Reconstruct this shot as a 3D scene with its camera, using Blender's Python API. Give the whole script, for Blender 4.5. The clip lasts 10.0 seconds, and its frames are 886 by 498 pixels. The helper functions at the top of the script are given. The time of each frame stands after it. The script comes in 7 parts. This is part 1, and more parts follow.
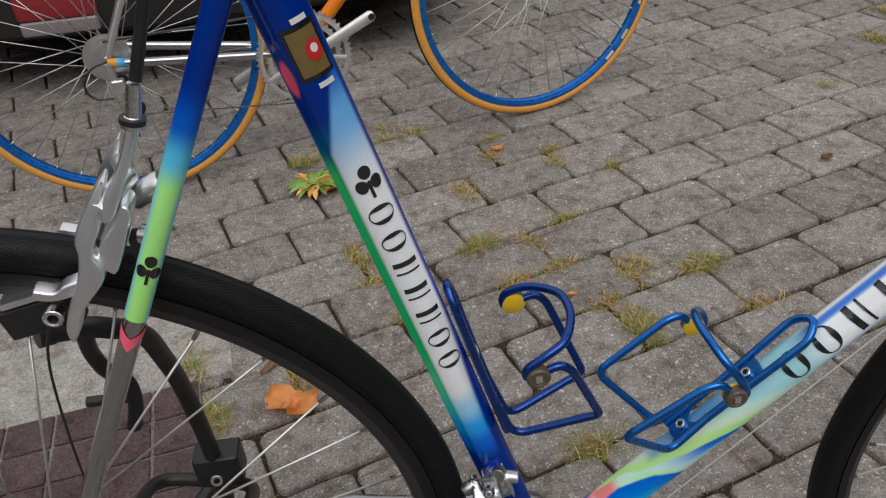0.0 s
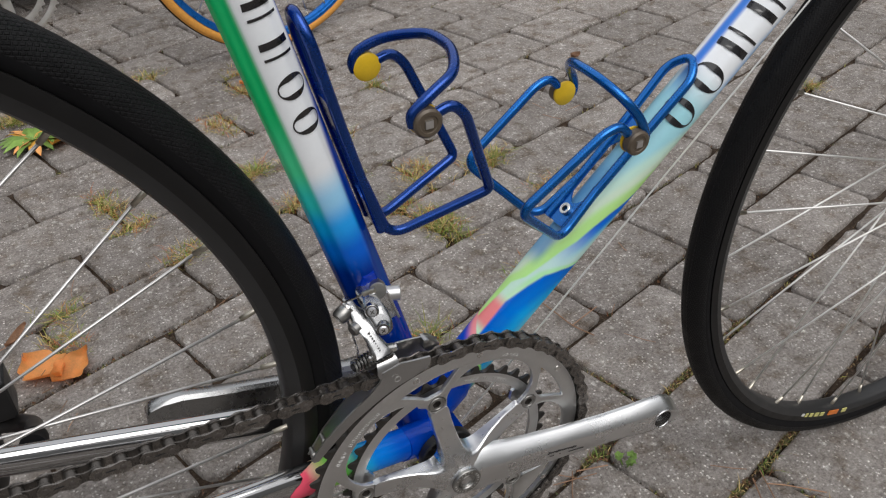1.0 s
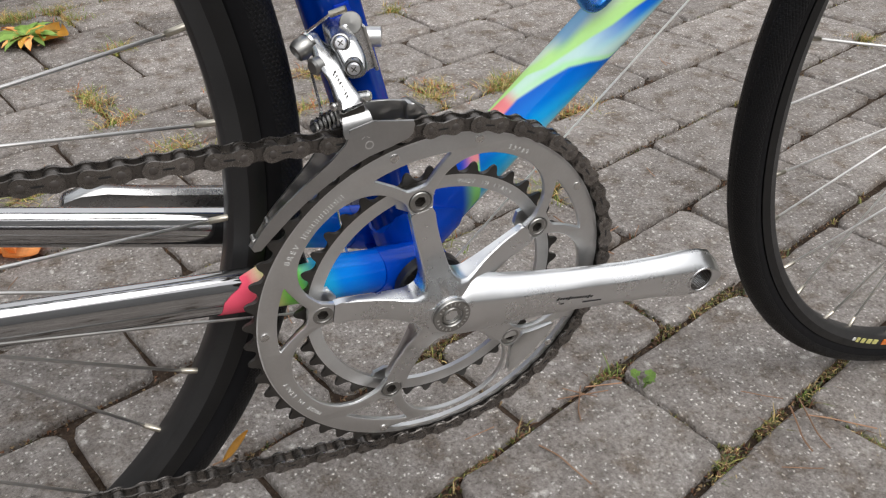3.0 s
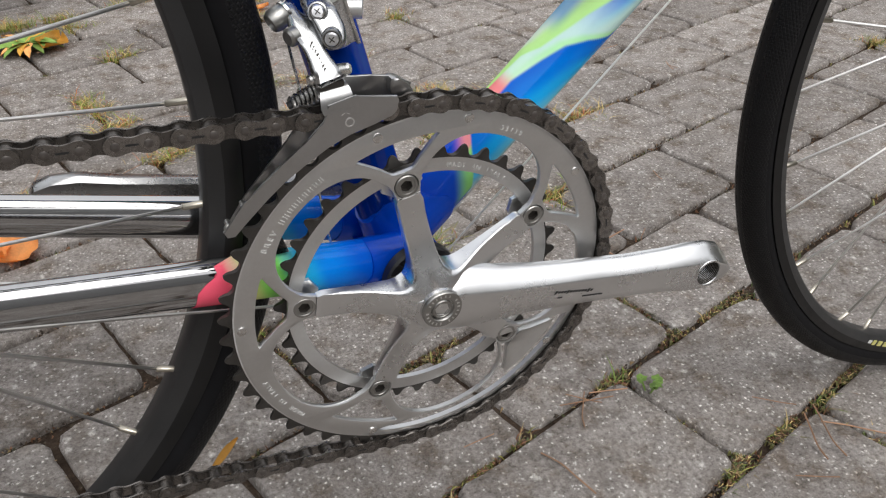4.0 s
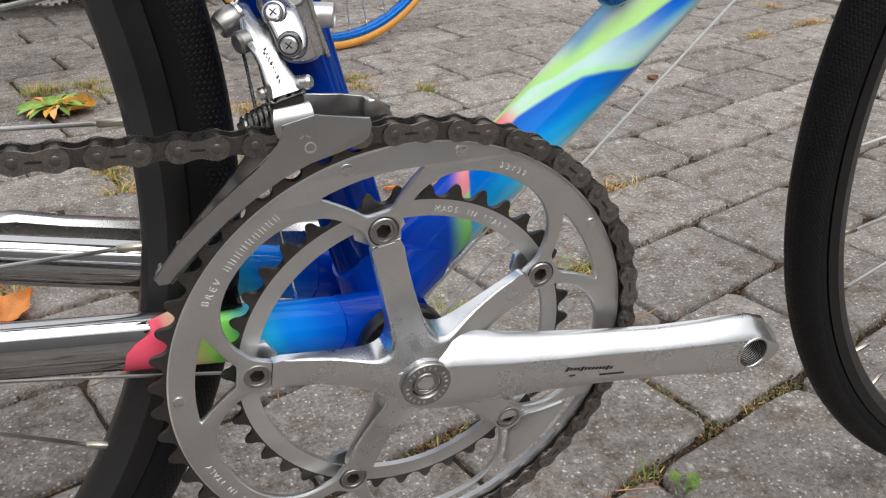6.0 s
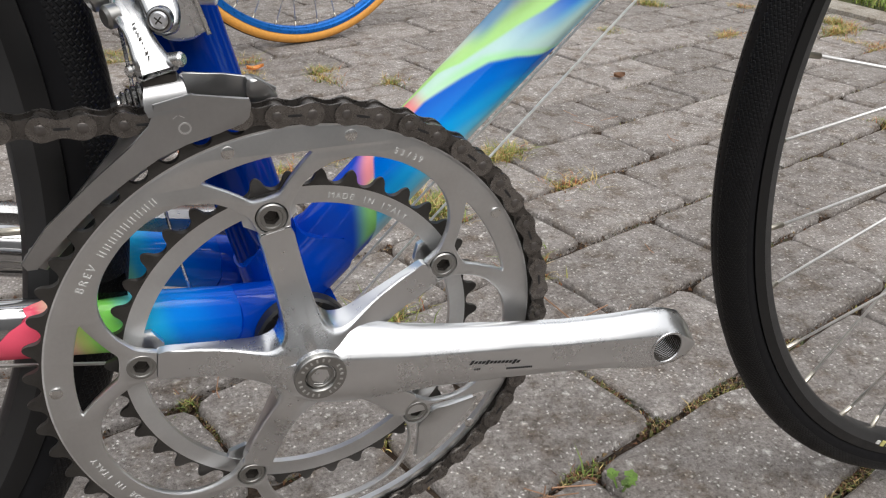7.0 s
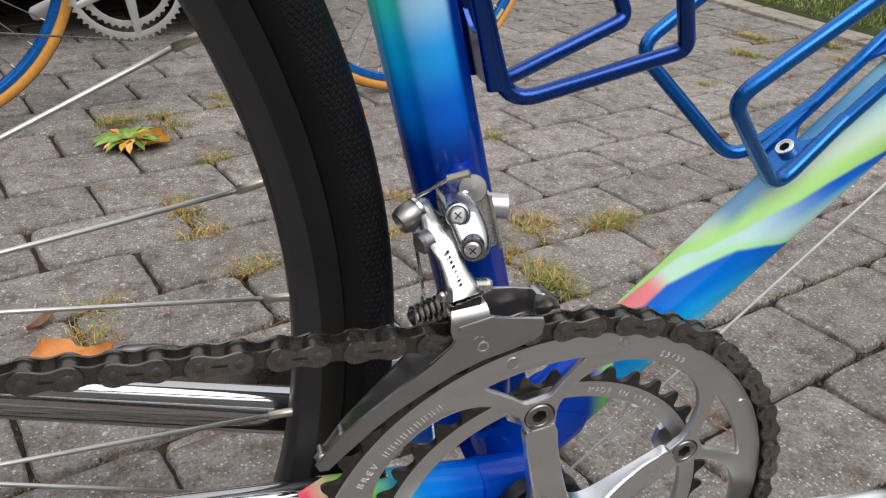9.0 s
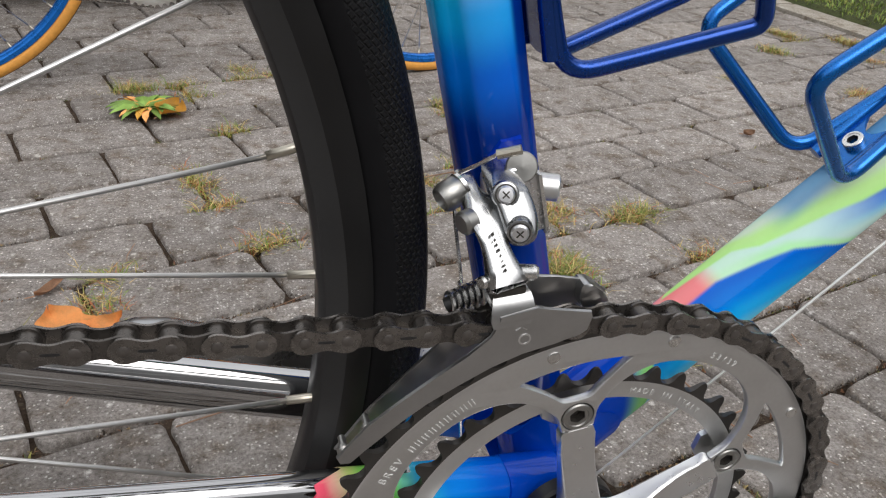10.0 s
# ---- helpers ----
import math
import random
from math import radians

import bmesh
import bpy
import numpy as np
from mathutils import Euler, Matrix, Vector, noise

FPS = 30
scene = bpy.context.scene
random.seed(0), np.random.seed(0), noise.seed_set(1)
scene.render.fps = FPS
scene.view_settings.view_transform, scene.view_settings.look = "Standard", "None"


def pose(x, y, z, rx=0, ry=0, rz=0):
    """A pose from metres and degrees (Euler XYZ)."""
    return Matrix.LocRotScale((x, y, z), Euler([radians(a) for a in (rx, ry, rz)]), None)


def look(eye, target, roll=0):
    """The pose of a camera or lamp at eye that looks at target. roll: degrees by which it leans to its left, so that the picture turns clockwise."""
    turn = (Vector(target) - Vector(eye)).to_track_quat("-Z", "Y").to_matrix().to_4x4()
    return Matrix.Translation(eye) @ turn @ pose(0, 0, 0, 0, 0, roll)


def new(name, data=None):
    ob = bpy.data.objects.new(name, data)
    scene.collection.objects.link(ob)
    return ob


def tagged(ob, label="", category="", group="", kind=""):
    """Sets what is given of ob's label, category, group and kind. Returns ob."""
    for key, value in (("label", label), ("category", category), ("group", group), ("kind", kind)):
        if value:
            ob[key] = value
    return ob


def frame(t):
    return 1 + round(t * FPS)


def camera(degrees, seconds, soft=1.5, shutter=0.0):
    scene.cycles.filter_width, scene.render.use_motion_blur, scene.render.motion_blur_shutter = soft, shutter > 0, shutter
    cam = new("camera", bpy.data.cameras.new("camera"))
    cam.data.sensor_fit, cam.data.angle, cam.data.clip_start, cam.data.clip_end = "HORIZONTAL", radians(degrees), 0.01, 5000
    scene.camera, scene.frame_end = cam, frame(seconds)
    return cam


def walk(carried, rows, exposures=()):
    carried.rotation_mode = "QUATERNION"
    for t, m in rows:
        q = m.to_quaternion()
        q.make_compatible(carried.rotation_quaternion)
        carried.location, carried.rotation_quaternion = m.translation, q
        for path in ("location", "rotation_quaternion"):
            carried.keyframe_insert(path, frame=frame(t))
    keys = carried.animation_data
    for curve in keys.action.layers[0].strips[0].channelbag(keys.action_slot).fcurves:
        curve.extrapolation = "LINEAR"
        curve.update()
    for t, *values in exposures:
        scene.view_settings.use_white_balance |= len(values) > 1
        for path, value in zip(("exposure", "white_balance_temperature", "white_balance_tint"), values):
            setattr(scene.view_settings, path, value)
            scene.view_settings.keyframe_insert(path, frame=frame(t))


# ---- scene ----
cam = camera(56.4, 10.0, 1.2)
PATH = [
    (0, (-0.0776, -0.4569, 0.9087), (0.0020, 1.2051, -0.2009), -5.95),
    (0.5, (-0.1348, -0.4460, 0.8429), (0.3450, 1.1029, -0.3278), -4.03),
    (1, (-0.1571, -0.4111, 0.7224), (0.5126, 1.0829, -0.4264), -2.61),
    (1.5, (-0.1450, -0.3906, 0.5845), (0.4874, 1.1093, -0.5776), -0.06),
    (2, (-0.1350, -0.3946, 0.5516), (0.4899, 1.0940, -0.6289), 0.70),
    (2.5, (-0.1371, -0.3938, 0.5565), (0.5005, 1.1027, -0.6070), 0.96),
    (3.8, (-0.1344, -0.3925, 0.5301), (0.5019, 1.1442, -0.5805), 0.52),
    (4, (-0.1222, -0.3845, 0.5250), (0.5050, 1.1578, -0.5831), 0.18),
    (4.5, (-0.1041, -0.3782, 0.5160), (0.5175, 1.1853, -0.5652), -0.47),
    (5, (-0.0906, -0.3589, 0.5032), (0.5177, 1.2333, -0.5433), 0.23),
    (5.2, (-0.0858, -0.3498, 0.4874), (0.5072, 1.2619, -0.5377), 0.59),
    (6.3, (-0.0789, -0.3416, 0.4733), (0.4955, 1.3356, -0.4524), 0.43),
    (6.5, (-0.0655, -0.3435, 0.4682), (0.5163, 1.3243, -0.4698), 1.11),
    (7, (-0.0466, -0.3462, 0.4714), (0.5727, 1.3052, -0.4718), 1.63),
    (7.5, (-0.0444, -0.3429, 0.4869), (0.5916, 1.3079, -0.4459), 1.59),
    (8, (-0.0708, -0.3321, 0.5012), (0.5342, 1.3303, -0.4318), 2.03),
    (8.5, (-0.0984, -0.3200, 0.5110), (0.4517, 1.3631, -0.4187), 2.04),
    (9, (-0.1192, -0.2943, 0.5346), (0.3820, 1.4138, -0.3770), 2.17),
    (9.5, (-0.1275, -0.2843, 0.5397), (0.3468, 1.4375, -0.3606), 2.97),
    (10, (-0.1240, -0.2724, 0.5220), (0.3540, 1.4251, -0.4214), 4.68),
]
walk(cam, [(t, look(eye, target, roll)) for t, eye, target, roll in PATH],
     [(0.0, -0.43), (0.5, -0.40), (1.0, -0.25), (1.5, -0.04), (2.5, 0.18), (4.0, 0.15), (5.0, 0.19), (6.5, 0.25), (8.5, 0.12), (10.0, 0.07)])

# ---- light: overcast sky with a wide soft sun ----
world = bpy.data.worlds.new("sky")
world.use_nodes = True
scene.world = world
wn = world.node_tree.nodes
sky = wn.new("ShaderNodeTexSky")
sky.sky_type, sky.sun_disc = "NISHITA", False
sky.sun_elevation, sky.sun_rotation = radians(56), radians(170)
sky.air_density, sky.dust_density, sky.ozone_density = 1.0, 6.0, 1.0
# an overcast dome: three times as bright overhead as at the horizon
geo = wn.new("ShaderNodeTexCoord")
sep = wn.new("ShaderNodeSeparateXYZ")
dome = wn.new("ShaderNodeMapRange")
dome.inputs[1].default_value, dome.inputs[2].default_value = 0.0, 1.0
dome.inputs[3].default_value, dome.inputs[4].default_value = 0.80, 0.98
cloud = wn.new("ShaderNodeMix")
cloud.data_type, cloud.blend_type = "RGBA", "MULTIPLY"
cloud.inputs[0].default_value = 1.0
cloud.inputs[7].default_value = (10.8, 10.9, 11.1, 1)
soft_sky = wn.new("ShaderNodeMix")
soft_sky.data_type = "RGBA"
soft_sky.inputs[0].default_value = 0.85
for a_, b_ in ((geo.outputs["Generated"], sep.inputs[0]), (sep.outputs[2], dome.inputs[0]), (dome.outputs[0], cloud.inputs[6]), (sky.outputs[0], soft_sky.inputs[6]), (cloud.outputs[2], soft_sky.inputs[7]), (soft_sky.outputs[2], wn["Background"].inputs[0])):
    world.node_tree.links.new(a_, b_)
wn["Background"].inputs[1].default_value = 0.12
sun = new("sun", bpy.data.lights.new("sun", "SUN"))
sun.data.energy, sun.data.angle, sun.data.color = 1.5, radians(45), (1.0, 0.985, 0.97)
sun.matrix_world = look((0.2, -1.0, 1.5), (0, 0, 0))


# ---- materials ----
def ramp(nt, stops):
    node = nt.nodes.new("ShaderNodeValToRGB")
    els = node.color_ramp.elements
    while len(els) < len(stops):
        els.new(0.5)
    for el, (p, c) in zip(els, stops):
        el.position, el.color = p, (*c, 1)
    return node


def material(name, color, rough=0.5, metal=0.0, vary=0.12, scale=60.0, fine=900.0, bump=0.15, depth=0.0006, coat=0.0, rough_vary=0.1, attribute="", per_object=0.0, spec=0.5):
    """A principled surface: colour with two scales of variation, uneven gloss and a fine relief."""
    m = bpy.data.materials.new(name)
    m.use_nodes = True
    nt, b = m.node_tree, m.node_tree.nodes["Principled BSDF"]
    link = nt.links.new
    tc = nt.nodes.new("ShaderNodeTexCoord")
    n1, n2 = nt.nodes.new("ShaderNodeTexNoise"), nt.nodes.new("ShaderNodeTexNoise")
    for n, sc in ((n1, scale), (n2, fine)):
        n.inputs["Scale"].default_value = sc
        n.inputs["Detail"].default_value = 4.0
        link(tc.outputs["Object"], n.inputs["Vector"])
    add = nt.nodes.new("ShaderNodeMath")
    add.operation = "MULTIPLY_ADD"
    link(n2.outputs[0], add.inputs[0])
    add.inputs[1].default_value = 0.5
    link(n1.outputs[0], add.inputs[2])
    rng = nt.nodes.new("ShaderNodeMapRange")
    rng.inputs[1].default_value, rng.inputs[2].default_value = 0.45, 1.05
    rng.inputs[3].default_value, rng.inputs[4].default_value = 1 - vary, 1 + vary
    link(add.outputs[0], rng.inputs[0])
    hsv = nt.nodes.new("ShaderNodeHueSaturation")
    if attribute:
        at = nt.nodes.new("ShaderNodeAttribute")
        at.attribute_name = attribute
        link(at.outputs["Color"], hsv.inputs["Color"])
    else:
        hsv.inputs["Color"].default_value = (*color, 1)
    if per_object:
        info = nt.nodes.new("ShaderNodeObjectInfo")
        r2 = nt.nodes.new("ShaderNodeMapRange")
        r2.inputs[3].default_value, r2.inputs[4].default_value = 1 - per_object, 1 + per_object
        link(info.outputs["Random"], r2.inputs[0])
        mul = nt.nodes.new("ShaderNodeMath")
        mul.operation = "MULTIPLY"
        link(rng.outputs[0], mul.inputs[0])
        link(r2.outputs[0], mul.inputs[1])
        link(mul.outputs[0], hsv.inputs["Value"])
    else:
        link(rng.outputs[0], hsv.inputs["Value"])
    link(hsv.outputs[0], b.inputs["Base Color"])
    rr = nt.nodes.new("ShaderNodeMapRange")
    rr.inputs[1].default_value, rr.inputs[2].default_value = 0.45, 1.05
    rr.inputs[3].default_value, rr.inputs[4].default_value = max(0.02, rough - rough_vary), min(1, rough + rough_vary)
    link(add.outputs[0], rr.inputs[0])
    link(rr.outputs[0], b.inputs["Roughness"])
    b.inputs["Metallic"].default_value = metal
    b.inputs["Coat Weight"].default_value = coat
    b.inputs["Coat Roughness"].default_value = 0.04
    b.inputs["Specular IOR Level"].default_value = spec
    if bump:
        bp = nt.nodes.new("ShaderNodeBump")
        bp.inputs["Strength"].default_value, bp.inputs["Distance"].default_value = bump, depth
        link(n2.outputs[0], bp.inputs["Height"])
        link(bp.outputs[0], b.inputs["Normal"])
    return m


def stone_material(name, dark, light, speck, per_object=0.14):
    """Weathered concrete stone: mottled body, pale and dark grains, moss-dark stains, rough relief."""
    m = bpy.data.materials.new(name)
    m.use_nodes = True
    nt, b = m.node_tree, m.node_tree.nodes["Principled BSDF"]
    link = nt.links.new
    geo = nt.nodes.new("ShaderNodeNewGeometry")

    def noise_tex(scale, detail=5.0, rough=0.6):
        n = nt.nodes.new("ShaderNodeTexNoise")
        n.inputs["Scale"].default_value, n.inputs["Detail"].default_value, n.inputs["Roughness"].default_value = scale, detail, rough
        link(geo.outputs["Position"], n.inputs["Vector"])
        return n

    big, mid, fine = noise_tex(7), noise_tex(55), noise_tex(240, 8, 0.88)
    body = ramp(nt, [(0.3, dark), (0.7, light)])
    mix = nt.nodes.new("ShaderNodeMath")
    mix.operation = "MULTIPLY_ADD"
    link(mid.outputs[0], mix.inputs[0])
    mix.inputs[1].default_value = 0.55
    half = nt.nodes.new("ShaderNodeMath")
    half.operation = "MULTIPLY"
    half.inputs[1].default_value = 0.45
    link(big.outputs[0], half.inputs[0])
    link(half.outputs[0], mix.inputs[2])
    link(mix.outputs[0], body.inputs[0])
    vor = nt.nodes.new("ShaderNodeTexVoronoi")
    vor.inputs["Scale"].default_value = 270
    ragged = nt.nodes.new("ShaderNodeMix")
    ragged.data_type, ragged.blend_type = "RGBA", "ADD"
    ragged.inputs[0].default_value = 0.005
    link(geo.outputs["Position"], ragged.inputs[6])
    link(noise_tex(420, 3, 0.7).outputs[1], ragged.inputs[7])
    link(ragged.outputs[2], vor.inputs["Vector"])
    dots = nt.nodes.new("ShaderNodeMapRange")
    dots.inputs[1].default_value, dots.inputs[2].default_value = 0.08, 0.42
    dots.inputs[3].default_value, dots.inputs[4].default_value = 1.0, 0.0
    link(vor.outputs["Distance"], dots.inputs[0])
    pick = nt.nodes.new("ShaderNodeSeparateColor")
    link(vor.outputs["Color"], pick.inputs[0])
    gate = nt.nodes.new("ShaderNodeMath")
    gate.operation = "GREATER_THAN"
    gate.inputs[1].default_value = 0.73
    link(pick.outputs[0], gate.inputs[0])
    both = nt.nodes.new("ShaderNodeMath")
    both.operation = "MULTIPLY"
    link(dots.outputs[0], both.inputs[0])
    link(gate.outputs[0], both.inputs[1])
    m1 = nt.nodes.new("ShaderNodeMix")
    m1.data_type = "RGBA"
    link(both.outputs[0], m1.inputs[0])
    link(body.outputs[0], m1.inputs[6])
    m1.inputs[7].default_value = (*speck, 1)
    chip = nt.nodes.new("ShaderNodeTexVoronoi")
    chip.inputs["Scale"].default_value = 80
    warp = nt.nodes.new("ShaderNodeMix")
    warp.data_type, warp.blend_type = "RGBA", "ADD"
    warp.inputs[0].default_value = 0.008
    link(geo.outputs["Position"], warp.inputs[6])
    link(noise_tex(160, 3, 0.6).outputs[1], warp.inputs[7])
    link(warp.outputs[2], chip.inputs["Vector"])
    chip_d = nt.nodes.new("ShaderNodeMapRange")
    chip_d.inputs[1].default_value, chip_d.inputs[2].default_value = 0.08, 0.36
    chip_d.inputs[3].default_value, chip_d.inputs[4].default_value = 0.60, 0.0
    link(chip.outputs["Distance"], chip_d.inputs[0])
    chip_c = nt.nodes.new("ShaderNodeSeparateColor")
    link(chip.outputs["Color"], chip_c.inputs[0])
    chip_g = nt.nodes.new("ShaderNodeMath")
    chip_g.operation = "GREATER_THAN"
    chip_g.inputs[1].default_value = 0.87
    link(chip_c.outputs[1], chip_g.inputs[0])
    chip_m = nt.nodes.new("ShaderNodeMath")
    chip_m.operation = "MULTIPLY"
    link(chip_d.outputs[0], chip_m.inputs[0])
    link(chip_g.outputs[0], chip_m.inputs[1])
    m0 = nt.nodes.new("ShaderNodeMix")
    m0.data_type = "RGBA"
    link(chip_m.outputs[0], m0.inputs[0])
    link(body.outputs[0], m0.inputs[6])
    m0.inputs[7].default_value = (*speck, 1)
    link(m0.outputs[2], m1.inputs[6])
    grain = ramp(nt, [(0.37, (0.30, 0.285, 0.27)), (0.47, (0.84, 0.83, 0.82)), (0.55, (1.12, 1.12, 1.12)), (0.65, (1.75, 1.74, 1.72))])
    link(fine.outputs[0], grain.inputs[0])
    m2 = nt.nodes.new("ShaderNodeMix")
    m2.data_type, m2.blend_type = "RGBA", "MULTIPLY"
    m2.inputs[0].default_value = 0.9
    link(m1.outputs[2], m2.inputs[6])
    link(grain.outputs[0], m2.inputs[7])
    blot = noise_tex(24, 6, 0.7)
    stain = ramp(nt, [(0.36, (0.62, 0.56, 0.50)), (0.47, (0.93, 0.92, 0.90)), (0.60, (1.04, 1.04, 1.04)), (0.72, (1.22, 1.22, 1.21))])
    link(blot.outputs[0], stain.inputs[0])
    m3 = nt.nodes.new("ShaderNodeMix")
    m3.data_type, m3.blend_type = "RGBA", "MULTIPLY"
    m3.inputs[0].default_value = 1.0
    link(m2.outputs[2], m3.inputs[6])
    link(stain.outputs[0], m3.inputs[7])
    info = nt.nodes.new("ShaderNodeObjectInfo")
    rng = nt.nodes.new("ShaderNodeMapRange")
    rng.inputs[3].default_value, rng.inputs[4].default_value = 1 - per_object, 1 + per_object
    link(info.outputs["Random"], rng.inputs[0])
    hsv = nt.nodes.new("ShaderNodeHueSaturation")
    link(m3.outputs[2], hsv.inputs["Color"])
    link(rng.outputs[0], hsv.inputs["Value"])
    link(hsv.outputs[0], b.inputs["Base Color"])
    b.inputs["Roughness"].default_value = 0.95
    b.inputs["Specular IOR Level"].default_value = 0.2
    bp = nt.nodes.new("ShaderNodeBump")
    bp.inputs["Strength"].default_value, bp.inputs["Distance"].default_value = 1.0, 0.0024
    hsum = nt.nodes.new("ShaderNodeMath")
    hsum.operation = "MULTIPLY_ADD"
    link(mid.outputs[0], hsum.inputs[0])
    hsum.inputs[1].default_value = 1.2
    link(fine.outputs[0], hsum.inputs[2])
    link(hsum.outputs[0], bp.inputs["Height"])
    link(bp.outputs[0], b.inputs["Normal"])
    return m


PAVER = stone_material("paver_concrete", (0.178, 0.160, 0.149), (0.408, 0.378, 0.357), (0.86, 0.84, 0.81), 0.16)
SLAB = stone_material("pale_concrete", (0.36, 0.34, 0.315), (0.53, 0.51, 0.48), (0.5, 0.49, 0.47), 0.05)
TILE = stone_material("maroon_tile", (0.105, 0.072, 0.077), (0.16, 0.113, 0.118), (0.2, 0.16, 0.16), 0.12)
KERB = stone_material("kerb_concrete", (0.30, 0.27, 0.23), (0.44, 0.41, 0.36), (0.5, 0.48, 0.45), 0.06)
GROUT = stone_material("tile_grout", (0.24, 0.21, 0.18), (0.36, 0.33, 0.3), (0.4, 0.38, 0.36), 0.0)
SOIL = stone_material("joint_soil", (0.034, 0.023, 0.016), (0.095, 0.068, 0.050), (0.16, 0.14, 0.11), 0.0)
LAWN_SOIL = stone_material("lawn_soil", (0.03, 0.04, 0.015), (0.07, 0.08, 0.03), (0.1, 0.1, 0.04), 0.0)
PAINT = material("fade_paint", (1, 1, 1), 0.35, 0.0, 0.03, 40, 500, 0.0, 0.0002, 0.5, 0.05, "paint", 0.0, 0.0)
PLAIN_BLUE = material("deep_blue_paint", (0.001, 0.03, 0.36), 0.35, 0.0, 0.03, 40, 500, 0.0, 0.0002, 0.9, 0.05, "", 0.0, 0.0)
CHROME = material("chrome", (0.46, 0.46, 0.465), 0.07, 1.0, 0.04, 50, 700, 0.02, 0.0002, 0, 0.03)
ALLOY = material("polished_alloy", (0.75, 0.755, 0.76), 0.28, 1.0, 0.03, 30, 300, 0.0, 0.0002, 0, 0.025)
POLISH = material("mirror_polished_alloy", (0.38, 0.385, 0.39), 0.27, 1.0, 0.05, 60, 400, 0.02, 0.0002, 0, 0.05)
SATIN = material("satin_alloy", (0.74, 0.74, 0.735), 0.38, 1.0, 0.06, 60, 600, 0.0, 0.0002, 0, 0.08)
RING = material("anodised_ring", (0.75, 0.755, 0.755), 0.40, 1.0, 0.06, 70, 600, 0.0, 0.0002, 0, 0.07)
STEEL = material("stainless_steel", (0.70, 0.69, 0.67), 0.26, 1.0, 0.08, 90, 1500, 0.05, 0.0002)
TOOTH = material("worn_dark_teeth", (0.09, 0.085, 0.08), 0.5, 0.9, 0.2, 200, 1500, 0.15, 0.0002)
CHAIN = material("oiled_chain_steel", (0.20, 0.185, 0.172), 0.27, 0.9, 0.25, 300, 2000, 0.2, 0.0002, 0, 0.14, "", 0.2)
ROLLER = material("oily_black_steel", (0.11, 0.10, 0.092), 0.30, 0.8, 0.25, 300, 2000, 0.2, 0.0002)
RUBBER = material("tyre_rubber", (0.008, 0.008, 0.009), 0.62, 0.0, 0.2, 90, 700, 0.2, 0.0004, 0, 0.1, "", 0.0, 0.12)
RIM = material("dark_anodised_rim", (0.034, 0.034, 0.035), 0.40, 0.3, 0.12, 60, 900, 0.08, 0.0002)
TRACK = material("brake_track", (0.008, 0.008, 0.0085), 0.45, 0.2, 0.15, 80, 900, 0.08, 0.0002)
# near-black steel: shade inside sockets and recesses put into its colour; printed strokes too
DARK_STEEL = material("dark_greasy_steel", (0.05, 0.045, 0.04), 0.4, 0.5, 0.2, 200, 1500, 0.1)
# front spokes: paler than the rear ones, the sky's reflection put into the colour
SPOKE = material("dull_spoke_steel", (0.78, 0.77, 0.75), 0.42, 0.7, 0.10, 90, 1500, 0.05, 0.0002)
DARK_SPOKE = material("grey_spoke_steel", (0.64, 0.63, 0.62), 0.36, 0.9, 0.10, 90, 1500, 0.05, 0.0002)
NIPPLE = material("dull_brass_nipple", (0.56, 0.52, 0.44), 0.35, 1.0, 0.1, 200, 1500, 0.05)
DULL_ALLOY = material("dull_silver_alloy", (0.66, 0.66, 0.65), 0.55, 0.85, 0.06, 60, 600, 0.0)
CAGE_STEEL = material("brushed_cage_steel", (0.46, 0.46, 0.46), 0.33, 1.0, 0.06, 80, 600, 0.0, 0.0002, 0, 0.06)
RIVET = material("dull_chain_rivet", (0.17, 0.155, 0.145), 0.36, 0.85, 0.2, 300, 2000, 0.1)
BOLT = material("dulled_bolt_steel", (0.36, 0.355, 0.34), 0.40, 1.0, 0.1, 90, 1500, 0.05)
BRAKE_SILVER = material("bright_brake_alloy", (0.90, 0.90, 0.92), 0.36, 1.0, 0.05, 60, 500, 0.0, 0.0002, 0, 0.06)
CABLE = material("bare_cable_steel", (0.78, 0.77, 0.74), 0.45, 0.6, 0.08, 200, 1500, 0.05)
BLACK = material("black_plastic", (0.014, 0.014, 0.015), 0.42, 0.0, 0.15, 90, 900, 0.12, 0.0003)
STAND = material("black_powder_coat", (0.016, 0.015, 0.015), 0.4, 0.0, 0.2, 70, 900, 0.15, 0.0003)
DECAL = material("black_decal", (0.008, 0.008, 0.01), 0.25, 0.0, 0.05, 90, 900, 0.0, 0.0002, 1.0)
INDIGO = material("anodised_indigo", (0.002, 0.044, 0.25), 0.26, 0.75, 0.1, 60, 900, 0.04, 0.0002, 0.4, 0.06)
# the seat tube cage's blue again, with the reflected sky's brightness put into the colour
SKYLIT_BLUE = material("anodised_azure", (0.003, 0.13, 0.46), 0.25, 0.75, 0.1, 60, 900, 0.04, 0.0002, 0.4, 0.06)
YELLOW = material("yellow_plastic", (0.80, 0.52, 0.02), 0.4, 0.0, 0.08, 120, 900, 0.05)
KNOB = material("brown_grey_plastic", (0.12, 0.095, 0.07), 0.4, 0.2, 0.12, 150, 900, 0.1)
TAN = material("tan_sidewall", (0.74, 0.34, 0.065), 0.6, 0.0, 0.12, 150, 1200, 0.15)
BLUE_RIM = material("blue_anodised_rim", (0.01, 0.16, 0.58), 0.3, 0.6, 0.1, 60, 900, 0.04)
CAR_BLACK = material("black_car_paint", (0.010, 0.010, 0.012), 0.2, 0.0, 0.1, 10, 400, 0.0, 0.0002, 0.8)
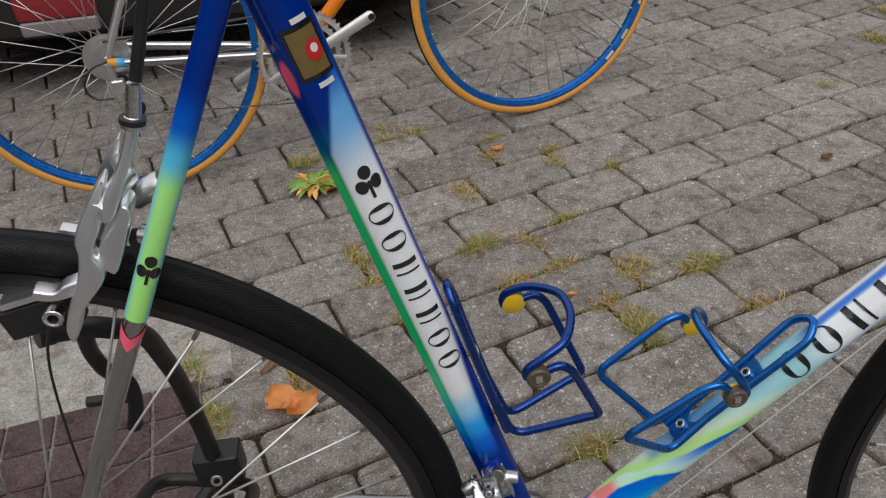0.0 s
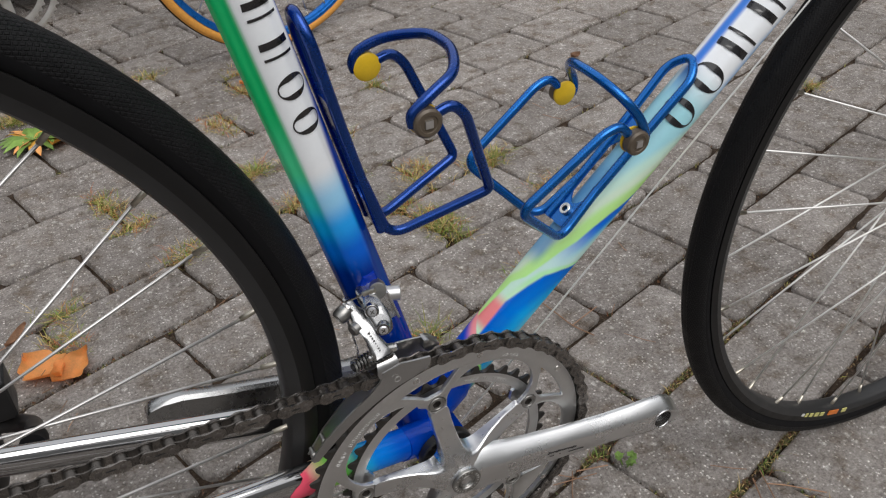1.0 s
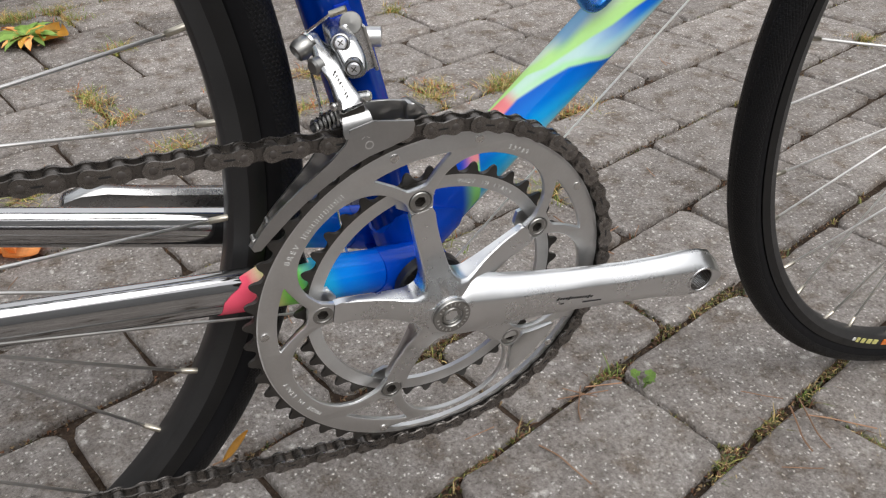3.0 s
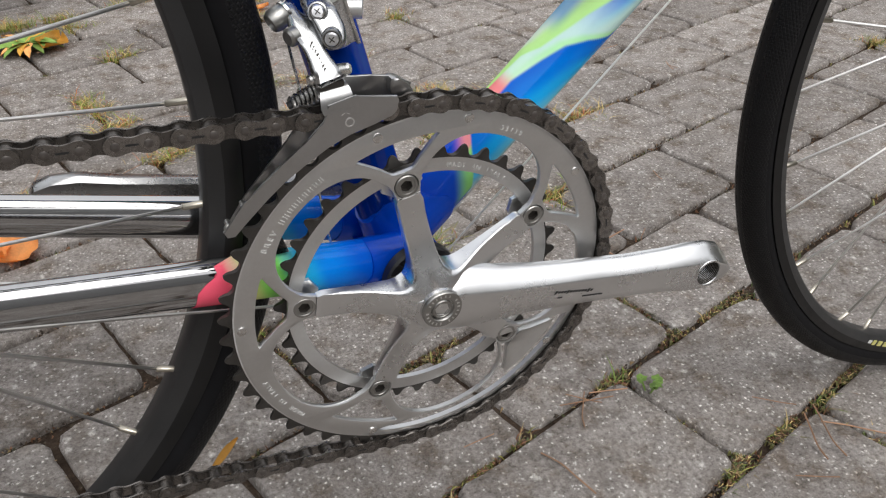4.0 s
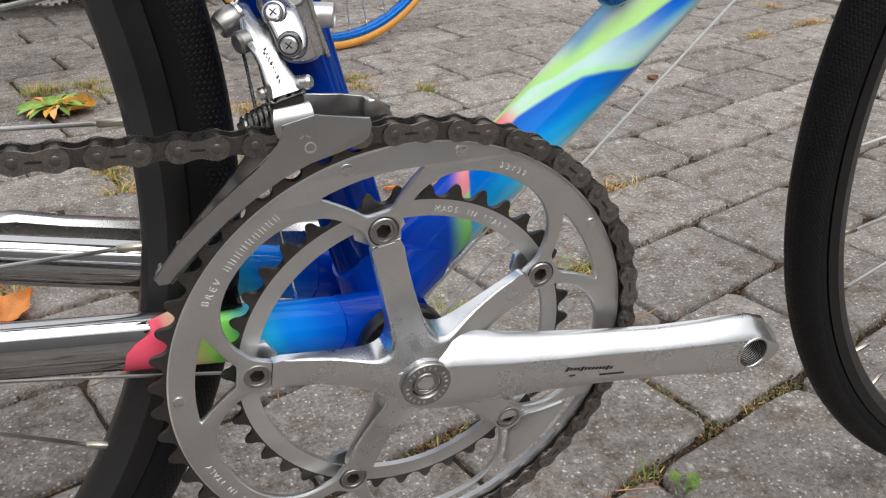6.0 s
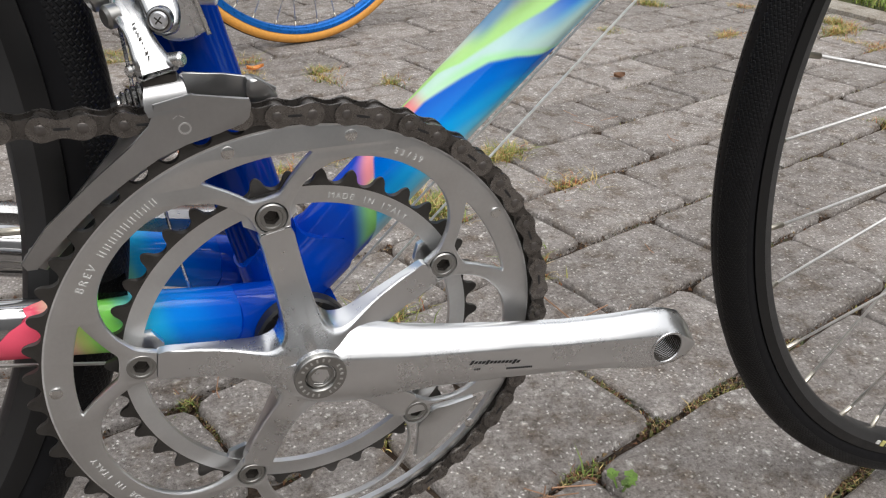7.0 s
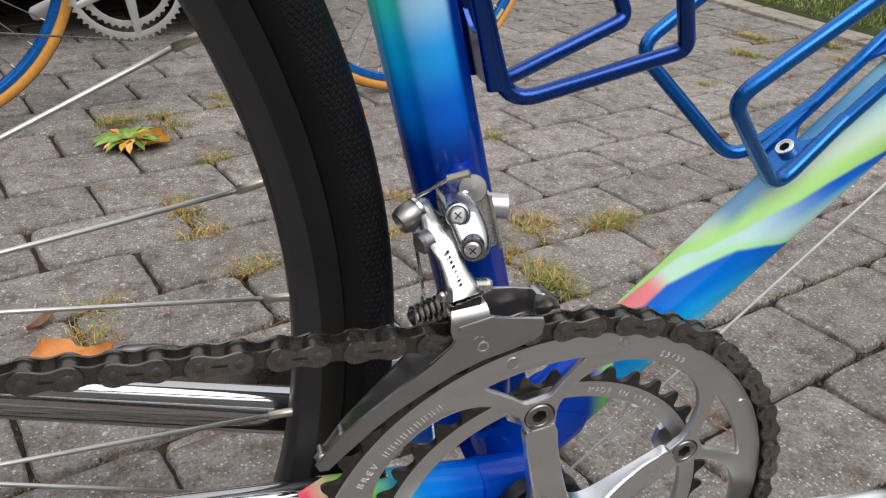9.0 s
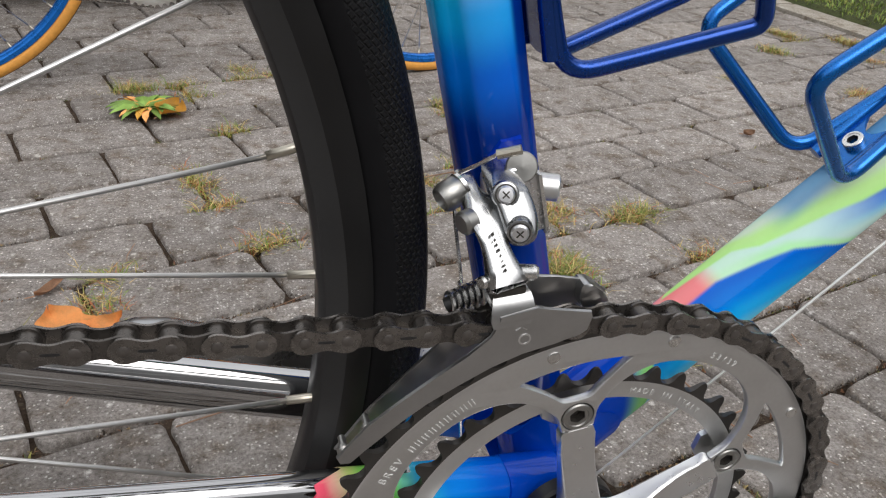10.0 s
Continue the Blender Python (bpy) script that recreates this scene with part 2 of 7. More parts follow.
CAR_TRIM = material("black_bumper_plastic", (0.018, 0.018, 0.018), 0.55, 0.0, 0.1, 40, 600, 0.1)
RED_LENS = material("red_lamp_lens", (0.26, 0.010, 0.014), 0.2, 0.0, 0.1, 60, 400, 0.0, 0.0002, 0.8)
CLEAR_LENS = material("clear_lamp_lens", (0.22, 0.19, 0.19), 0.2, 0.0, 0.1, 60, 400, 0.0, 0.0002, 0.8)
GRASS = material("joint_grass", (0.13, 0.17, 0.035), 0.6, 0.0, 0.35, 200, 900, 0.0, 0.0002, 0, 0.1, "tint")
LEAF_ORANGE = material("dry_orange_leaf", (0.92, 0.45, 0.15), 0.6, 0.0, 0.2, 60, 500, 0.3)
LEAF_YELLOW = material("yellow_leaf", (0.62, 0.33, 0.05), 0.6, 0.0, 0.2, 60, 500, 0.3)
LEAF_GREEN = material("green_leaf", (0.20, 0.33, 0.07), 0.5, 0.0, 0.25, 60, 500, 0.3, 0.0006, 0, 0.1, "", 0.3)
TWIG = material("dry_twig", (0.30, 0.17, 0.10), 0.7, 0.0, 0.3, 100, 800, 0.2, 0.0006, 0, 0.1, "", 0.35)


def worked(m, size, depth, turned):
    """Hand-polished or lathe-turned metal: a faint unevenness, and the turning marks round the axle."""
    nt = m.node_tree
    b = nt.nodes["Principled BSDF"]
    tc, n, bp = nt.nodes.new("ShaderNodeTexCoord"), nt.nodes.new("ShaderNodeTexNoise"), nt.nodes.new("ShaderNodeBump")
    nt.links.new(tc.outputs["Object"], n.inputs["Vector"])
    n.inputs["Scale"].default_value, n.inputs["Detail"].default_value = size, 1.5
    bp.inputs["Strength"].default_value, bp.inputs["Distance"].default_value = 1.0, depth
    nt.links.new(n.outputs[0], bp.inputs["Height"])
    nt.links.new(bp.outputs[0], b.inputs["Normal"])
    if turned:
        tg = nt.nodes.new("ShaderNodeTangent")
        tg.direction_type, tg.axis = "RADIAL", "Y"
        nt.links.new(tg.outputs[0], b.inputs["Tangent"])
        b.inputs["Anisotropic"].default_value = turned


worked(RING, 16, 0.0018, 0.7)
worked(ALLOY, 20, 0.0012, 0.0)
worked(SATIN, 22, 0.0012, 0.0)
WHITE_PRINT = material("pale_print", (0.75, 0.75, 0.72), 0.4, 0.0, 0.05, 90, 900, 0.0)
YELLOW_PRINT = material("yellow_print", (0.66, 0.62, 0.22), 0.4, 0.0, 0.08, 90, 900, 0.0)
ORANGE_PRINT = material("orange_print", (0.75, 0.20, 0.03), 0.4, 0.0, 0.08, 90, 900, 0.0)
RED_PRINT = material("red_print", (0.60, 0.02, 0.025), 0.35, 0.0, 0.05, 90, 900, 0.0, 0.0002, 0.6)
GOLD_PRINT = material("olive_gold_print", (0.22, 0.15, 0.05), 0.35, 0.2, 0.1, 90, 900, 0.0, 0.0002, 0.6)


# ---- mesh helpers ----
def thing(name, label, category, group="", kind="", at=(0, 0, 0)):
    ob = new(name)
    ob.empty_display_size = 0.05
    ob.matrix_basis = Matrix.Translation(at)
    return tagged(ob, label, category, group, kind)


def link_mesh(name, me, mats, parent, label="", smooth=True, angle=35):
    for m in mats if isinstance(mats, (list, tuple)) else [mats]:
        me.materials.append(m)
    if smooth:
        me.shade_smooth()
        me.set_sharp_from_angle(angle=radians(angle))
    ob = new(name, me)
    if parent is not None:
        ob.parent = parent
        ob.matrix_parent_inverse = parent_world(parent).inverted()
    return tagged(ob, label) if label else ob


def parent_world(ob):
    m = ob.matrix_basis.copy()
    while ob.parent is not None:
        m = ob.parent.matrix_basis @ ob.matrix_parent_inverse @ m
        ob = ob.parent
    return m


def part(name, bm, mats, parent, label="", smooth=True, angle=35):
    """One bmesh, given in world places, as one mesh object under a thing or a part."""
    me = bpy.data.meshes.new(name)
    bmesh.ops.recalc_face_normals(bm, faces=bm.faces)
    bm.to_mesh(me)
    bm.free()
    return link_mesh(name, me, mats, parent, label, smooth, angle)


def glide(pts, steps=6, closed=False):
    """A smooth curve through the points."""
    P = [Vector(p) for p in pts]
    n = len(P)
    out = []
    for i in range(n if closed else n - 1):
        p0 = P[(i - 1) % n] if closed or i > 0 else P[0] * 2 - P[1]
        p1, p2 = P[i], P[(i + 1) % n]
        p3 = P[(i + 2) % n] if closed or i + 2 < n else P[-1] * 2 - P[-2]
        for k in range(steps):
            t = k / steps
            out.append(0.5 * ((2 * p1) + (p2 - p0) * t + (2 * p0 - 5 * p1 + 4 * p2 - p3) * t * t + (3 * p1 - p0 - 3 * p2 + p3) * t ** 3))
    if not closed:
        out.append(P[-1])
    return out


def bent(pts, r, steps=5):
    """Straight runs joined by round bends of radius about r."""
    P = [Vector(p) for p in pts]
    out = [P[0]]
    radii = r if isinstance(r, list) else [r] * (len(P) - 2)
    for a, b, c, bend in zip(P, P[1:], P[2:], radii):
        d1, d2 = (a - b), (c - b)
        k = min(bend, d1.length * 0.45, d2.length * 0.45)
        s, e = b + d1.normalized() * k, b + d2.normalized() * k
        for i in range(steps + 1):
            t = i / steps
            out.append(s * (1 - t) ** 2 + b * 2 * t * (1 - t) + e * t * t)
    return out + [P[-1]]


def sweep(pts, r, n=12, closed=False, bm=None, squash=None, up=(0, 1, 0)):
    """A round bar along the points; r is one radius or one for each point. squash: (side, up) factors."""
    bm = bm or bmesh.new()
    P = [Vector(p) for p in pts]
    R = list(r) if isinstance(r, (list, tuple)) else [r] * len(P)
    rings = []
    side = None
    for i, p in enumerate(P):
        a = P[i - 1] if i or closed else P[0]
        b = P[(i + 1) % len(P)] if i < len(P) - 1 or closed else P[-1]
        d = (b - a).normalized()
        if side is None:
            side = d.cross(Vector(up))
            if side.length < 0.01:
                side = d.cross(Vector((1, 0, 0)))
        side = (side - d * side.dot(d)).normalized()
        upv = side.cross(d)
        fx, fy = squash or (1, 1)
        rings.append([bm.verts.new(p + (side * math.cos(k * math.tau / n) * fx + upv * math.sin(k * math.tau / n) * fy) * R[i]) for k in range(n)])
    m = len(rings)
    for i in range(m if closed else m - 1):
        A, B = rings[i], rings[(i + 1) % m]
        for k in range(n):
            bm.faces.new((A[k], A[(k + 1) % n], B[(k + 1) % n], B[k]))
    if not closed:
        bm.faces.new(rings[0][::-1])
        bm.faces.new(rings[-1])
    return bm


def lathe(profile, centre, axis=(0, 1, 0), n=48, bm=None, closed=False):
    """Turns (radius, along) pairs about an axis through centre."""
    bm = bm or bmesh.new()
    q = Vector((0, 0, 1)).rotation_difference(Vector(axis).normalized())
    c = Vector(centre)
    rings = [[bm.verts.new(c + q @ Vector((max(r, 1e-5) * math.cos(k * math.tau / n), max(r, 1e-5) * math.sin(k * math.tau / n), h))) for k in range(n)] for r, h in profile]
    m = len(rings)
    for i in range(m if closed else m - 1):
        A, B = rings[i], rings[(i + 1) % m]
        for k in range(n):
            bm.faces.new((A[k], A[(k + 1) % n], B[(k + 1) % n], B[k]))
    if not closed:
        if profile[0][0] > 1e-4:
            bm.faces.new(rings[0][::-1])
        if profile[-1][0] > 1e-4:
            bm.faces.new(rings[-1])
    return bm


def bolt(name, centre, axis, r, h, mat, parent, label="", socket=0.5, n=24):
    """A round bolt head; its hexagon socket is hollow, with shade put into its colour."""
    bm = bmesh.new()
    q = Vector((0, 0, 1)).rotation_difference(Vector(axis).normalized())
    c = Vector(centre)
    e = r * 0.08
    rows = []
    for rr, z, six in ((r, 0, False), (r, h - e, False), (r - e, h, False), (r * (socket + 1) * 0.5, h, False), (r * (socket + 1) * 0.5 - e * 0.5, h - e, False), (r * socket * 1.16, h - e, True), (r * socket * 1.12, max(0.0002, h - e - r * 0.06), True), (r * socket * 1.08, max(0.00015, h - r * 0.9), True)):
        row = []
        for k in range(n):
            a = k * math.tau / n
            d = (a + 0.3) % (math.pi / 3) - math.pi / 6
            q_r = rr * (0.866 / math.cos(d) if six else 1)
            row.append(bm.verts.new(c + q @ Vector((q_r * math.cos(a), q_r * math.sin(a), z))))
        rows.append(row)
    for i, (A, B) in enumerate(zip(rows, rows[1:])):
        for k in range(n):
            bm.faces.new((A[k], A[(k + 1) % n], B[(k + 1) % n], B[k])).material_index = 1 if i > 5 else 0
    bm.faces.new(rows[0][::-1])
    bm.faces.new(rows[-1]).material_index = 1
    return part(name, bm, [mat, DARK_STEEL], parent, label)


def pillow(outline, d0, d1, inset, rise):
    """A plate with a rounded face: outline in (x, z), back at y = d0, its edge at d1, the face swelling by rise."""
    bm = bmesh.new()
    n = len(outline)
    P = [Vector(p) for p in outline]
    area = sum(a.x * b.y - b.x * a.y for a, b in zip(P, P[1:] + P[:1]))
    sgn = 1 if area > 0 else -1
    inward = []
    for k in range(n):
        t = (P[(k + 1) % n] - P[k - 1]).normalized()
        inward.append(Vector((-t.y, t.x)) * sgn)
    out = -1 if d1 < d0 else 1
    rows = [[bm.verts.new((p.x, d0, p.y)) for p in P]]
    for k in range(6):
        a = k * math.pi / 10
        rows.append([bm.verts.new((p.x + q.x * inset * (1 - math.cos(a)), d1 + out * rise * math.sin(a), p.y + q.y * inset * (1 - math.cos(a)))) for p, q in zip(P, inward)])
    for A, B in zip(rows, rows[1:]):
        for k in range(n):
            bm.faces.new((A[k], A[(k + 1) % n], B[(k + 1) % n], B[k]))
    bm.faces.new(rows[0])
    bm.faces.new(rows[-1][::-1])
    return bm


def slab_of(outline, d0, d1, bm=None, bevel=0.0, to=None):
    """A flat plate: outline in (x, z), thickness from y = d0 to d1. to: maps (x, y, z) into the world."""
    fresh = bm is None
    bm = bm or bmesh.new()
    f = to or (lambda x, y, z: (x, y, z))
    A = [bm.verts.new(f(x, d0, z)) for x, z in outline]
    B = [bm.verts.new(f(x, d1, z)) for x, z in outline]
    n = len(outline)
    faces = [bm.faces.new(A), bm.faces.new(B[::-1])]
    for k in range(n):
        faces.append(bm.faces.new((A[k], B[k], B[(k + 1) % n], A[(k + 1) % n])))
    if bevel and fresh:
        bmesh.ops.bevel(bm, geom=[e for e in bm.edges if len({f for f in e.link_faces} & set(faces[:2])) == 1], offset=bevel, segments=2, affect="EDGES", profile=0.6)
    return bm


def box(lo, hi, bevel=0.0, bm=None, seg=2, m=None):
    fresh = bm is None
    bm = bm or bmesh.new()
    mid = [(a + b) / 2 for a, b in zip(lo, hi)]
    size = [abs(b - a) for a, b in zip(lo, hi)]
    mat = (m or Matrix.Identity(4)) @ Matrix.Translation(mid) @ Matrix.Diagonal((*size, 1))
    bmesh.ops.create_cube(bm, size=1, matrix=mat)
    if bevel and fresh:
        bmesh.ops.bevel(bm, geom=list(bm.edges), offset=bevel, segments=seg, affect="EDGES", profile=0.6)
    return bm


# ---- ground ----
ANG = radians(18.5)
CA, SA = math.cos(ANG), math.sin(ANG)
COURSE, LONG = 0.1375, 0.2105


def at_uv(u, v):
    return u * CA - v * SA, u * SA + v * CA


def kerb_x(y):
    return 1.735 - 0.12 * (y - 1.9)


bm = bmesh.new()
bmesh.ops.create_grid(bm, x_segments=8, y_segments=8, size=300, matrix=Matrix.Translation((0, 0, -0.0095)))
ground = part("ground", bm, SOIL, None, "", False)
tagged(ground, "dark sandy soil showing in the joints between paving stones", "ground", "", "structure")
pavement = thing("pavement", "weathered grey concrete paving stones laid in offset courses with weedy joints", "pavement", "", "structure")

# ---- bicycle frame ----
BB = Vector((0, 0, 0.268))
AXLE = Vector((-0.3940, -0.007, 0.3595))
FRONT = Vector((0.5715, -0.0182, 0.3305))
SEAT_D = Vector((-0.25, 0, 1)).normalized()
SEAT_N = Vector((SEAT_D.z, 0, -SEAT_D.x))
DOWN_O = Vector((0, 0, 0.2735))
DOWN_D = Vector((1, 0, 0.9725)).normalized()
DOWN_N = Vector((-DOWN_D.z, 0, DOWN_D.x))
bike = thing("road_bicycle", "racing bicycle in fading blue, white and green paint without pedals", "bicycle")
DEEP, BLUE, SKY = (0.0, 0.028, 0.26), (0.001, 0.10, 0.58), (0.16, 0.46, 0.86)
WHITE, GREEN, PINK = (0.90, 0.93, 0.96), (0.02, 0.68, 0.22), (0.90, 0.13, 0.20)


def blend(stops, x):
    if x <= stops[0][0]:
        return Vector(stops[0][1])
    for (a, ca), (b, cb) in zip(stops, stops[1:]):
        if x <= b:
            t = (x - a) / (b - a)
            t = t * t * (3 - 2 * t)
            return Vector(ca).lerp(Vector(cb), t)
    return Vector(stops[-1][1])


def step(a, b, x):
    t = min(1, max(0, (x - a) / (b - a)))
    return t * t * (3 - 2 * t)


def tube(name, a, b, r, colour, parent, n_len=90, n=40, normal=None, flute=0.0, mat=None, label="", end=None, slim=1.0):
    """A frame tube; colour(s, q, f): s metres along it, q from -1 to 1 across it as the drive side shows it, f 1 on that side."""
    a, b = Vector(a), Vector(b)
    d = b - a
    length = d.length
    d.normalize()
    e1 = Vector((0, -1, 0))
    e2 = Vector(normal) if normal is not None else e1.cross(d)
    e1 = (e1 - d * e1.dot(d)).normalized()
    e2 = (e2 - d * e2.dot(d) - e1 * e2.dot(e1)).normalized()
    bm = bmesh.new()
    lay = bm.loops.layers.float_color.new("paint")
    cols = {}
    rows = []
    for i in range(n_len + 1):
        ring = []
        for k in range(n):
            th = k * math.tau / n
            top = length if end is None else end(th)
            s = top * i / n_len
            r0 = r[0] + (r[1] - r[0]) * s / length if isinstance(r, tuple) else r
            rr = r0 * (1 - flute * max(0, math.cos(4 * (th - radians(45)))) ** 2)
            v = bm.verts.new(a + d * s + (e1 * math.cos(th) * slim + e2 * math.sin(th)) * rr)
            if colour:
                cols[v] = (*colour(s, math.sin(th), math.cos(th)), 1)
            ring.append(v)
        rows.append(ring)
    for i in range(n_len):
        for k in range(n):
            bm.faces.new((rows[i][k], rows[i][(k + 1) % n], rows[i + 1][(k + 1) % n], rows[i + 1][k]))
    bm.faces.new(rows[0][::-1])
    bm.faces.new(rows[-1])
    if colour:
        for f in bm.faces:
            for lp in f.loops:
                lp[lay] = cols[lp.vert]
    return part(name, bm, mat or PAINT, parent, label, True, 50)


def seat_colour(s, q, f):
    mid = blend([(0.164, DEEP), (0.186, (0.001, 0.13, 0.70)), (0.206, (0.02, 0.38, 0.95)), (0.226, (0.34, 0.68, 0.96)), (0.248, WHITE), (0.425, WHITE), (0.47, SKY), (0.50, BLUE), (0.53, DEEP)], s)
    back = blend([(0.168, DEEP), (0.190, (0.001, 0.17, 0.74)), (0.208, (0.005, 0.42, 0.90)), (0.226, (0.04, 0.70, 0.66)), (0.25, (0.10, 0.84, 0.40)), (0.29, GREEN), (0.405, GREEN), (0.432, (0.05, 0.62, 0.18)), (0.455, (0.0, 0.10, 0.26)), (0.475, DEEP)], s)
    front = blend([(0.18, DEEP), (0.30, (0.004, 0.05, 0.45)), (0.45, DEEP)], s)
    if f < -0.3:
        return front
    edge = -0.5 + max(0.0, s - 0.45) * 27
    c = back.lerp(mid, step(edge - 0.10, edge + 0.10, q))
    spot = math.hypot((s - 0.4985) / 0.011, (math.degrees(math.atan2(q, f)) + 46) / 17)
    c = c.lerp(Vector((0.92, 0.10, 0.20)), 1 - step(0.85, 1.1, spot))
    return c.lerp(front, step(0.50 + 0.36 * step(0.20, 0.32, s), 0.74 + 0.24 * step(0.20, 0.32, s), q))


def down_colour(s, q, f):
    """Helical flames: th is the angle round the tube, 0 on the drive side, 90 on top."""
    th = math.degrees(math.atan2(q, f))
    if th < -120:
        th += 360
    t1 = blend_num([(0.0, 120), (0.050, 78), (0.066, 66), (0.105, 68), (0.1237, 50), (0.137, 34), (0.1473, 8), (0.1605, -40), (0.172, -95), (0.9, -120)], s)
    t2 = blend_num([(0.0, 150), (0.118, 92), (0.128, 68), (0.145, 52), (0.1562, 42), (0.1692, 27), (0.184, 17), (0.198, 4), (0.215, -18), (0.245, -55), (0.275, -95), (0.9, -120)], s)
    edge_1, edge_2 = step(-3.2, 3.2, th - t1), step(-3.0, 3.0, th - t2)
    low = blend([(0, (0.0, 0.13, 0.66)), (30, (0.0, 0.19, 0.74)), (62, (0.01, 0.42, 0.90)), (85, (0.12, 0.62, 0.94)), (105, (0.45, 0.82, 0.95)), (130, (0.55, 0.86, 0.95))], t1 - th)
    mid = Vector((0.60, 0.86, 0.80)).lerp(Vector((0.48, 0.90, 0.48)), step(22, 6, th - t1))
    streak = blend([(0, (0.002, 0.11, 0.70)), (14, (0.004, 0.18, 0.80)), (30, (0.10, 0.48, 0.88)), (48, (0.42, 0.76, 0.88))], t2 - th)
    mid = mid.lerp(streak, step(50, 20, t2 - th) * step(0.140, 0.190, s))
    mid = mid.lerp(Vector((0.10, 0.54, 0.95)), step(-15, -80, th) * 0.75)
    up = blend([(0, (0.50, 0.90, 0.30)), (18, (0.54, 0.90, 0.32)), (40, (0.70, 0.88, 0.68)), (62, (0.60, 0.86, 0.74)), (90, (0.38, 0.72, 0.80))], th - t2)
    blot = step(0.134, 0.150, s) * (1 - step(0.20, 0.26, s)) * step(58, 84, th)
    up = up.lerp(Vector((0.03, 0.24, 0.62)), 0.7 * blot)
    mid = mid.lerp(Vector((0.62, 0.90, 0.68)), (1 - step(0.112, 0.132, s)) * 0.7)
    pink = (1 - step(0.098, 0.110, s)) * step(0.075, 0.085, s)
    mid = mid.lerp(Vector((0.90, 0.26, 0.27)).lerp(Vector((0.90, 0.16, 0.36)), step(0.075, 0.06, s)), pink)
    c = low.lerp(mid, edge_1).lerp(up, edge_2)
    # the bottom end: deep blue with one green patch
    base = Vector((0.001, 0.035, 0.40)).lerp(Vector((0.002, 0.07, 0.58)), step(0.015, 0.045, s))
    edge = 0.0560 + 0.00025 * th
    stripe = Vector((0.34, 0.82, 0.24)).lerp(Vector((0.95, 0.33, 0.36)), step(34, 46, th))
    stripe = stripe.lerp(Vector((0.55, 0.22, 0.70)), step(edge - 0.006, edge - 0.014, s) * step(34, 46, th))
    base = base.lerp(stripe, step(edge - 0.016, edge - 0.003, s) * step(-45, -20, th))
    c = base.lerp(c, step(edge - 0.0006, edge + 0.0006, s))
    white = Vector(WHITE).lerp(Vector((0.04, 0.36, 0.86)), step(0.10 - 1.1 * step(0.33, 0.42, s) * 0.6, -0.75 - 0.2 * step(0.33, 0.42, s), q) * (1 - 0.35 * step(0.34, 0.46, s))).lerp(Vector((0.05, 0.22, 0.75)), step(0.95, 1.0, q))
    return c.lerp(white, step(0.278, 0.318, s))


def blend_num(stops, x):
    for (a, ca), (b, cb) in zip(stops, stops[1:]):
        if x <= b:
            return ca + (cb - ca) * (x - a) / (b - a)
    return stops[-1][1]


def blue_colour(s, q, f):
    return Vector(DEEP)


SEAT_TOP = BB + SEAT_D * 0.60
HEAD_LOW, HEAD_TOP = DOWN_O + DOWN_D * 0.615 + Vector((0.0, 0, 0)), Vector((0.405, 0, 0.83))
seat_tube = tube("seat_tube", BB, SEAT_TOP, 0.0149, seat_colour, bike, 300, 84, SEAT_N, 0.07, None, "seat tube fading from deep blue to white with a green edge")
down_tube = tube("down_tube", DOWN_O, HEAD_LOW, 0.0160, down_colour, bike, 640, 168, DOWN_N, 0.04, None, "down tube with lime, pink and blue flames fading to white")
tube("top_tube", SEAT_TOP - SEAT_D * 0.03, HEAD_TOP, 0.0135, blue_colour, bike, 20, 24)
tube("head_tube", HEAD_TOP + Vector((-0.012, 0, 0.03)), HEAD_LOW + Vector((0.012, 0, -0.03)), 0.0175, blue_colour, bike, 10, 24)
# bottom bracket shell, with the black cup on the drive side
shell = tube("bottom_bracket_shell", (0, 0.034, 0.268), (0, -0.034, 0.268), 0.0212, None, bike, 4, 40, (1, 0, 0), 0, material("blue_lug_paint", (0.001, 0.06, 0.50), 0.35, 0.0, 0.05, 40, 500, 0.0, 0.0002, 0.7, 0.05, "", 0.0, 0.0))
cup = part("bearing_cup", lathe([(0.0110, 0), (0.0208, 0), (0.0208, 0.0052), (0.0198, 0.0064), (0.0160, 0.0064), (0.0150, 0.0050), (0.0110, 0.0050)], (0, -0.0342, 0.268), (0, -1, 0), 48, None, True), BLACK, shell, "black bearing cup")
for k in range(16):
    a = k * math.tau / 16
    part("cup_notch", box((-0.0007, -0.0004, -0.0018), (0.0007, 0.0004, 0.0018), 0, None, 2, Matrix.Translation((0.0180 * math.cos(a), -0.0407, 0.268 + 0.0180 * math.sin(a))) @ Matrix.Rotation(math.pi / 2 - a, 4, "Y")), DARK_STEEL, cup, "", False)
part("axle", lathe([(0.0085, 0), (0.0085, 0.03)], (0, -0.034, 0.268), (0, -1, 0), 24), SATIN, shell)


def lug_end(th):
    return 0.030 + 0.006 * math.cos(2 * th) + 0.002 * math.cos(4 * th)


LUG = bpy.data.materials["blue_lug_paint"]
tube("seat_lug", BB, BB + SEAT_D * 0.04, 0.0162, None, seat_tube, 30, 48, SEAT_N, 0, LUG, "deep blue scalloped lug", lug_end)
tube("down_lug", DOWN_O, DOWN_O + DOWN_D * 0.04, 0.0172, None, down_tube, 30, 48, DOWN_N, 0, LUG, "deep blue scalloped lug", lug_end)
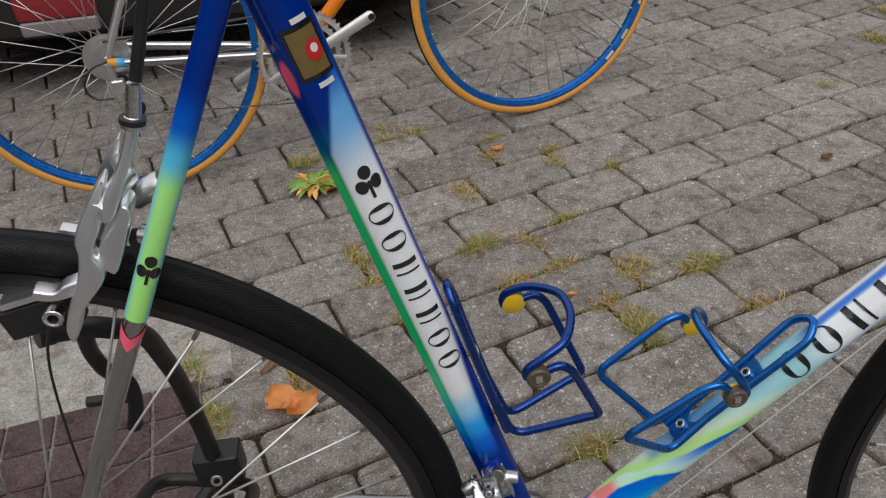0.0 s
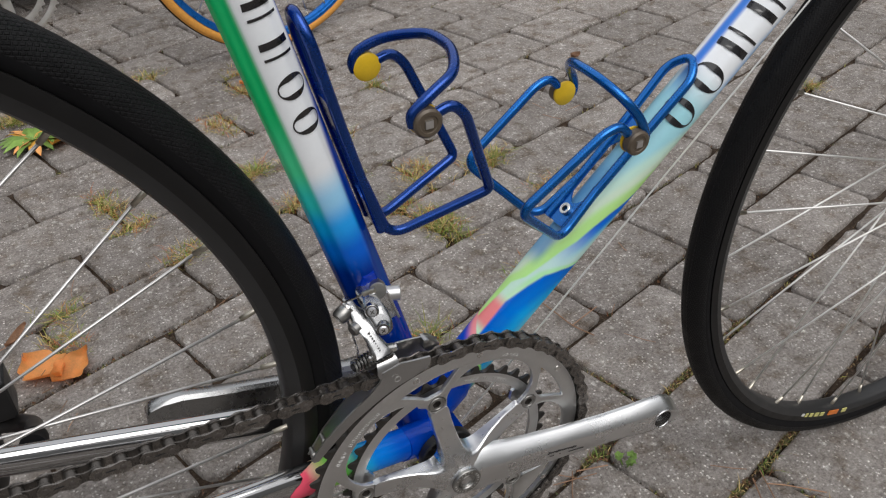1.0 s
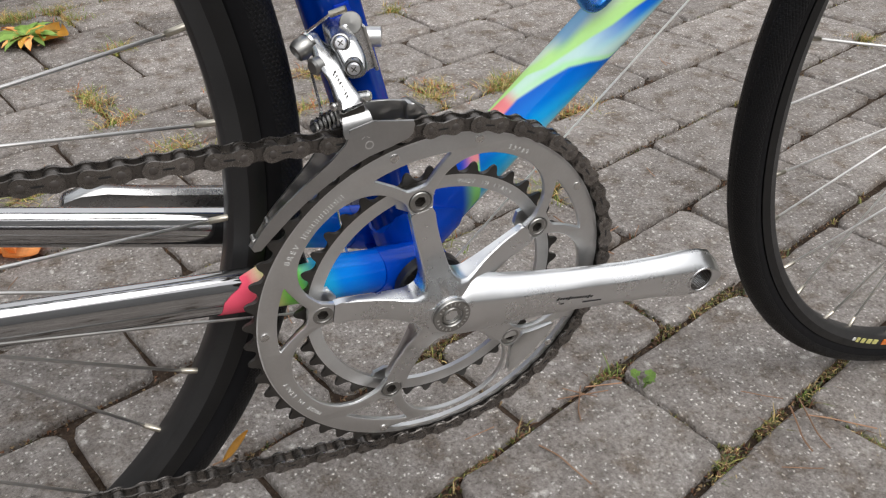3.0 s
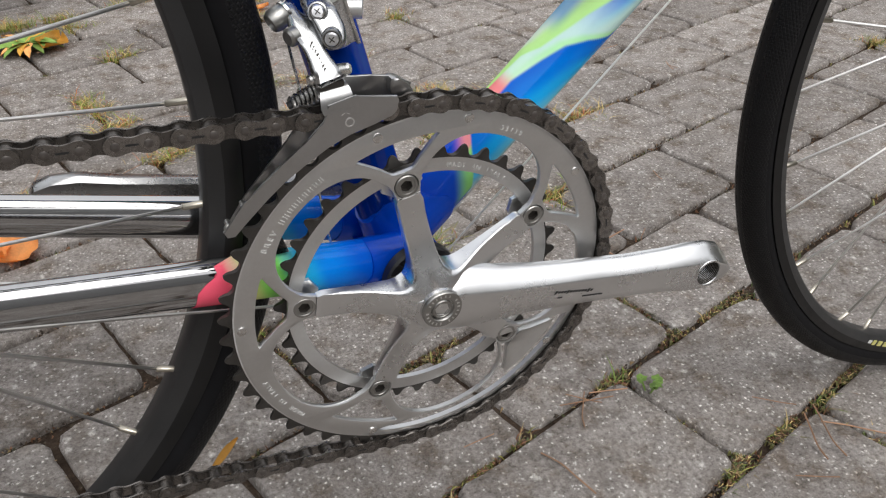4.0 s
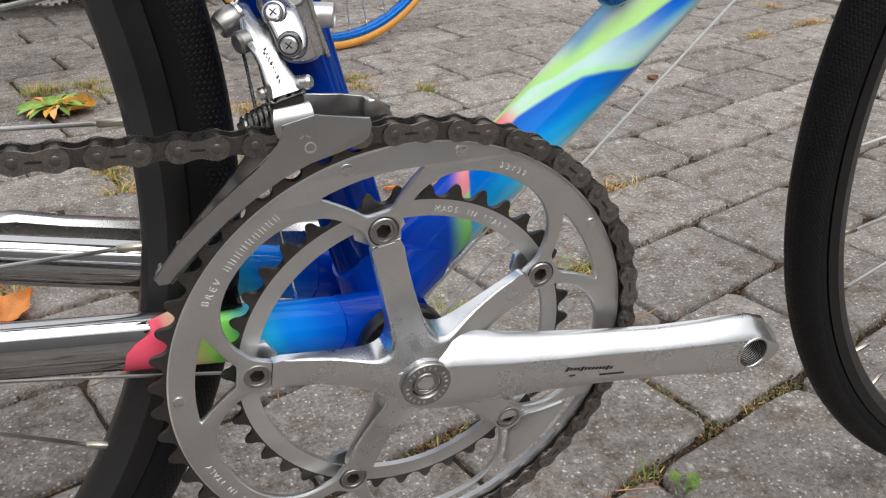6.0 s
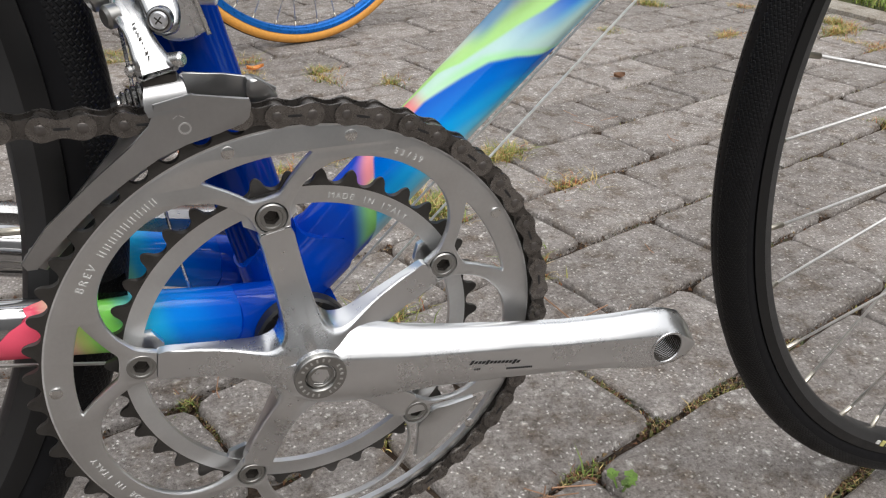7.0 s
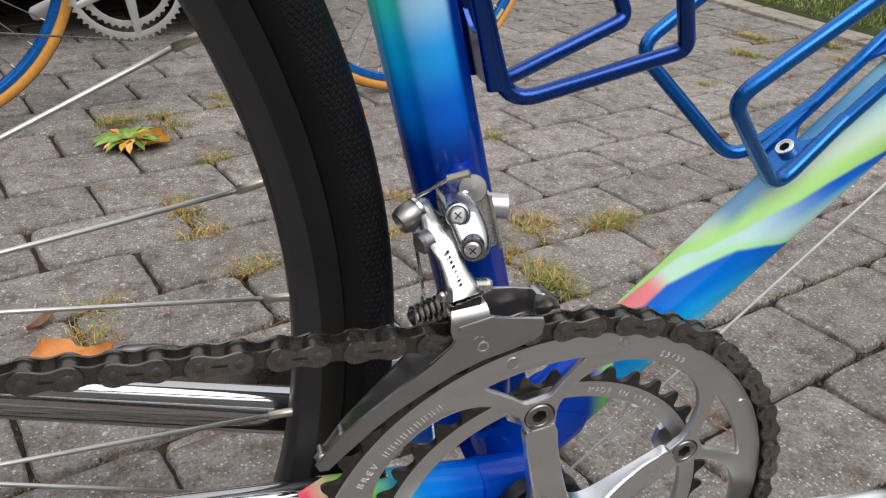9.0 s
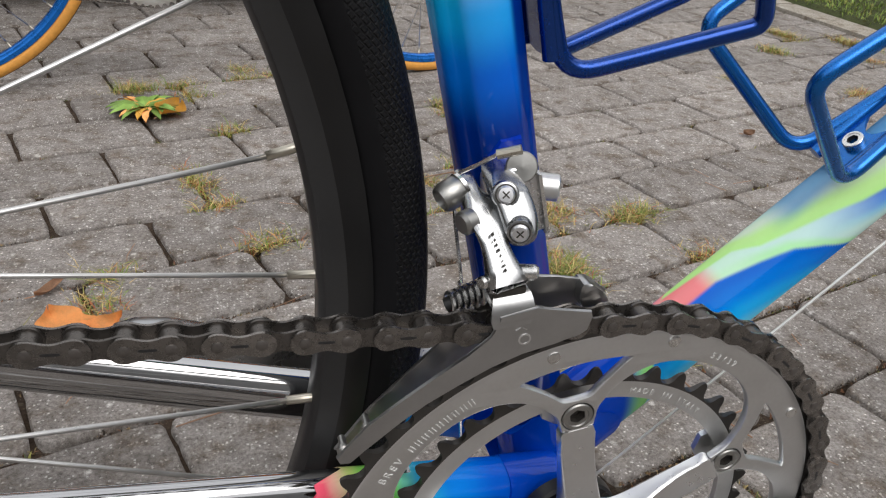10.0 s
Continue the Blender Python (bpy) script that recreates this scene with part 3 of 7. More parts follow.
for sgn in (-1, 1):
    tube("stay_socket", (-0.004, sgn * 0.0206, 0.2715), (-0.030, sgn * 0.0232, 0.2767), (0.0152, 0.0141), None, shell, 12, 32, None, 0, LUG, "blue socket that takes the chainstay", lambda th: 0.022 + 0.004 * math.sin(th) ** 2, 0.72)


def stay_colour(s, q, f):
    return blend([(0.0, (0.0, 0.04, 0.34)), (0.020, (0.001, 0.10, 0.62)), (0.042, (0.002, 0.23, 0.84)), (0.054, (0.02, 0.48, 0.86)), (0.061, (0.20, 0.75, 0.55)), (0.067, (0.30, 0.90, 0.16)), (0.076, (0.34, 0.90, 0.16)), (0.082, (0.70, 0.84, 0.26)), (0.0865, (0.98, 0.70, 0.48)), (0.0895, (0.98, 0.46, 0.38)), (0.0930, (0.98, 0.12, 0.20)), (0.2, (0.98, 0.12, 0.20))], s + 0.006 * q)


def flame_end(th):
    """Where the paint ends round the stay; the angle runs from the outer side down and under."""
    return blend_num([(-180, 0.094), (-107, 0.0890), (-83, 0.0948), (-62, 0.1018), (-40, 0.1000), (-19, 0.1063), (1, 0.1097), (40, 0.1098), (90, 0.1110), (180, 0.0940)], (math.degrees(th) + 180) % 360 - 180)


def flame_far(th):
    return flame_end(th) - 0.024


for sgn in (-1, 1):
    a, b = Vector((-0.008, sgn * 0.0210, 0.2723)), Vector((-0.372, sgn * 0.057, 0.3452))
    stay = tube("chainstay", a, b, (0.0137, 0.0096), None, bike, 40, 32, None, 0, CHROME, "chromed chainstay", None, 0.68)
    tube("painted_end", a, b, (0.0140, 0.0099), stay_colour, stay, 90, 40, None, 0, None, "painted end fading from blue through green to pink", flame_end if sgn < 0 else flame_far, 0.68)
    tube("dropout", b + Vector((0.012, 0, 0)), (-0.400, sgn * 0.062, 0.366), 0.0055, None, stay, 4, 12, None, 0, CHROME)
    top, low = Vector((-0.1408, sgn * 0.019, 0.828)), Vector((-0.3760, sgn * 0.060, 0.366))
    cut = 0.445

    def upper_colour(s, q, f):
        z = 0.828 - 0.466 * s / 0.52
        return blend([(0.600, GREEN), (0.630, (0.40, 0.85, 0.22)), (0.706, (0.40, 0.85, 0.25)), (0.722, (0.10, 0.55, 0.82)), (0.740, BLUE), (0.762, DEEP)], z).lerp(Vector((0.22, 0.62, 0.78)), step(0.55, 0.95, abs(q)) * step(0.725, 0.70, z) * 0.8)

    d = (low - top).normalized()
    sstay = tube("seatstay", top, low, (0.0066, 0.0060), None, bike, 30, 24, None, 0, CHROME, "chromed seatstay")
    tube("painted_upper", top, top + d * 0.222, 0.0068, upper_colour, sstay, 90, 32, None, 0, None, "painted upper half fading from blue to lime green")
    bm = bmesh.new()
    lay = bm.loops.layers.float_color.new("paint")
    ring = []
    e1 = Vector((0, -1, 0))
    e2 = e1.cross(d).normalized()
    for k in range(24):
        th = k * math.tau / 24
        dip = 0.012 * (1 - abs(((th / math.pi) + 0.5) % 1 - 0.5) * 2)
        o = (e1 * math.cos(th) + e2 * math.sin(th)) * 0.00685
        ring.append((bm.verts.new(top + d * (0.2255 + dip * 0.7) + o), bm.verts.new(top + d * (0.2310 + dip) + o)))
    for k in range(24):
        f = bm.faces.new((ring[k][0], ring[k - 1][0], ring[k - 1][1], ring[k][1]))
        for lp in f.loops:
            lp[lay] = (*PINK, 1)
    part("pink_chevron", bm, PAINT, sstay, "pink chevron band")
tube("stay_bridge", (-0.073, -0.032, 0.300), (-0.073, 0.032, 0.300), 0.0055, None, bike, 3, 16, (1, 0, 0), 0, CHROME)
tube("brake_bridge", (-0.2065, -0.026, 0.700), (-0.2065, 0.026, 0.700), 0.006, None, bike, 3, 16, (1, 0, 0), 0, CHROME)


# ---- printed shapes on the tubes ----
def on_tube(o, d, n, r, outline, name, mat, parent, lift=0.0004, label=""):
    """A thin printed shape: outline in (s, w), s along the tube, w the arc across it from the middle of the drive side."""
    bm = bmesh.new()
    dense = []
    for (s0, w0), (s1, w1) in zip(outline, outline[1:] + outline[:1]):
        k = max(1, int(abs(w1 - w0) / 0.0012), int(abs(s1 - s0) / 0.006))
        dense += [(s0 + (s1 - s0) * i / k, w0 + (w1 - w0) * i / k) for i in range(k)]
    cs, cw = sum(p[0] for p in dense) / len(dense), sum(p[1] for p in dense) / len(dense)

    def spot(s, w):
        th = w / r
        return o + d * s + (Vector((0, -1, 0)) * math.cos(th) + n * math.sin(th)) * (r + lift)

    rings = [[bm.verts.new(spot(cs + (s - cs) * g, cw + (w - cw) * g)) for s, w in dense] for g in (1, 0.66, 0.33)]
    c = bm.verts.new(spot(cs, cw))
    m = len(dense)
    for A, B in zip(rings, rings[1:]):
        for k in range(m):
            bm.faces.new((A[k], A[(k + 1) % m], B[(k + 1) % m], B[k]))
    for k in range(m):
        bm.faces.new((rings[-1][k], rings[-1][(k + 1) % m], c))
    return part(name, bm, mat, parent, label)


def oval(s, w, a, b, n=20, turn=0.0):
    return [(s + a * math.cos(t) * math.cos(turn) - b * math.sin(t) * math.sin(turn), w + a * math.cos(t) * math.sin(turn) + b * math.sin(t) * math.cos(turn)) for t in [k * math.tau / n for k in range(n)]]


def bar(s, w, a, b, turn=0.0):
    c, k = math.cos(turn), math.sin(turn)
    return [(s + x * c - y * k, w + x * k + y * c) for x, y in ((-a, -b), (a, -b), (a, b), (-a, b))]


def loop_on_tube(o, d, n, r, s, w, a, b, thick, thin, parent):
    """A plain oval loop, heavy at its sides."""
    bm = bmesh.new()
    rings = []
    for k in range(28):
        t = k * math.tau / 28
        wide = thin + (thick - thin) * math.cos(t) ** 2
        row = []
        for x, y in ((a * math.cos(t), b * math.sin(t)), ((a - wide) * math.cos(t), (b - thin) * math.sin(t))):
            th = (w + y) / r
            row.append(bm.verts.new(o + d * (s + x) + (Vector((0, -1, 0)) * math.cos(th) + n * math.sin(th)) * (r + 0.0004)))
        rings.append(row)
    for A, B in zip(rings, rings[1:] + rings[:1]):
        bm.faces.new((A[0], B[0], B[1], A[1]))
    part("printed_loop", bm, DECAL, parent)


def name_bars(o, d, n, r, s0, pitch, size, parent, sign, w):
    """Plain black loops and bars where the tube carries its maker's name."""
    for i in range(7):
        s = s0 + sign * pitch * i
        if i in (0, 1, 5, 6):
            loop_on_tube(o, d, n, r, s, w, size * 0.46, size * 0.58, size * 0.23, size * 0.05, parent)
        else:
            on_tube(o, d, n, r, bar(s - sign * size * 0.22, w, size * 0.13, size * 0.56, 0.10), "printed_bar", DECAL, parent)
            on_tube(o, d, n, r, bar(s + sign * size * 0.26, w, size * 0.05, size * 0.56, 0.10), "printed_bar", DECAL, parent)


def printed_sign(o, d, n, r, s, w, k, parent):
    for ds, dw in ((0.009, 0), (-0.001, 0.0055), (-0.001, -0.0055)):
        on_tube(o, d, n, r, oval(s + ds * k, w + dw * k, 0.0052 * k, 0.0046 * k, 16), "printed_dot", DECAL, parent)
    on_tube(o, d, n, r, bar(s - 0.005 * k, w, 0.007 * k, 0.0012 * k), "printed_dot", DECAL, parent)


name_bars(BB, SEAT_D, SEAT_N, 0.0149, 0.4035, 0.0212, 0.0145, seat_tube, -1, 0.0050)
printed_sign(BB, SEAT_D, SEAT_N, 0.0149, 0.4260, 0.0055, 0.85, seat_tube)
name_bars(DOWN_O, DOWN_D, DOWN_N, 0.0160, 0.2790, 0.0290, 0.0205, down_tube, 1, 0.0105)
on_tube(BB, SEAT_D, SEAT_N, 0.0149, bar(0.5105, 0.006, 0.0150, 0.0100), "badge_border", DECAL, seat_tube, 0.0004, "black bordered badge")
on_tube(BB, SEAT_D, SEAT_N, 0.0149, bar(0.5105, 0.006, 0.0125, 0.0080), "badge_field", GOLD_PRINT, seat_tube, 0.0008)
on_tube(BB, SEAT_D, SEAT_N, 0.0149, oval(0.5105, 0.009, 0.0060, 0.0045), "badge_spot", RED_PRINT, seat_tube, 0.0012)
on_tube(BB, SEAT_D, SEAT_N, 0.0149, oval(0.5115, 0.009, 0.0025, 0.0020), "badge_mark", WHITE_PRINT, seat_tube, 0.0016)
for s in (0.4915, 0.5280):
    on_tube(BB, SEAT_D, SEAT_N, 0.0149, bar(s, 0.008, 0.0015, 0.0045), "badge_bar", WHITE_PRINT, seat_tube, 0.0008)
SS_O, SS_D = Vector((-0.1408, -0.019, 0.828)), (Vector((-0.3760, -0.060, 0.366)) - Vector((-0.1408, -0.019, 0.828))).normalized()
SS_N = Vector((0, -1, 0)).cross(SS_D).normalized()
printed_sign(SS_O, SS_D, SS_N, 0.0068, 0.186, 0.0005, -0.72, seat_tube)


# ---- wheels ----
def spoked_wheel(name, c, tyre_r, tube_r, rim_in, rim_out, rim_w, tyre_mats, rim_mat, track_mat, spoke_mat, parent, label, spokes=36, phase=5.2, flange=0.022, hub_w=0.030, tread=(3, 14)):
    hub = part(name, lathe([(0.004, -0.05), (0.0075, -0.048), (0.0075, -hub_w - 0.004), (flange + 0.004, -hub_w - 0.002), (flange + 0.004, -hub_w + 0.001), (0.013, -hub_w + 0.006), (0.012, hub_w - 0.006), (flange + 0.004, hub_w - 0.001), (flange + 0.004, hub_w + 0.002), (0.0075, hub_w + 0.004), (0.0075, 0.048), (0.004, 0.05)], c, (0, 1, 0), 32), ALLOY, parent, label)
    # tyre
    bm = bmesh.new()
    mid = tyre_r - tube_r
    bead = math.acos(max(-1, (rim_out - 0.0015 - mid) / tube_r))
    prof = []
    for k in range(19):
        a = -bead + 2 * bead * k / 18
        rr = tube_r
        prof.append((mid + rr * math.cos(a), rr * math.sin(a)))
    rings = []
    n = 180
    uv = bm.loops.layers.uv.new("along")
    for r, h in prof:
        rings.append([bm.verts.new(Vector(c) + Vector((r * math.cos(t), h, r * math.sin(t)))) for t in [k * math.tau / n for k in range(n)]])
    for i in range(18):
        for k in range(n):
            f = bm.faces.new((rings[i][k], rings[i][(k + 1) % n], rings[i + 1][(k + 1) % n], rings[i + 1][k]))
            f.material_index = 1 if tread[0] <= i <= tread[1] else 0
            for lp, (a, b) in zip(f.loops, ((k, i), (k + 1, i), (k + 1, i + 1), (k, i + 1))):
                lp[uv].uv = (a * math.tau * tyre_r / n, (b - 9) * 2 * bead * tube_r / 18)
    part("tyre", bm, tyre_mats, hub, "", True, 60)
    # rim: box section with a brake track on each side
    w = rim_w / 2
    rim_prof = [(rim_in, -w * 0.55), (rim_in + 0.002, -w * 0.85), (rim_in + (rim_out - rim_in) * 0.5, -w), (rim_in + (rim_out - rim_in) * 0.52, -w - 0.0003), (rim_out, -w - 0.0003), (rim_out, -w + 0.002), (rim_out - 0.004, -w + 0.004), (rim_out - 0.004, w - 0.004), (rim_out, w - 0.002), (rim_out, w + 0.0003), (rim_in + (rim_out - rim_in) * 0.52, w + 0.0003), (rim_in + (rim_out - rim_in) * 0.5, w), (rim_in + 0.002, w * 0.85), (rim_in, w * 0.55)]
    bm = lathe(rim_prof, c, (0, 1, 0), 144, None, True)
    for f in bm.faces:
        m = f.calc_center_median() - Vector(c)
        rr = math.hypot(m.x, m.z)
        f.material_index = 1 if rr > rim_in + (rim_out - rim_in) * 0.53 else 0
    part("rim", bm, [rim_mat, track_mat], hub, "", True, 40)
    # spokes, laced three cross, and their nipples
    length = rim_in - 0.012
    kinds = {}
    for i in range(spokes):
        side = -1 if i % 2 else 1
        lean = -1 if (i // 2) % 2 else 1
        a = radians(phase + i * 360 / spokes)
        if (side, lean) not in kinds:
            foot = Vector((flange * math.cos(lean * 1.25), side * hub_w, flange * math.sin(lean * 1.25)))
            tip = Vector((rim_in - 0.0085, side * 0.004, 0))
            end = Vector((rim_in + 0.002, side * 0.0025, 0))
            sp = sweep([foot, tip], 0.0010, 6)
            me = bpy.data.meshes.new("spoke")
            sp.to_mesh(me)
            sp.free()
            np_ = sweep([tip - (tip - foot).normalized() * 0.001, tip.lerp(end, 0.8), end], [0.0017, 0.0018, 0.0022], 8)
            mn = bpy.data.meshes.new("nipple")
            np_.to_mesh(mn)
            np_.free()
            for q, mat in ((me, spoke_mat), (mn, NIPPLE)):
                q.materials.append(mat)
                q.shade_smooth()
            kinds[(side, lean)] = (me, mn)
        for nm, q in zip(("spoke", "nipple"), kinds[(side, lean)]):
            o = new(nm, q)
            o.parent = hub
            o.matrix_parent_inverse = parent_world(hub).inverted()
            o.matrix_basis = Matrix.Translation(c) @ Matrix.Rotation(-a, 4, "Y")
    return hub


def tread_material():
    """Black rubber with a fine file tread."""
    m = material("file_tread", (0.008, 0.008, 0.009), 0.5, 0.0, 0.15, 90, 700, 0.0, spec=0.22)
    nt, b = m.node_tree, m.node_tree.nodes["Principled BSDF"]
    # rows of small raised bars on both shoulders, a smooth strip between
    tc, mp = nt.nodes.new("ShaderNodeTexCoord"), nt.nodes.new("ShaderNodeMapping")
    nt.links.new(tc.outputs["UV"], mp.inputs["Vector"])
    mp.inputs["Rotation"].default_value = (0, 0, 0.42)
    brick = nt.nodes.new("ShaderNodeTexBrick")
    brick.inputs["Color1"].default_value = brick.inputs["Color2"].default_value = (1, 1, 1, 1)
    brick.inputs["Mortar"].default_value = (0, 0, 0, 1)
    for key, value in (("Scale", 1.0), ("Mortar Size", 0.00050), ("Mortar Smooth", 0.6), ("Brick Width", 0.0028), ("Row Height", 0.0020)):
        brick.inputs[key].default_value = value
    nt.links.new(mp.outputs[0], brick.inputs["Vector"])
    sep, mag, gate, mix = nt.nodes.new("ShaderNodeSeparateXYZ"), nt.nodes.new("ShaderNodeMath"), nt.nodes.new("ShaderNodeMapRange"), nt.nodes.new("ShaderNodeMath")
    nt.links.new(tc.outputs["UV"], sep.inputs[0])
    mag.operation, mix.operation = "ABSOLUTE", "MULTIPLY"
    nt.links.new(sep.outputs[1], mag.inputs[0])
    nt.links.new(mag.outputs[0], gate.inputs[0])
    gate.inputs[1].default_value, gate.inputs[2].default_value = 0.0020, 0.0032
    nt.links.new(brick.outputs[0], mix.inputs[0])
    nt.links.new(gate.outputs[0], mix.inputs[1])
    bp = nt.nodes.new("ShaderNodeBump")
    bp.inputs["Strength"].default_value, bp.inputs["Distance"].default_value = 1.0, 0.0028
    nt.links.new(mix.outputs[0], bp.inputs["Height"])
    nt.links.new(bp.outputs[0], b.inputs["Normal"])
    return m


TREAD = tread_material()
rear_wheel = spoked_wheel("rear_wheel", AXLE, 0.334, 0.0128, 0.2942, 0.3125, 0.0205, [RUBBER, TREAD], RIM, TRACK, DARK_SPOKE, bike, "rear wheel with a dark rim and black tyre", 36, 2.9)
front_wheel = spoked_wheel("front_wheel", FRONT, 0.3335, 0.0120, 0.2995, 0.3135, 0.0200, [RUBBER, TREAD], RIM, TRACK, SPOKE, bike, "front wheel with a dark rim and black tyre", 36, 3.6)

# ---- crankset ----
A0 = radians(100.3)
CRANK = radians(-6.6)
RING_Y, SMALL_Y = -0.0480, -0.0405


def ring_plate(teeth, tip, root, inner, y0, y1, worn=0.003, turn=0.0):
    """A toothed ring: round valleys the size of a chain roller between blunt teeth, the body reaching in to the inner circle."""
    bm = bmesh.new()
    per = 18
    n = teeth * per
    mid = root + 0.0040
    rows = []
    for k in range(n):
        a = k * math.tau / n + turn
        x = ((k % per) / per - 0.5) * math.tau * mid / teeth
        half = math.pi * mid / teeth
        if abs(x) < 0.0037:
            ro = mid - math.sqrt(0.0040 ** 2 - x * x)
        else:
            ro = mid - 0.0015 + (tip - mid + 0.0015) * math.sin(min(1, (abs(x) - 0.0037) / (half - 0.0037)) * math.pi / 2) ** 0.7
        h = max(0, (ro - root) / (tip - root))
        thin = 0.32 * h
        row = []
        for r, y in ((inner, y0), (root - worn, y0), (ro, y0 + (y1 - y0) * thin), (ro, y1 - (y1 - y0) * thin), (root - worn, y1), (inner, y1)):
            row.append(bm.verts.new((r * math.cos(a), y, 0.268 + r * math.sin(a))))
        rows.append(row)
    for k in range(n):
        A, B = rows[k], rows[(k + 1) % n]
        for q in range(6):
            f = bm.faces.new((A[q], B[q], B[(q + 1) % 6], A[(q + 1) % 6]))
            f.material_index = 1 if q in (1, 2, 3) else 0
    return bm


def polar(r, a):
    return r * math.cos(a), 0.268 + r * math.sin(a)


crankset = part("crankset", lathe([(0.0085, 0.0), (0.0150, 0.0), (0.0150, 0.010), (0.0112, 0.0165), (0.0112, 0.0180), (0.0085, 0.0180)], (0, -0.0475, 0.268), (0, -1, 0), 40), ALLOY, bike, "polished alloy double crankset without a pedal")
def flat_plate(loops, y0, y1, chamfer):
    """A plate cut from flat stock: closed outlines in (x, z), the first one outside and the rest holes, with chamfered edges."""
    cu = bpy.data.curves.new("plate", "CURVE")
    cu.dimensions, cu.fill_mode = "2D", "BOTH"
    cu.extrude, cu.bevel_depth, cu.bevel_resolution, cu.offset = abs(y1 - y0) / 2 - chamfer, chamfer, 1, -chamfer
    for loop in loops:
        sp = cu.splines.new("POLY")
        sp.points.add(len(loop) - 1)
        for q, (x, z) in zip(sp.points, loop):
            q.co = (x, z, 0, 1)
        sp.use_cyclic_u = True
    tmp = bpy.data.objects.new("plate", cu)
    me = bpy.data.meshes.new_from_object(tmp)
    bpy.data.objects.remove(tmp)
    me.transform(Matrix.Translation((0, (y0 + y1) / 2, 0)) @ Matrix.Rotation(radians(90), 4, "X"))
    me.materials.clear()
    bm = bmesh.new()
    bm.from_mesh(me)
    bmesh.ops.remove_doubles(bm, verts=bm.verts, dist=0.00002)
    bm.to_mesh(me)
    bm.free()
    return me


big = part("outer_chainring", ring_plate(53, 0.1094, 0.1034, 0.0990, RING_Y + 0.0015, RING_Y - 0.0015, 0.0008, math.pi / 53), [RING, TOOTH], crankset, "large grey chainring with worn dark teeth", True, 30)
small = part("inner_chainring", ring_plate(39, 0.0808, 0.0748, 0.0668, SMALL_Y + 0.0014, SMALL_Y - 0.0014, 0.0006), [RING, TOOTH], crankset, "small chainring with worn dark teeth", True, 30)
# the large ring's body: five forked tabs that run out into the band
FORK = [(0.0618, 5.9), (0.0680, 6.4), (0.0712, 7.2), (0.0736, 8.4), (0.0780, 10.6), (0.0825, 13.7), (0.0865, 17.8), (0.0893, 22.5), (0.0910, 28.5), (0.0916, 36.0)]
GAP = [(0.0755, 0.0), (0.0759, 3.2), (0.0770, 4.6), (0.0790, 5.8), (0.0822, 7.7), (0.0855, 9.7), (0.0890, 11.7), (0.0914, 13.1)]
inner_edge, gaps = [], []
for i in range(5):
    a = A0 + i * math.tau / 5
    side = [(p.x, p.y) for p in glide([(r, f, 0) for r, f in FORK], 4)]
    inner_edge += [polar(r, a - radians(f)) for r, f in side[::-1]] + [polar(r, a + radians(f)) for r, f in side[:-1]]
    half = [(p.x, p.y) for p in glide([(r, f, 0) for r, f in GAP], 4)]
    gaps.append([polar(r, a + radians(f)) for r, f in half] + [polar(0.0918, a + radians(12.6 - 25.2 * k / 12)) for k in range(13)] + [polar(r, a - radians(f)) for r, f in half[:0:-1]])
band = [polar(0.1022, k * math.tau / 212) for k in range(212)]
holes = [[(x + 0.0062 * math.cos(k * math.tau / 28), z + 0.0062 * math.sin(k * math.tau / 28)) for k in range(28)] for x, z in [polar(0.0675, A0 + i * math.tau / 5) for i in range(5)]]
link_mesh("ring_body", flat_plate([band, inner_edge] + gaps + holes, RING_Y + 0.0018, RING_Y - 0.0018, 0.0009), RING, big, "", True, 25)
for i in range(5):
    a = A0 - i * math.tau / 5
    x, z = polar(0.0675, a)
    part("ring_lug", slab_of([polar(0.0585, a - 0.09), polar(0.0640, a - 0.17), polar(0.0690, a - 0.15), polar(0.0690, a + 0.15), polar(0.0640, a + 0.17), polar(0.0585, a + 0.09)], SMALL_Y + 0.0012, SMALL_Y - 0.0012), RING, small)
    part("bolt_seat", lathe([(0.0020, 0), (0.0066, 0), (0.0066, 0.0006), (0.0020, 0.0006)], (x, RING_Y + 0.0017, z), (0, -1, 0), 24, None, True), DARK_STEEL, crankset)
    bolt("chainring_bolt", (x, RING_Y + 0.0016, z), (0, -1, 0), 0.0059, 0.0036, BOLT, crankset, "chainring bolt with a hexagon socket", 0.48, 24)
# spider: five arms that flow out of the hub
bm = bmesh.new()
N_A, FR = 300, (0.0, 0.2, 0.36, 0.5, 0.62, 0.74, 0.84, 0.91, 0.96, 0.985, 1.0)


def spider_reach(a):
    dl = (a - A0 + math.pi / 5) % (math.tau / 5) - math.pi / 5
    sd = max(1e-3, abs(math.sin(dl)))
    side = min(0.2, 0.0068 / sd)
    body = (side ** 4 + 0.0185 ** 4) ** 0.25
    return min(0.0614 / max(0.2, math.cos(dl)), body)


def spider_height(r, f):
    y = 0.0499 + 0.0162 * math.exp(-((r / 0.027) ** 2.1))
    return y - 0.0014 * max(0, (f - 0.88) / 0.12) ** 2.2 * step(0.060, 0.050, r)


rows = []
for f in FR[1:]:
    rows.append([bm.verts.new((f * spider_reach(k * math.tau / N_A) * math.cos(k * math.tau / N_A), -spider_height(f * spider_reach(k * math.tau / N_A), f), 0.268 + f * spider_reach(k * math.tau / N_A) * math.sin(k * math.tau / N_A))) for k in range(N_A)])
rows.append([bm.verts.new((v.co.x, -0.0455, v.co.z)) for v in rows[-1]])
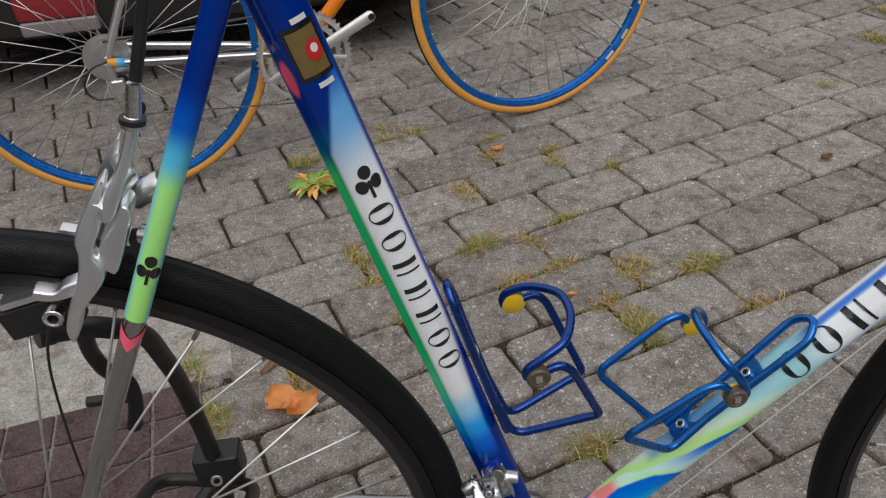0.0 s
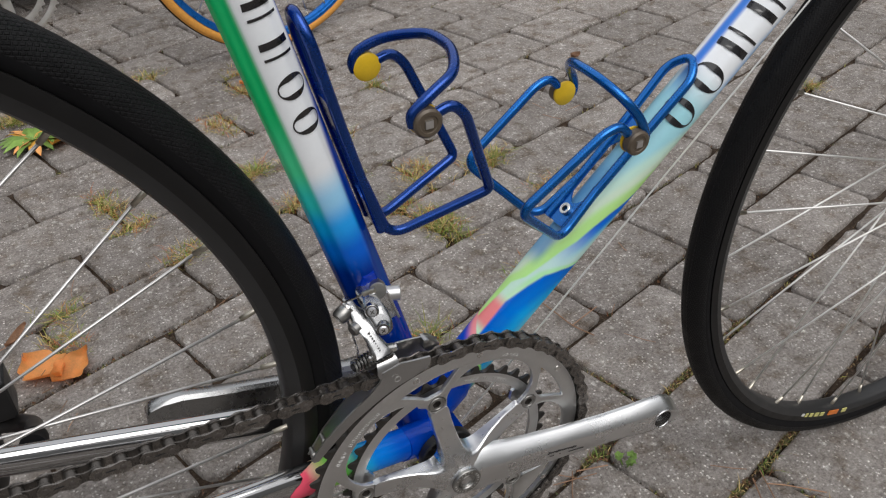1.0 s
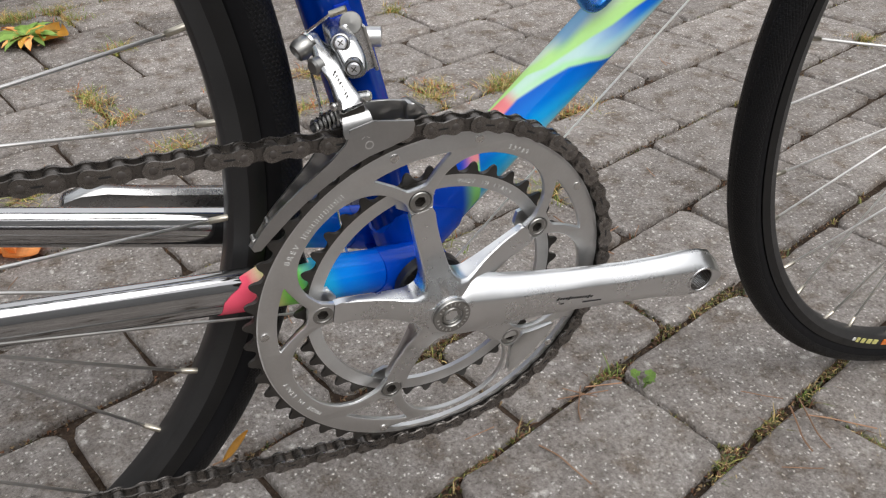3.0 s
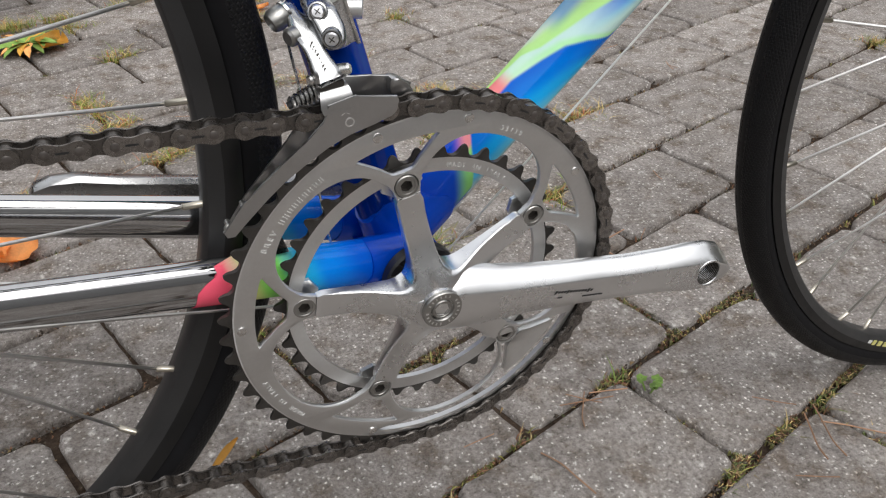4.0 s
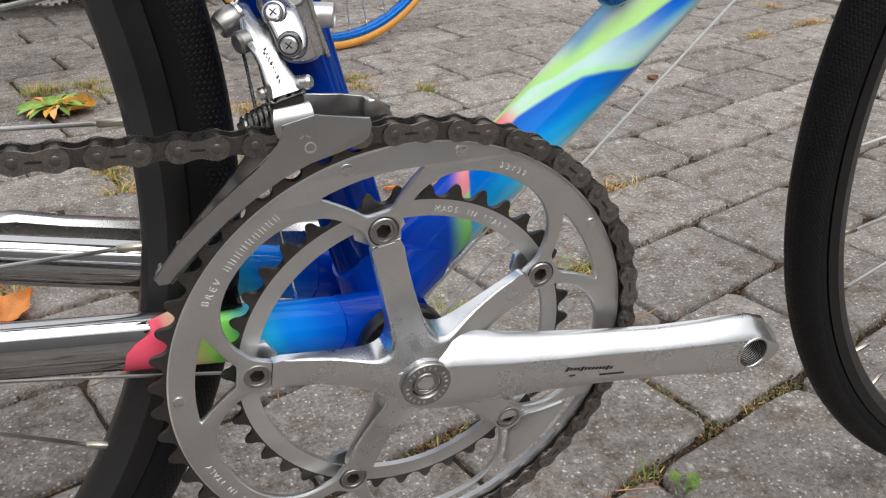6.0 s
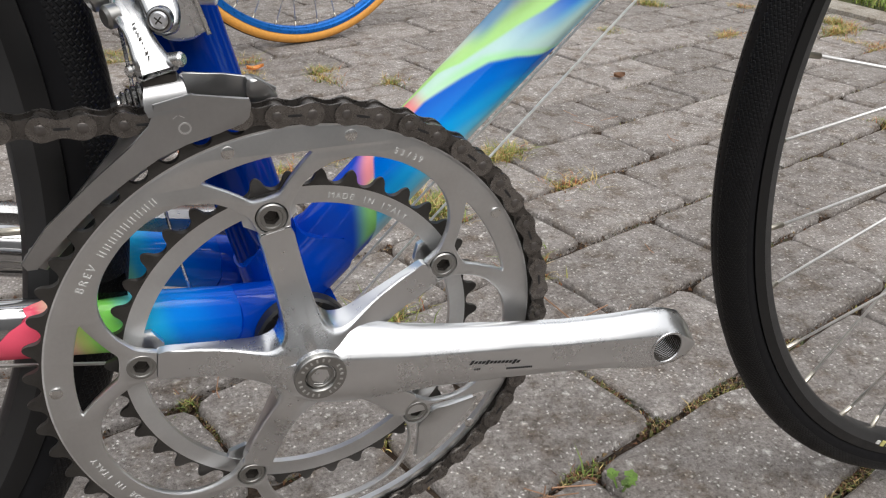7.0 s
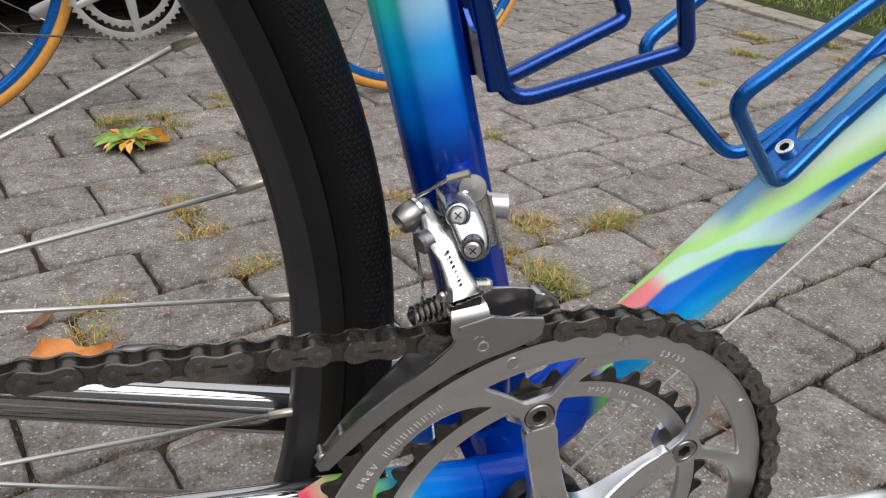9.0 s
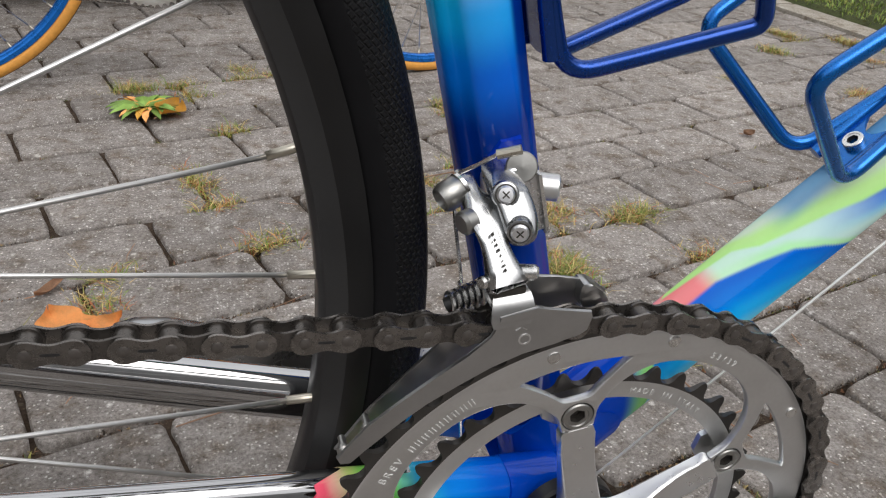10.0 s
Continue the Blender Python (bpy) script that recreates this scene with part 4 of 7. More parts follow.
for A, B in zip(rows, rows[1:]):
    for k in range(N_A):
        bm.faces.new((A[k], A[(k + 1) % N_A], B[(k + 1) % N_A], B[k]))
bm.faces.new(rows[0])
bm.faces.new(rows[-1][::-1])
part("spider", bm, ALLOY, crankset, "polished five-armed spider", True, 42)
# crank arm, lofted from the hub to the pedal eye
d, t = Vector((math.cos(CRANK), 0, math.sin(CRANK))), Vector((-math.sin(CRANK), 0, math.cos(CRANK)))
bm = bmesh.new()
rows = []
for r, lo, hi, y0, y1 in [(-0.016, -0.006, 0.006, 0.052, 0.0615), (-0.010, -0.0125, 0.0125, 0.052, 0.0645), (0.0, -0.0165, 0.0165, 0.052, 0.0662), (0.012, -0.0178, 0.0178, 0.052, 0.0668), (0.024, -0.0172, 0.0165, 0.0525, 0.0672), (0.036, -0.0165, 0.0145, 0.053, 0.0672), (0.055, -0.0150, 0.0130, 0.0545, 0.0675), (0.085, -0.0138, 0.0122, 0.0570, 0.0685), (0.115, -0.0130, 0.0120, 0.0590, 0.0705), (0.140, -0.0130, 0.0134, 0.0605, 0.0725), (0.156, -0.0144, 0.0152, 0.0615, 0.0740), (0.168, -0.0148, 0.0152, 0.0620, 0.0745), (0.177, -0.0130, 0.0130, 0.0620, 0.0745), (0.1832, -0.0090, 0.0074, 0.0622, 0.0742), (0.1858, -0.0040, 0.0018, 0.0624, 0.0738)]:
    c = BB + d * r
    m, h = (lo + hi) / 2, (hi - lo) / 2
    sec = [(-1, 0.25), (-1, 0.60), (-0.95, 0.80), (-0.82, 0.93), (-0.55, 0.985), (-0.1, 1.0), (0.28, 1.0), (0.36, 0.99), (0.42, 0.955), (0.64, 0.74), (0.88, 0.48), (0.96, 0.36), (1, 0.22), (1, 0.1), (0.8, 0.0), (-0.8, 0.0)]
    rows.append([bm.verts.new(c + t * (m + h * u) + Vector((0, -(y0 + (y1 - y0) * v), 0))) for u, v in sec])
k_n = len(sec)
for A, B in zip(rows, rows[1:]):
    for k in range(k_n):
        bm.faces.new((A[k], A[(k + 1) % k_n], B[(k + 1) % k_n], B[k]))
bm.faces.new(rows[0][::-1])
bm.faces.new(rows[-1])
arm = part("crank_arm", bm, ALLOY, crankset, "polished crank arm with an empty pedal eye", True, 48)
left_rows = []
dl = Vector((math.cos(CRANK - 0.060), 0, math.sin(CRANK - 0.060)))
tl = Vector((-dl.z, 0, dl.x))
bm = bmesh.new()
for r, lo, hi, y0, y1 in [(-0.018, -0.010, 0.010, 0.048, 0.060), (-0.010, -0.0165, 0.0165, 0.047, 0.064), (0.012, -0.0180, 0.0180, 0.048, 0.0668), (0.036, -0.0150, 0.0155, 0.052, 0.0672), (0.085, -0.0122, 0.0138, 0.0570, 0.0685), (0.140, -0.0130, 0.0125, 0.0605, 0.0725), (0.160, -0.0145, 0.0125, 0.0617, 0.0742), (0.174, -0.0130, 0.0112, 0.0620, 0.0745), (0.1825, -0.0085, 0.0070, 0.0622, 0.0742), (0.1848, -0.0030, 0.0020, 0.0624, 0.0738)]:
    m, h = -(lo + hi) / 2, (hi - lo) / 2
    left_rows.append([bm.verts.new(BB - dl * r + tl * (m + h * u) + Vector((0, y0 + (y1 - y0) * v, 0))) for u, v in ((-1, 0.2), (-1, 0.6), (-0.85, 0.92), (-0.6, 1.0), (0.6, 1.0), (0.85, 0.92), (1, 0.6), (1, 0.2), (0.8, 0.0), (-0.8, 0.0))])
for A, B in zip(left_rows, left_rows[1:]):
    for q in range(10):
        bm.faces.new((A[q], A[(q + 1) % 10], B[(q + 1) % 10], B[q]))
bm.faces.new(left_rows[0][::-1])
bm.faces.new(left_rows[-1])
part("left_crank_arm", bm, POLISH, crankset, "polished crank arm on the far side", True, 40)
eye = BB + d * 0.1692 - t * 0.0012
# the eye is bored right through the arm and threaded
cut_me = bpy.data.meshes.new("bore")
cut_bm = lathe([(0.0078, -0.03), (0.0078, 0.03)], eye + Vector((0, -0.068, 0)), (0, -1, 0), 40)
bmesh.ops.recalc_face_normals(cut_bm, faces=cut_bm.faces)
cut_bm.to_mesh(cut_me)
cut_bm.free()
bore = new("bore", cut_me)
mod = arm.modifiers.new("bore", "BOOLEAN")
mod.object, mod.operation, mod.solver = bore, "DIFFERENCE", "EXACT"
bpy.context.view_layer.update()
bored = bpy.data.meshes.new_from_object(arm.evaluated_get(bpy.context.evaluated_depsgraph_get()))
arm.modifiers.clear()
arm.data = bored
bpy.data.objects.remove(bore)
bored.set_sharp_from_angle(angle=radians(48))
part("eye_rim", lathe([(0.0078, 0.0), (0.0092, 0.0), (0.0090, 0.0004), (0.0080, 0.0004)], eye + Vector((0, -0.0743, 0)), (0, -1, 0), 40, None, True), ALLOY, arm)
thread = [(0.0079, 0.0)]
for k in range(11):
    thread += [(0.0079, -0.0011 * k - 0.0002), (0.0073, -0.0011 * k - 0.00065)]
thread += [(0.0080, -0.0125), (0.0080, 0.0)]
part("eye_thread", lathe(thread, eye + Vector((0, -0.0742, 0)), (0, -1, 0), 40, None, True), DARK_STEEL, arm, "dark threaded bore of the pedal eye", True, 20)
cap = part("bolt_cap", lathe([(0.0109, -0.002), (0.0109, 0.0004), (0.0105, 0.0009), (0.0068, 0.0009), (0.0064, 0.0005), (0.0060, -0.0014), (0.0056, -0.002)], (0, -0.0668, 0.268), (0, -1, 0), 48, None, True), BOLT, crankset, "dull steel washer face with stamped marks")
bolt("crank_bolt", (0, -0.0618, 0.268), (0, -1, 0), 0.0058, 0.0054, BOLT, crankset, "", 0.62, 24)
for k in range(22):
    a = k * math.tau / 22
    if k % 7 != 3:
        part("stamped_bar", box((-0.0007, -0.0001, -0.0004), (0.0007, 0.0001, 0.0004), 0, None, 2, Matrix.Translation((0.0087 * math.cos(a), -0.06775, 0.268 + 0.0087 * math.sin(a))) @ Matrix.Rotation(-a, 4, "Y")), SATIN, cap, "", False)
for k in range(13):
    # plain strokes where the arm carries its maker's script, and two smaller rows below
    for ds, dz, ln, hh, lean in ((0.0680 + 0.0019 * k, -0.0012 - 0.00012 * k, 0.0013, 0.0022 if k in (0, 4, 11) else 0.0013, 0.55), (0.0860 + 0.0010 * k, -0.0062, 0.0007, 0.0008, 0.0), (0.0700 + 0.0011 * min(k, 2), -0.0050, 0.0007, 0.0008, 0.0)):
        y = 0.0680 + (ds - 0.070) * (0.034 if ds < 0.085 else 0.067) + (0.0 if ds < 0.085 else -0.0005)
        c = BB + d * ds + t * dz
        part("printed_bar", slab_of([(c.x + d.x * u + t.x * v, c.z + d.z * u + t.z * v) for u, v in ((-ln / 2 - lean * hh / 2, -hh / 2), (ln / 2 - lean * hh / 2, -hh / 2), (ln / 2 + lean * hh / 2, hh / 2), (-ln / 2 + lean * hh / 2, hh / 2))], -y + 0.0006, -y - 0.0002), BLACK, arm, "", False)


# ---- chain ----
def link_bm(outer):
    bm = bmesh.new()
    y = 0.0034 if outer else 0.0023
    eye_r, waist, half = 0.0044, 0.0031, 0.00635
    top = []
    for k in range(25):
        x = (half + eye_r) * math.cos(math.pi * k / 24)
        if abs(x) >= half:
            h = math.sqrt(max(0.0, eye_r ** 2 - (abs(x) - half) ** 2))
        else:
            h = waist + (eye_r - waist) * 0.5 * (1 - math.cos(math.pi * abs(x) / half))
        top.append((x, h))
    loop = top[1:-1] + [(-half - eye_r, 0.0)] + [(x, -h) for x, h in top[-2:0:-1]] + [(half + eye_r, 0.0)]
    for sgn in (-1, 1):
        slab_of(loop, sgn * y, sgn * (y + 0.0010), bm)
        if outer:
            for cx in (-0.00635, 0.00635):
                n0 = len(bm.faces)
                lathe([(0.0019, 0), (0.0019, 0.0012), (0.0014, 0.0015)], (cx, sgn * y, 0), (0, sgn, 0), 10, bm)
                bm.faces.ensure_lookup_table()
                for f in bm.faces[n0:]:
                    f.material_index = 1
            n0 = len(bm.faces)
            slab_of([(0.0021 * math.copysign(1, math.cos(a)) * (abs(math.cos(a)) > 0.1) + 0.0005 * math.cos(a), 0.0005 * math.sin(a)) for a in [k * math.tau / 12 + 0.01 for k in range(12)]], sgn * (y + 0.0004), sgn * (y + 0.00106), bm)
            bm.faces.ensure_lookup_table()
            for f in bm.faces[n0:]:
                f.material_index = 2
    if not outer:
        for cx in (-0.00635, 0.00635):
            lathe([(0.0038, -0.0023), (0.0038, 0.0023)], (cx, 0, 0), (0, 1, 0), 14, bm)
    return bm


chain = part("chain", sweep([(-0.36, -0.044, 0.385), (-0.365, -0.044, 0.3851)], 0.002, 6), ROLLER, bike, "oily dark bicycle chain")
RP = 0.01270 / (2 * math.sin(math.pi / 53))
CPITCH = 0.01270
SPROCKET = AXLE + Vector((0, -0.036, 0))
SR = 0.0385
line = []
a_top = math.pi / 2 + 0.013
a_low = -math.pi / 2 - 0.11
ring_c = Vector((0, RING_Y, 0.268))
up_far = SPROCKET + Vector((0, 0, SR))
line += [up_far + Vector((-0.03, 0, -0.012)), up_far]
k0 = ring_c + Vector((RP * math.cos(a_top), 0, RP * math.sin(a_top)))
line += [k0.lerp(up_far, f) + Vector((0, 0, -0.0022 * 4 * f * (1 - f))) for f in (0.75, 0.5, 0.25)]
for k in range(61):
    a = a_top + (a_low - a_top) * k / 60
    line.append(ring_c + Vector((RP * math.cos(a), 0, RP * math.sin(a))))
k1 = line[-1]
low_far = Vector((-0.375, -0.043, 0.211))
line += [k1.lerp(low_far, f) + Vector((0, 0, -0.003 * 4 * f * (1 - f))) for f in (0.25, 0.5, 0.75, 1)]
pts, need, prev = [Vector(line[0])], CPITCH, Vector(line[0])
for q in line[1:]:
    q = Vector(q)
    while (q - prev).length >= need:
        prev = prev + (q - prev).normalized() * need
        pts.append(prev.copy())
        need = CPITCH
    need -= (q - prev).length
    prev = q
masters = {}
for i, (p, q) in enumerate(zip(pts, pts[1:])):
    outer = i % 2 == 1
    if outer not in masters:
        lb = link_bm(outer)
        me = bpy.data.meshes.new("outer_link" if outer else "inner_link")
        bmesh.ops.recalc_face_normals(lb, faces=lb.faces)
        lb.to_mesh(me)
        lb.free()
        me.materials.append(CHAIN if outer else ROLLER)
        me.materials.append(RIVET)
        me.materials.append(BLACK)
        me.shade_smooth()
        me.set_sharp_from_angle(angle=radians(35))
        masters[outer] = me
    o = new(masters[outer].name, masters[outer])
    o.parent = chain
    m = (p + q) / 2
    ang = math.atan2(q.z - p.z, q.x - p.x)
    o.matrix_basis = Matrix.Translation(m) @ Matrix.Rotation(-ang, 4, "Y")
part("cassette", lathe([(0.03, -0.012), (0.034, -0.011), (0.034, -0.009), (0.029, -0.008)], AXLE + Vector((0, -0.035, 0)), (0, 1, 0), 40), STEEL, rear_wheel, "steel sprockets")
for k, rr in enumerate((0.0365, 0.040, 0.043, 0.046)):
    part("sprocket", lathe([(0.02, -0.001), (rr, -0.0008), (rr, 0.0008), (0.02, 0.001)], AXLE + Vector((0, -0.043 + 0.0045 * k, 0)), (0, 1, 0), 48), STEEL, rear_wheel)


# ---- bottle cages ----
def bottle_cage(o, d, n, low, mat, parent, label, slide, heel, toe, toe_bend):
    """A bent-tube bottle cage bolted to a frame tube; s along the tube from its lower bolt, y across, k away from the tube's axis."""
    base = o + d * low

    def at(s, y, k):
        return base + d * s + Vector((0, y, 0)) + n * k

    r = 0.0031
    cage = part("bottle_cage", sweep(bent([at(-0.012, -0.010, 0.0205), at(0.060, -0.0105, 0.0205), at(0.118, -0.0125, 0.0215), at(0.131, 0, 0.0215), at(0.118, 0.0125, 0.0215), at(0.060, 0.0105, 0.0205), at(-0.012, 0.010, 0.0205)], 0.012, 6), r, 14), mat, parent, label)
    # plate between the rails with two slots and bolts
    for s0, turn in ((0.0, 1), (0.066, -1)):
        bm = bmesh.new()
        pl = [(-0.011, -0.0095), (0.004, -0.0095)] + [(0.016 - 0.010 * math.sin(k * math.pi / 10), -0.0090 + 0.0018 * k) for k in range(11)] + [(0.004, 0.0095), (-0.011, 0.0095), (-0.012, 0.0)]
        A = [bm.verts.new(at(s0 + turn * s, y, 0.0190)) for s, y in pl]
        B = [bm.verts.new(at(s0 + turn * s, y, 0.0206)) for s, y in pl]
        bm.faces.new(A)
        bm.faces.new(B[::-1])
        for k in range(len(pl)):
            bm.faces.new((A[k], B[k], B[(k + 1) % len(pl)], A[(k + 1) % len(pl)]))
        part("mounting_plate", bm, mat, cage)
    for s in (0.0, 0.066):
        bolt("cage_bolt", at(s, 0, 0.0198), n, 0.0042, 0.0035, STEEL, cage, "steel socket bolt", 0.5, 18)
    for sgn in (-1, 1):
        side = bent([at(0.024, sgn * 0.0100, 0.0208), at(heel[0], sgn * heel[1], heel[2]), at(toe[0], sgn * toe[1], toe[2]), at(0.048 + slide, sgn * 0.0375, 0.080), at(0.058 + slide, sgn * 0.038, 0.074), at(0.057 + slide, sgn * 0.038, 0.060)], [0.0125, toe_bend, 0.008, 0.008], 7)
        part("side_wire", sweep(side, r, 14), mat, cage)
        knob = part("pivot_knob", lathe([(0.0068, -0.0035), (0.0082, -0.0025), (0.0082, 0.0025), (0.0070, 0.0036), (0.0052, 0.0036), (0.0048, 0.0030)], at(0.057 + slide, sgn * 0.0405, 0.057), (0, sgn, 0), 28), KNOB, cage, "round brown-grey plastic pivot")
        part("yellow_face", lathe([(0.0086, 0), (0.0086, 0.0014), (0.0074, 0.0022)], at(0.057 + slide, sgn * 0.0370, 0.057), (0, -sgn, 0), 24), YELLOW, knob, "yellow plastic inner face")
        part("knob_mark", box((-0.0022, -0.0006, -0.0022), (0.0022, 0.0006, 0.0022), 0, None, 2, Matrix.Translation(at(0.057 + slide, sgn * 0.0440, 0.057))), SATIN, knob, "", False)
    ring = glide([at(0.057 + slide, -0.0385, 0.0500), at(0.064 + slide, -0.0385, 0.0520), at(0.069 + slide, -0.0375, 0.066), at(0.071 + slide, -0.032, 0.081), at(0.072 + slide, -0.016, 0.090), at(0.072 + slide, 0, 0.092), at(0.072 + slide, 0.016, 0.088), at(0.071 + slide, 0.032, 0.072), at(0.068 + slide, 0.038, 0.057), at(0.063 + slide, 0.0385, 0.0505), at(0.057 + slide, 0.0385, 0.0500)], 6)
    part("retaining_ring", sweep(ring, r, 14), mat, cage)
    return cage


bottle_cage(BB, SEAT_D, SEAT_N, 0.198, INDIGO, bike, "deep blue anodised tube bottle cage on the seat tube", 0.0055, (-0.0192, 0.0097, 0.0236), (-0.0137, 0.0224, 0.0887), 0.0045)
bottle_cage(DOWN_O, DOWN_D, DOWN_N, 0.182, SKYLIT_BLUE, bike, "blue anodised tube bottle cage on the down tube, sky brightness in its colour", 0.003, (-0.0179, 0.0150, 0.0233), (-0.0171, 0.0344, 0.0894), 0.0100)


# ---- front derailleur ----
def rounded(pts, steps=4):
    """A smooth closed outline through points in (x, z)."""
    return [(p.x, p.y) for p in glide([(x, z, 0) for x, z in pts], steps, True)]


def slope(stops, bm):
    """Lean a plate out of its plane: y moves by the height."""
    for v in bm.verts:
        v.co.y += blend_num(stops, max(v.co.z, stops[0][0]))
    return bm


ARM_LEAN = [(0.385, -0.0505), (0.398, -0.0500), (0.403, -0.0465), (0.408, -0.0425), (0.4145, -0.0310), (0.419, -0.0225), (0.43, -0.0195)]
BODY_LEAN = [(0.398, -0.0450), (0.408, -0.0445), (0.412, -0.0420), (0.4195, -0.0356), (0.4225, -0.0270), (0.43, -0.0180)]
fd = part("front_derailleur", slab_of([(-0.0400, 0.4140), (-0.0330, 0.4195), (-0.0290, 0.4070), (-0.0370, 0.4010)], -0.0110, -0.0270, None, 0.0020), ALLOY, bike, "polished alloy front derailleur on a brazed seat tube boss")
part("brazed_boss", slab_of([(-0.0455, 0.4200), (-0.0415, 0.4280), (-0.0340, 0.4290), (-0.0300, 0.4150), (-0.0320, 0.4050), (-0.0420, 0.4050)], -0.0080, -0.0165, None, 0.0020), PLAIN_BLUE, seat_tube, "deep blue brazed mounting boss")
# body block that carries both limit screws, its round pivot end on top and the clamp jaw behind
part("clamp_body", pillow(rounded([(-0.0440, 0.4190), (-0.0400, 0.4228), (-0.0345, 0.4222), (-0.0312, 0.4160), (-0.0288, 0.4070), (-0.0280, 0.3992), (-0.0340, 0.3968), (-0.0410, 0.3985), (-0.0440, 0.4060), (-0.0455, 0.4130)]), -0.0110, -0.0250, 0.0020, 0.0016), ALLOY, fd)
part("body_wing", slope(BODY_LEAN, pillow(rounded([(-0.0490, 0.4170), (-0.0494, 0.4196), (-0.0468, 0.4222), (-0.0415, 0.4220), (-0.0382, 0.4205), (-0.0362, 0.4160), (-0.0355, 0.4110), (-0.0368, 0.4060), (-0.0400, 0.4042), (-0.0440, 0.4046), (-0.0462, 0.4072), (-0.0470, 0.4110), (-0.0478, 0.4140)]), 0.0120, 0.0016, 0.0026, 0.0020)), POLISH, fd)
part("body_top", lathe([(0.0052, -0.0090), (0.0052, -0.0004), (0.0048, 0.0), (0.0, 0.0003)], (-0.0372, -0.0262, 0.4232), (-0.30, -0.86, 0.40), 32), BOLT, fd, "flat round pivot end")
part("clamp_jaw", slab_of([(-0.0350, 0.4225), (-0.0315, 0.4218), (-0.0256, 0.4003), (-0.0300, 0.3989)], -0.0060, -0.0272, None, 0.0010), ALLOY, fd)
part("jaw_lip", slab_of([(-0.0328, 0.4221), (-0.0310, 0.4215), (-0.0248, 0.3997), (-0.0264, 0.3993)], -0.0060, -0.0294, None, 0.0006), STEEL, fd)
RB = Vector((1, -0.35, -0.02)).normalized()
bolt("clamp_bolt", (-0.0290, -0.0190, 0.4128), RB, 0.0047, 0.0085, SATIN, fd, "clamp bolt with a rounded head", 0.45, 24)
part("washer", lathe([(0.0054, 0), (0.0054, 0.0016)], (-0.0300, -0.0186, 0.4128), RB, 24), STEEL, fd)
for c, tilt in (((-0.0460, -0.0372, 0.4192), 0.45), ((-0.0429, -0.0450, 0.4098), 0.15)):
    ax = Vector((-0.30, -1, tilt)).normalized()
    sc = part("limit_screw", lathe([(0.0029, -0.003), (0.0029, 0.0006), (0.0023, 0.0013), (0.0, 0.0014)], c, ax, 20), BRAKE_SILVER, fd, "cross-head limit screw")
    q = Vector((0, 0, 1)).rotation_difference(ax).to_matrix().to_4x4()
    for turn in (0.6, 0.6 + math.pi / 2):
        part("screw_slot", box((-0.0015, -0.00022, -0.0002), (0.0015, 0.00022, 0.00022), 0, None, 2, Matrix.Translation(Vector(c) + ax * 0.0013) @ q @ Matrix.Rotation(turn, 4, "Z")), DARK_STEEL, sc, "", False)
    part("screw_well", lathe([(0.0030, -0.0026), (0.0034, -0.0026), (0.0034, 0.0002), (0.0030, 0.0002)], c, ax, 24, None, True), DARK_STEEL, fd)
    part("screw_housing", lathe([(0.0044, -0.008), (0.0044, -0.0012), (0.0040, -0.0003), (0.0034, -0.0001)], c, ax, 24), POLISH, fd)
# the curved outer link leans out from its upper pivot to a straight foot above the cage
arm_outline = rounded([(-0.0575, 0.4184), (-0.0550, 0.4196), (-0.0522, 0.4190), (-0.0505, 0.4160), (-0.0470, 0.4138), (-0.0460, 0.4113), (-0.0461, 0.4083), (-0.0448, 0.4040), (-0.0418, 0.3990), (-0.0394, 0.3960), (-0.0392, 0.3945), (-0.0416, 0.3938), (-0.0515, 0.3916), (-0.0526, 0.3925), (-0.0531, 0.3978), (-0.0538, 0.4032), (-0.0550, 0.4070), (-0.0567, 0.4104), (-0.0572, 0.4125), (-0.0566, 0.4152)], 4)
part("link_arm", slope(ARM_LEAN, pillow(arm_outline, 0.0044, 0.0006, 0.0020, 0.0014)), POLISH, fd, "polished curved linkage arm")
for k in range(8):
    # plain strokes where the arm carries a printed name
    x, z, hh = -0.0508 + 0.00042 * k, 0.4084 - 0.00128 * k, 0.0003 if k % 3 else 0.0005
    part("printed_bar", slope(ARM_LEAN, slab_of([(x - hh, z - 0.0001), (x + hh, z + 0.0003), (x + hh, z), (x - hh, z - 0.0004)], 0.0, -0.00100)), DARK_STEEL, fd, "", False)
barrel = part("cable_barrel", lathe([(0.0036, 0), (0.0046, 0.0003), (0.0051, 0.0022), (0.0050, 0.0060), (0.0042, 0.0080), (0.0032, 0.0084), (0.0028, 0.0066), (0.0004, 0.0066)], (-0.0566, -0.0240, 0.4158), (-0.86, -0.30, -0.40), 28), BOLT, fd, "dull cable clamp barrel")
part("barrel_washer", lathe([(0.0048, 0), (0.0048, 0.0012)], (-0.0558, -0.0236, 0.4164), (-0.86, -0.30, -0.40), 28), STEEL, barrel)
part("pivot_pin", lathe([(0.0040, 0), (0.0040, 0.0035), (0.0030, 0.0046)], (-0.0553, -0.0350, 0.4098), (-0.8, -0.35, -0.1), 20), BOLT, fd)
part("pivot_pin", lathe([(0.0026, 0), (0.0026, 0.0050), (0.0018, 0.0060)], (-0.0420, -0.0470, 0.3968), (0.8, -0.5, 0.2), 20), STEEL, fd)
part("pivot_pin", lathe([(0.0022, 0), (0.0022, 0.0030), (0.0014, 0.0038)], (-0.0520, -0.0470, 0.3945), (-0.8, -0.5, 0.1), 20), STEEL, fd)
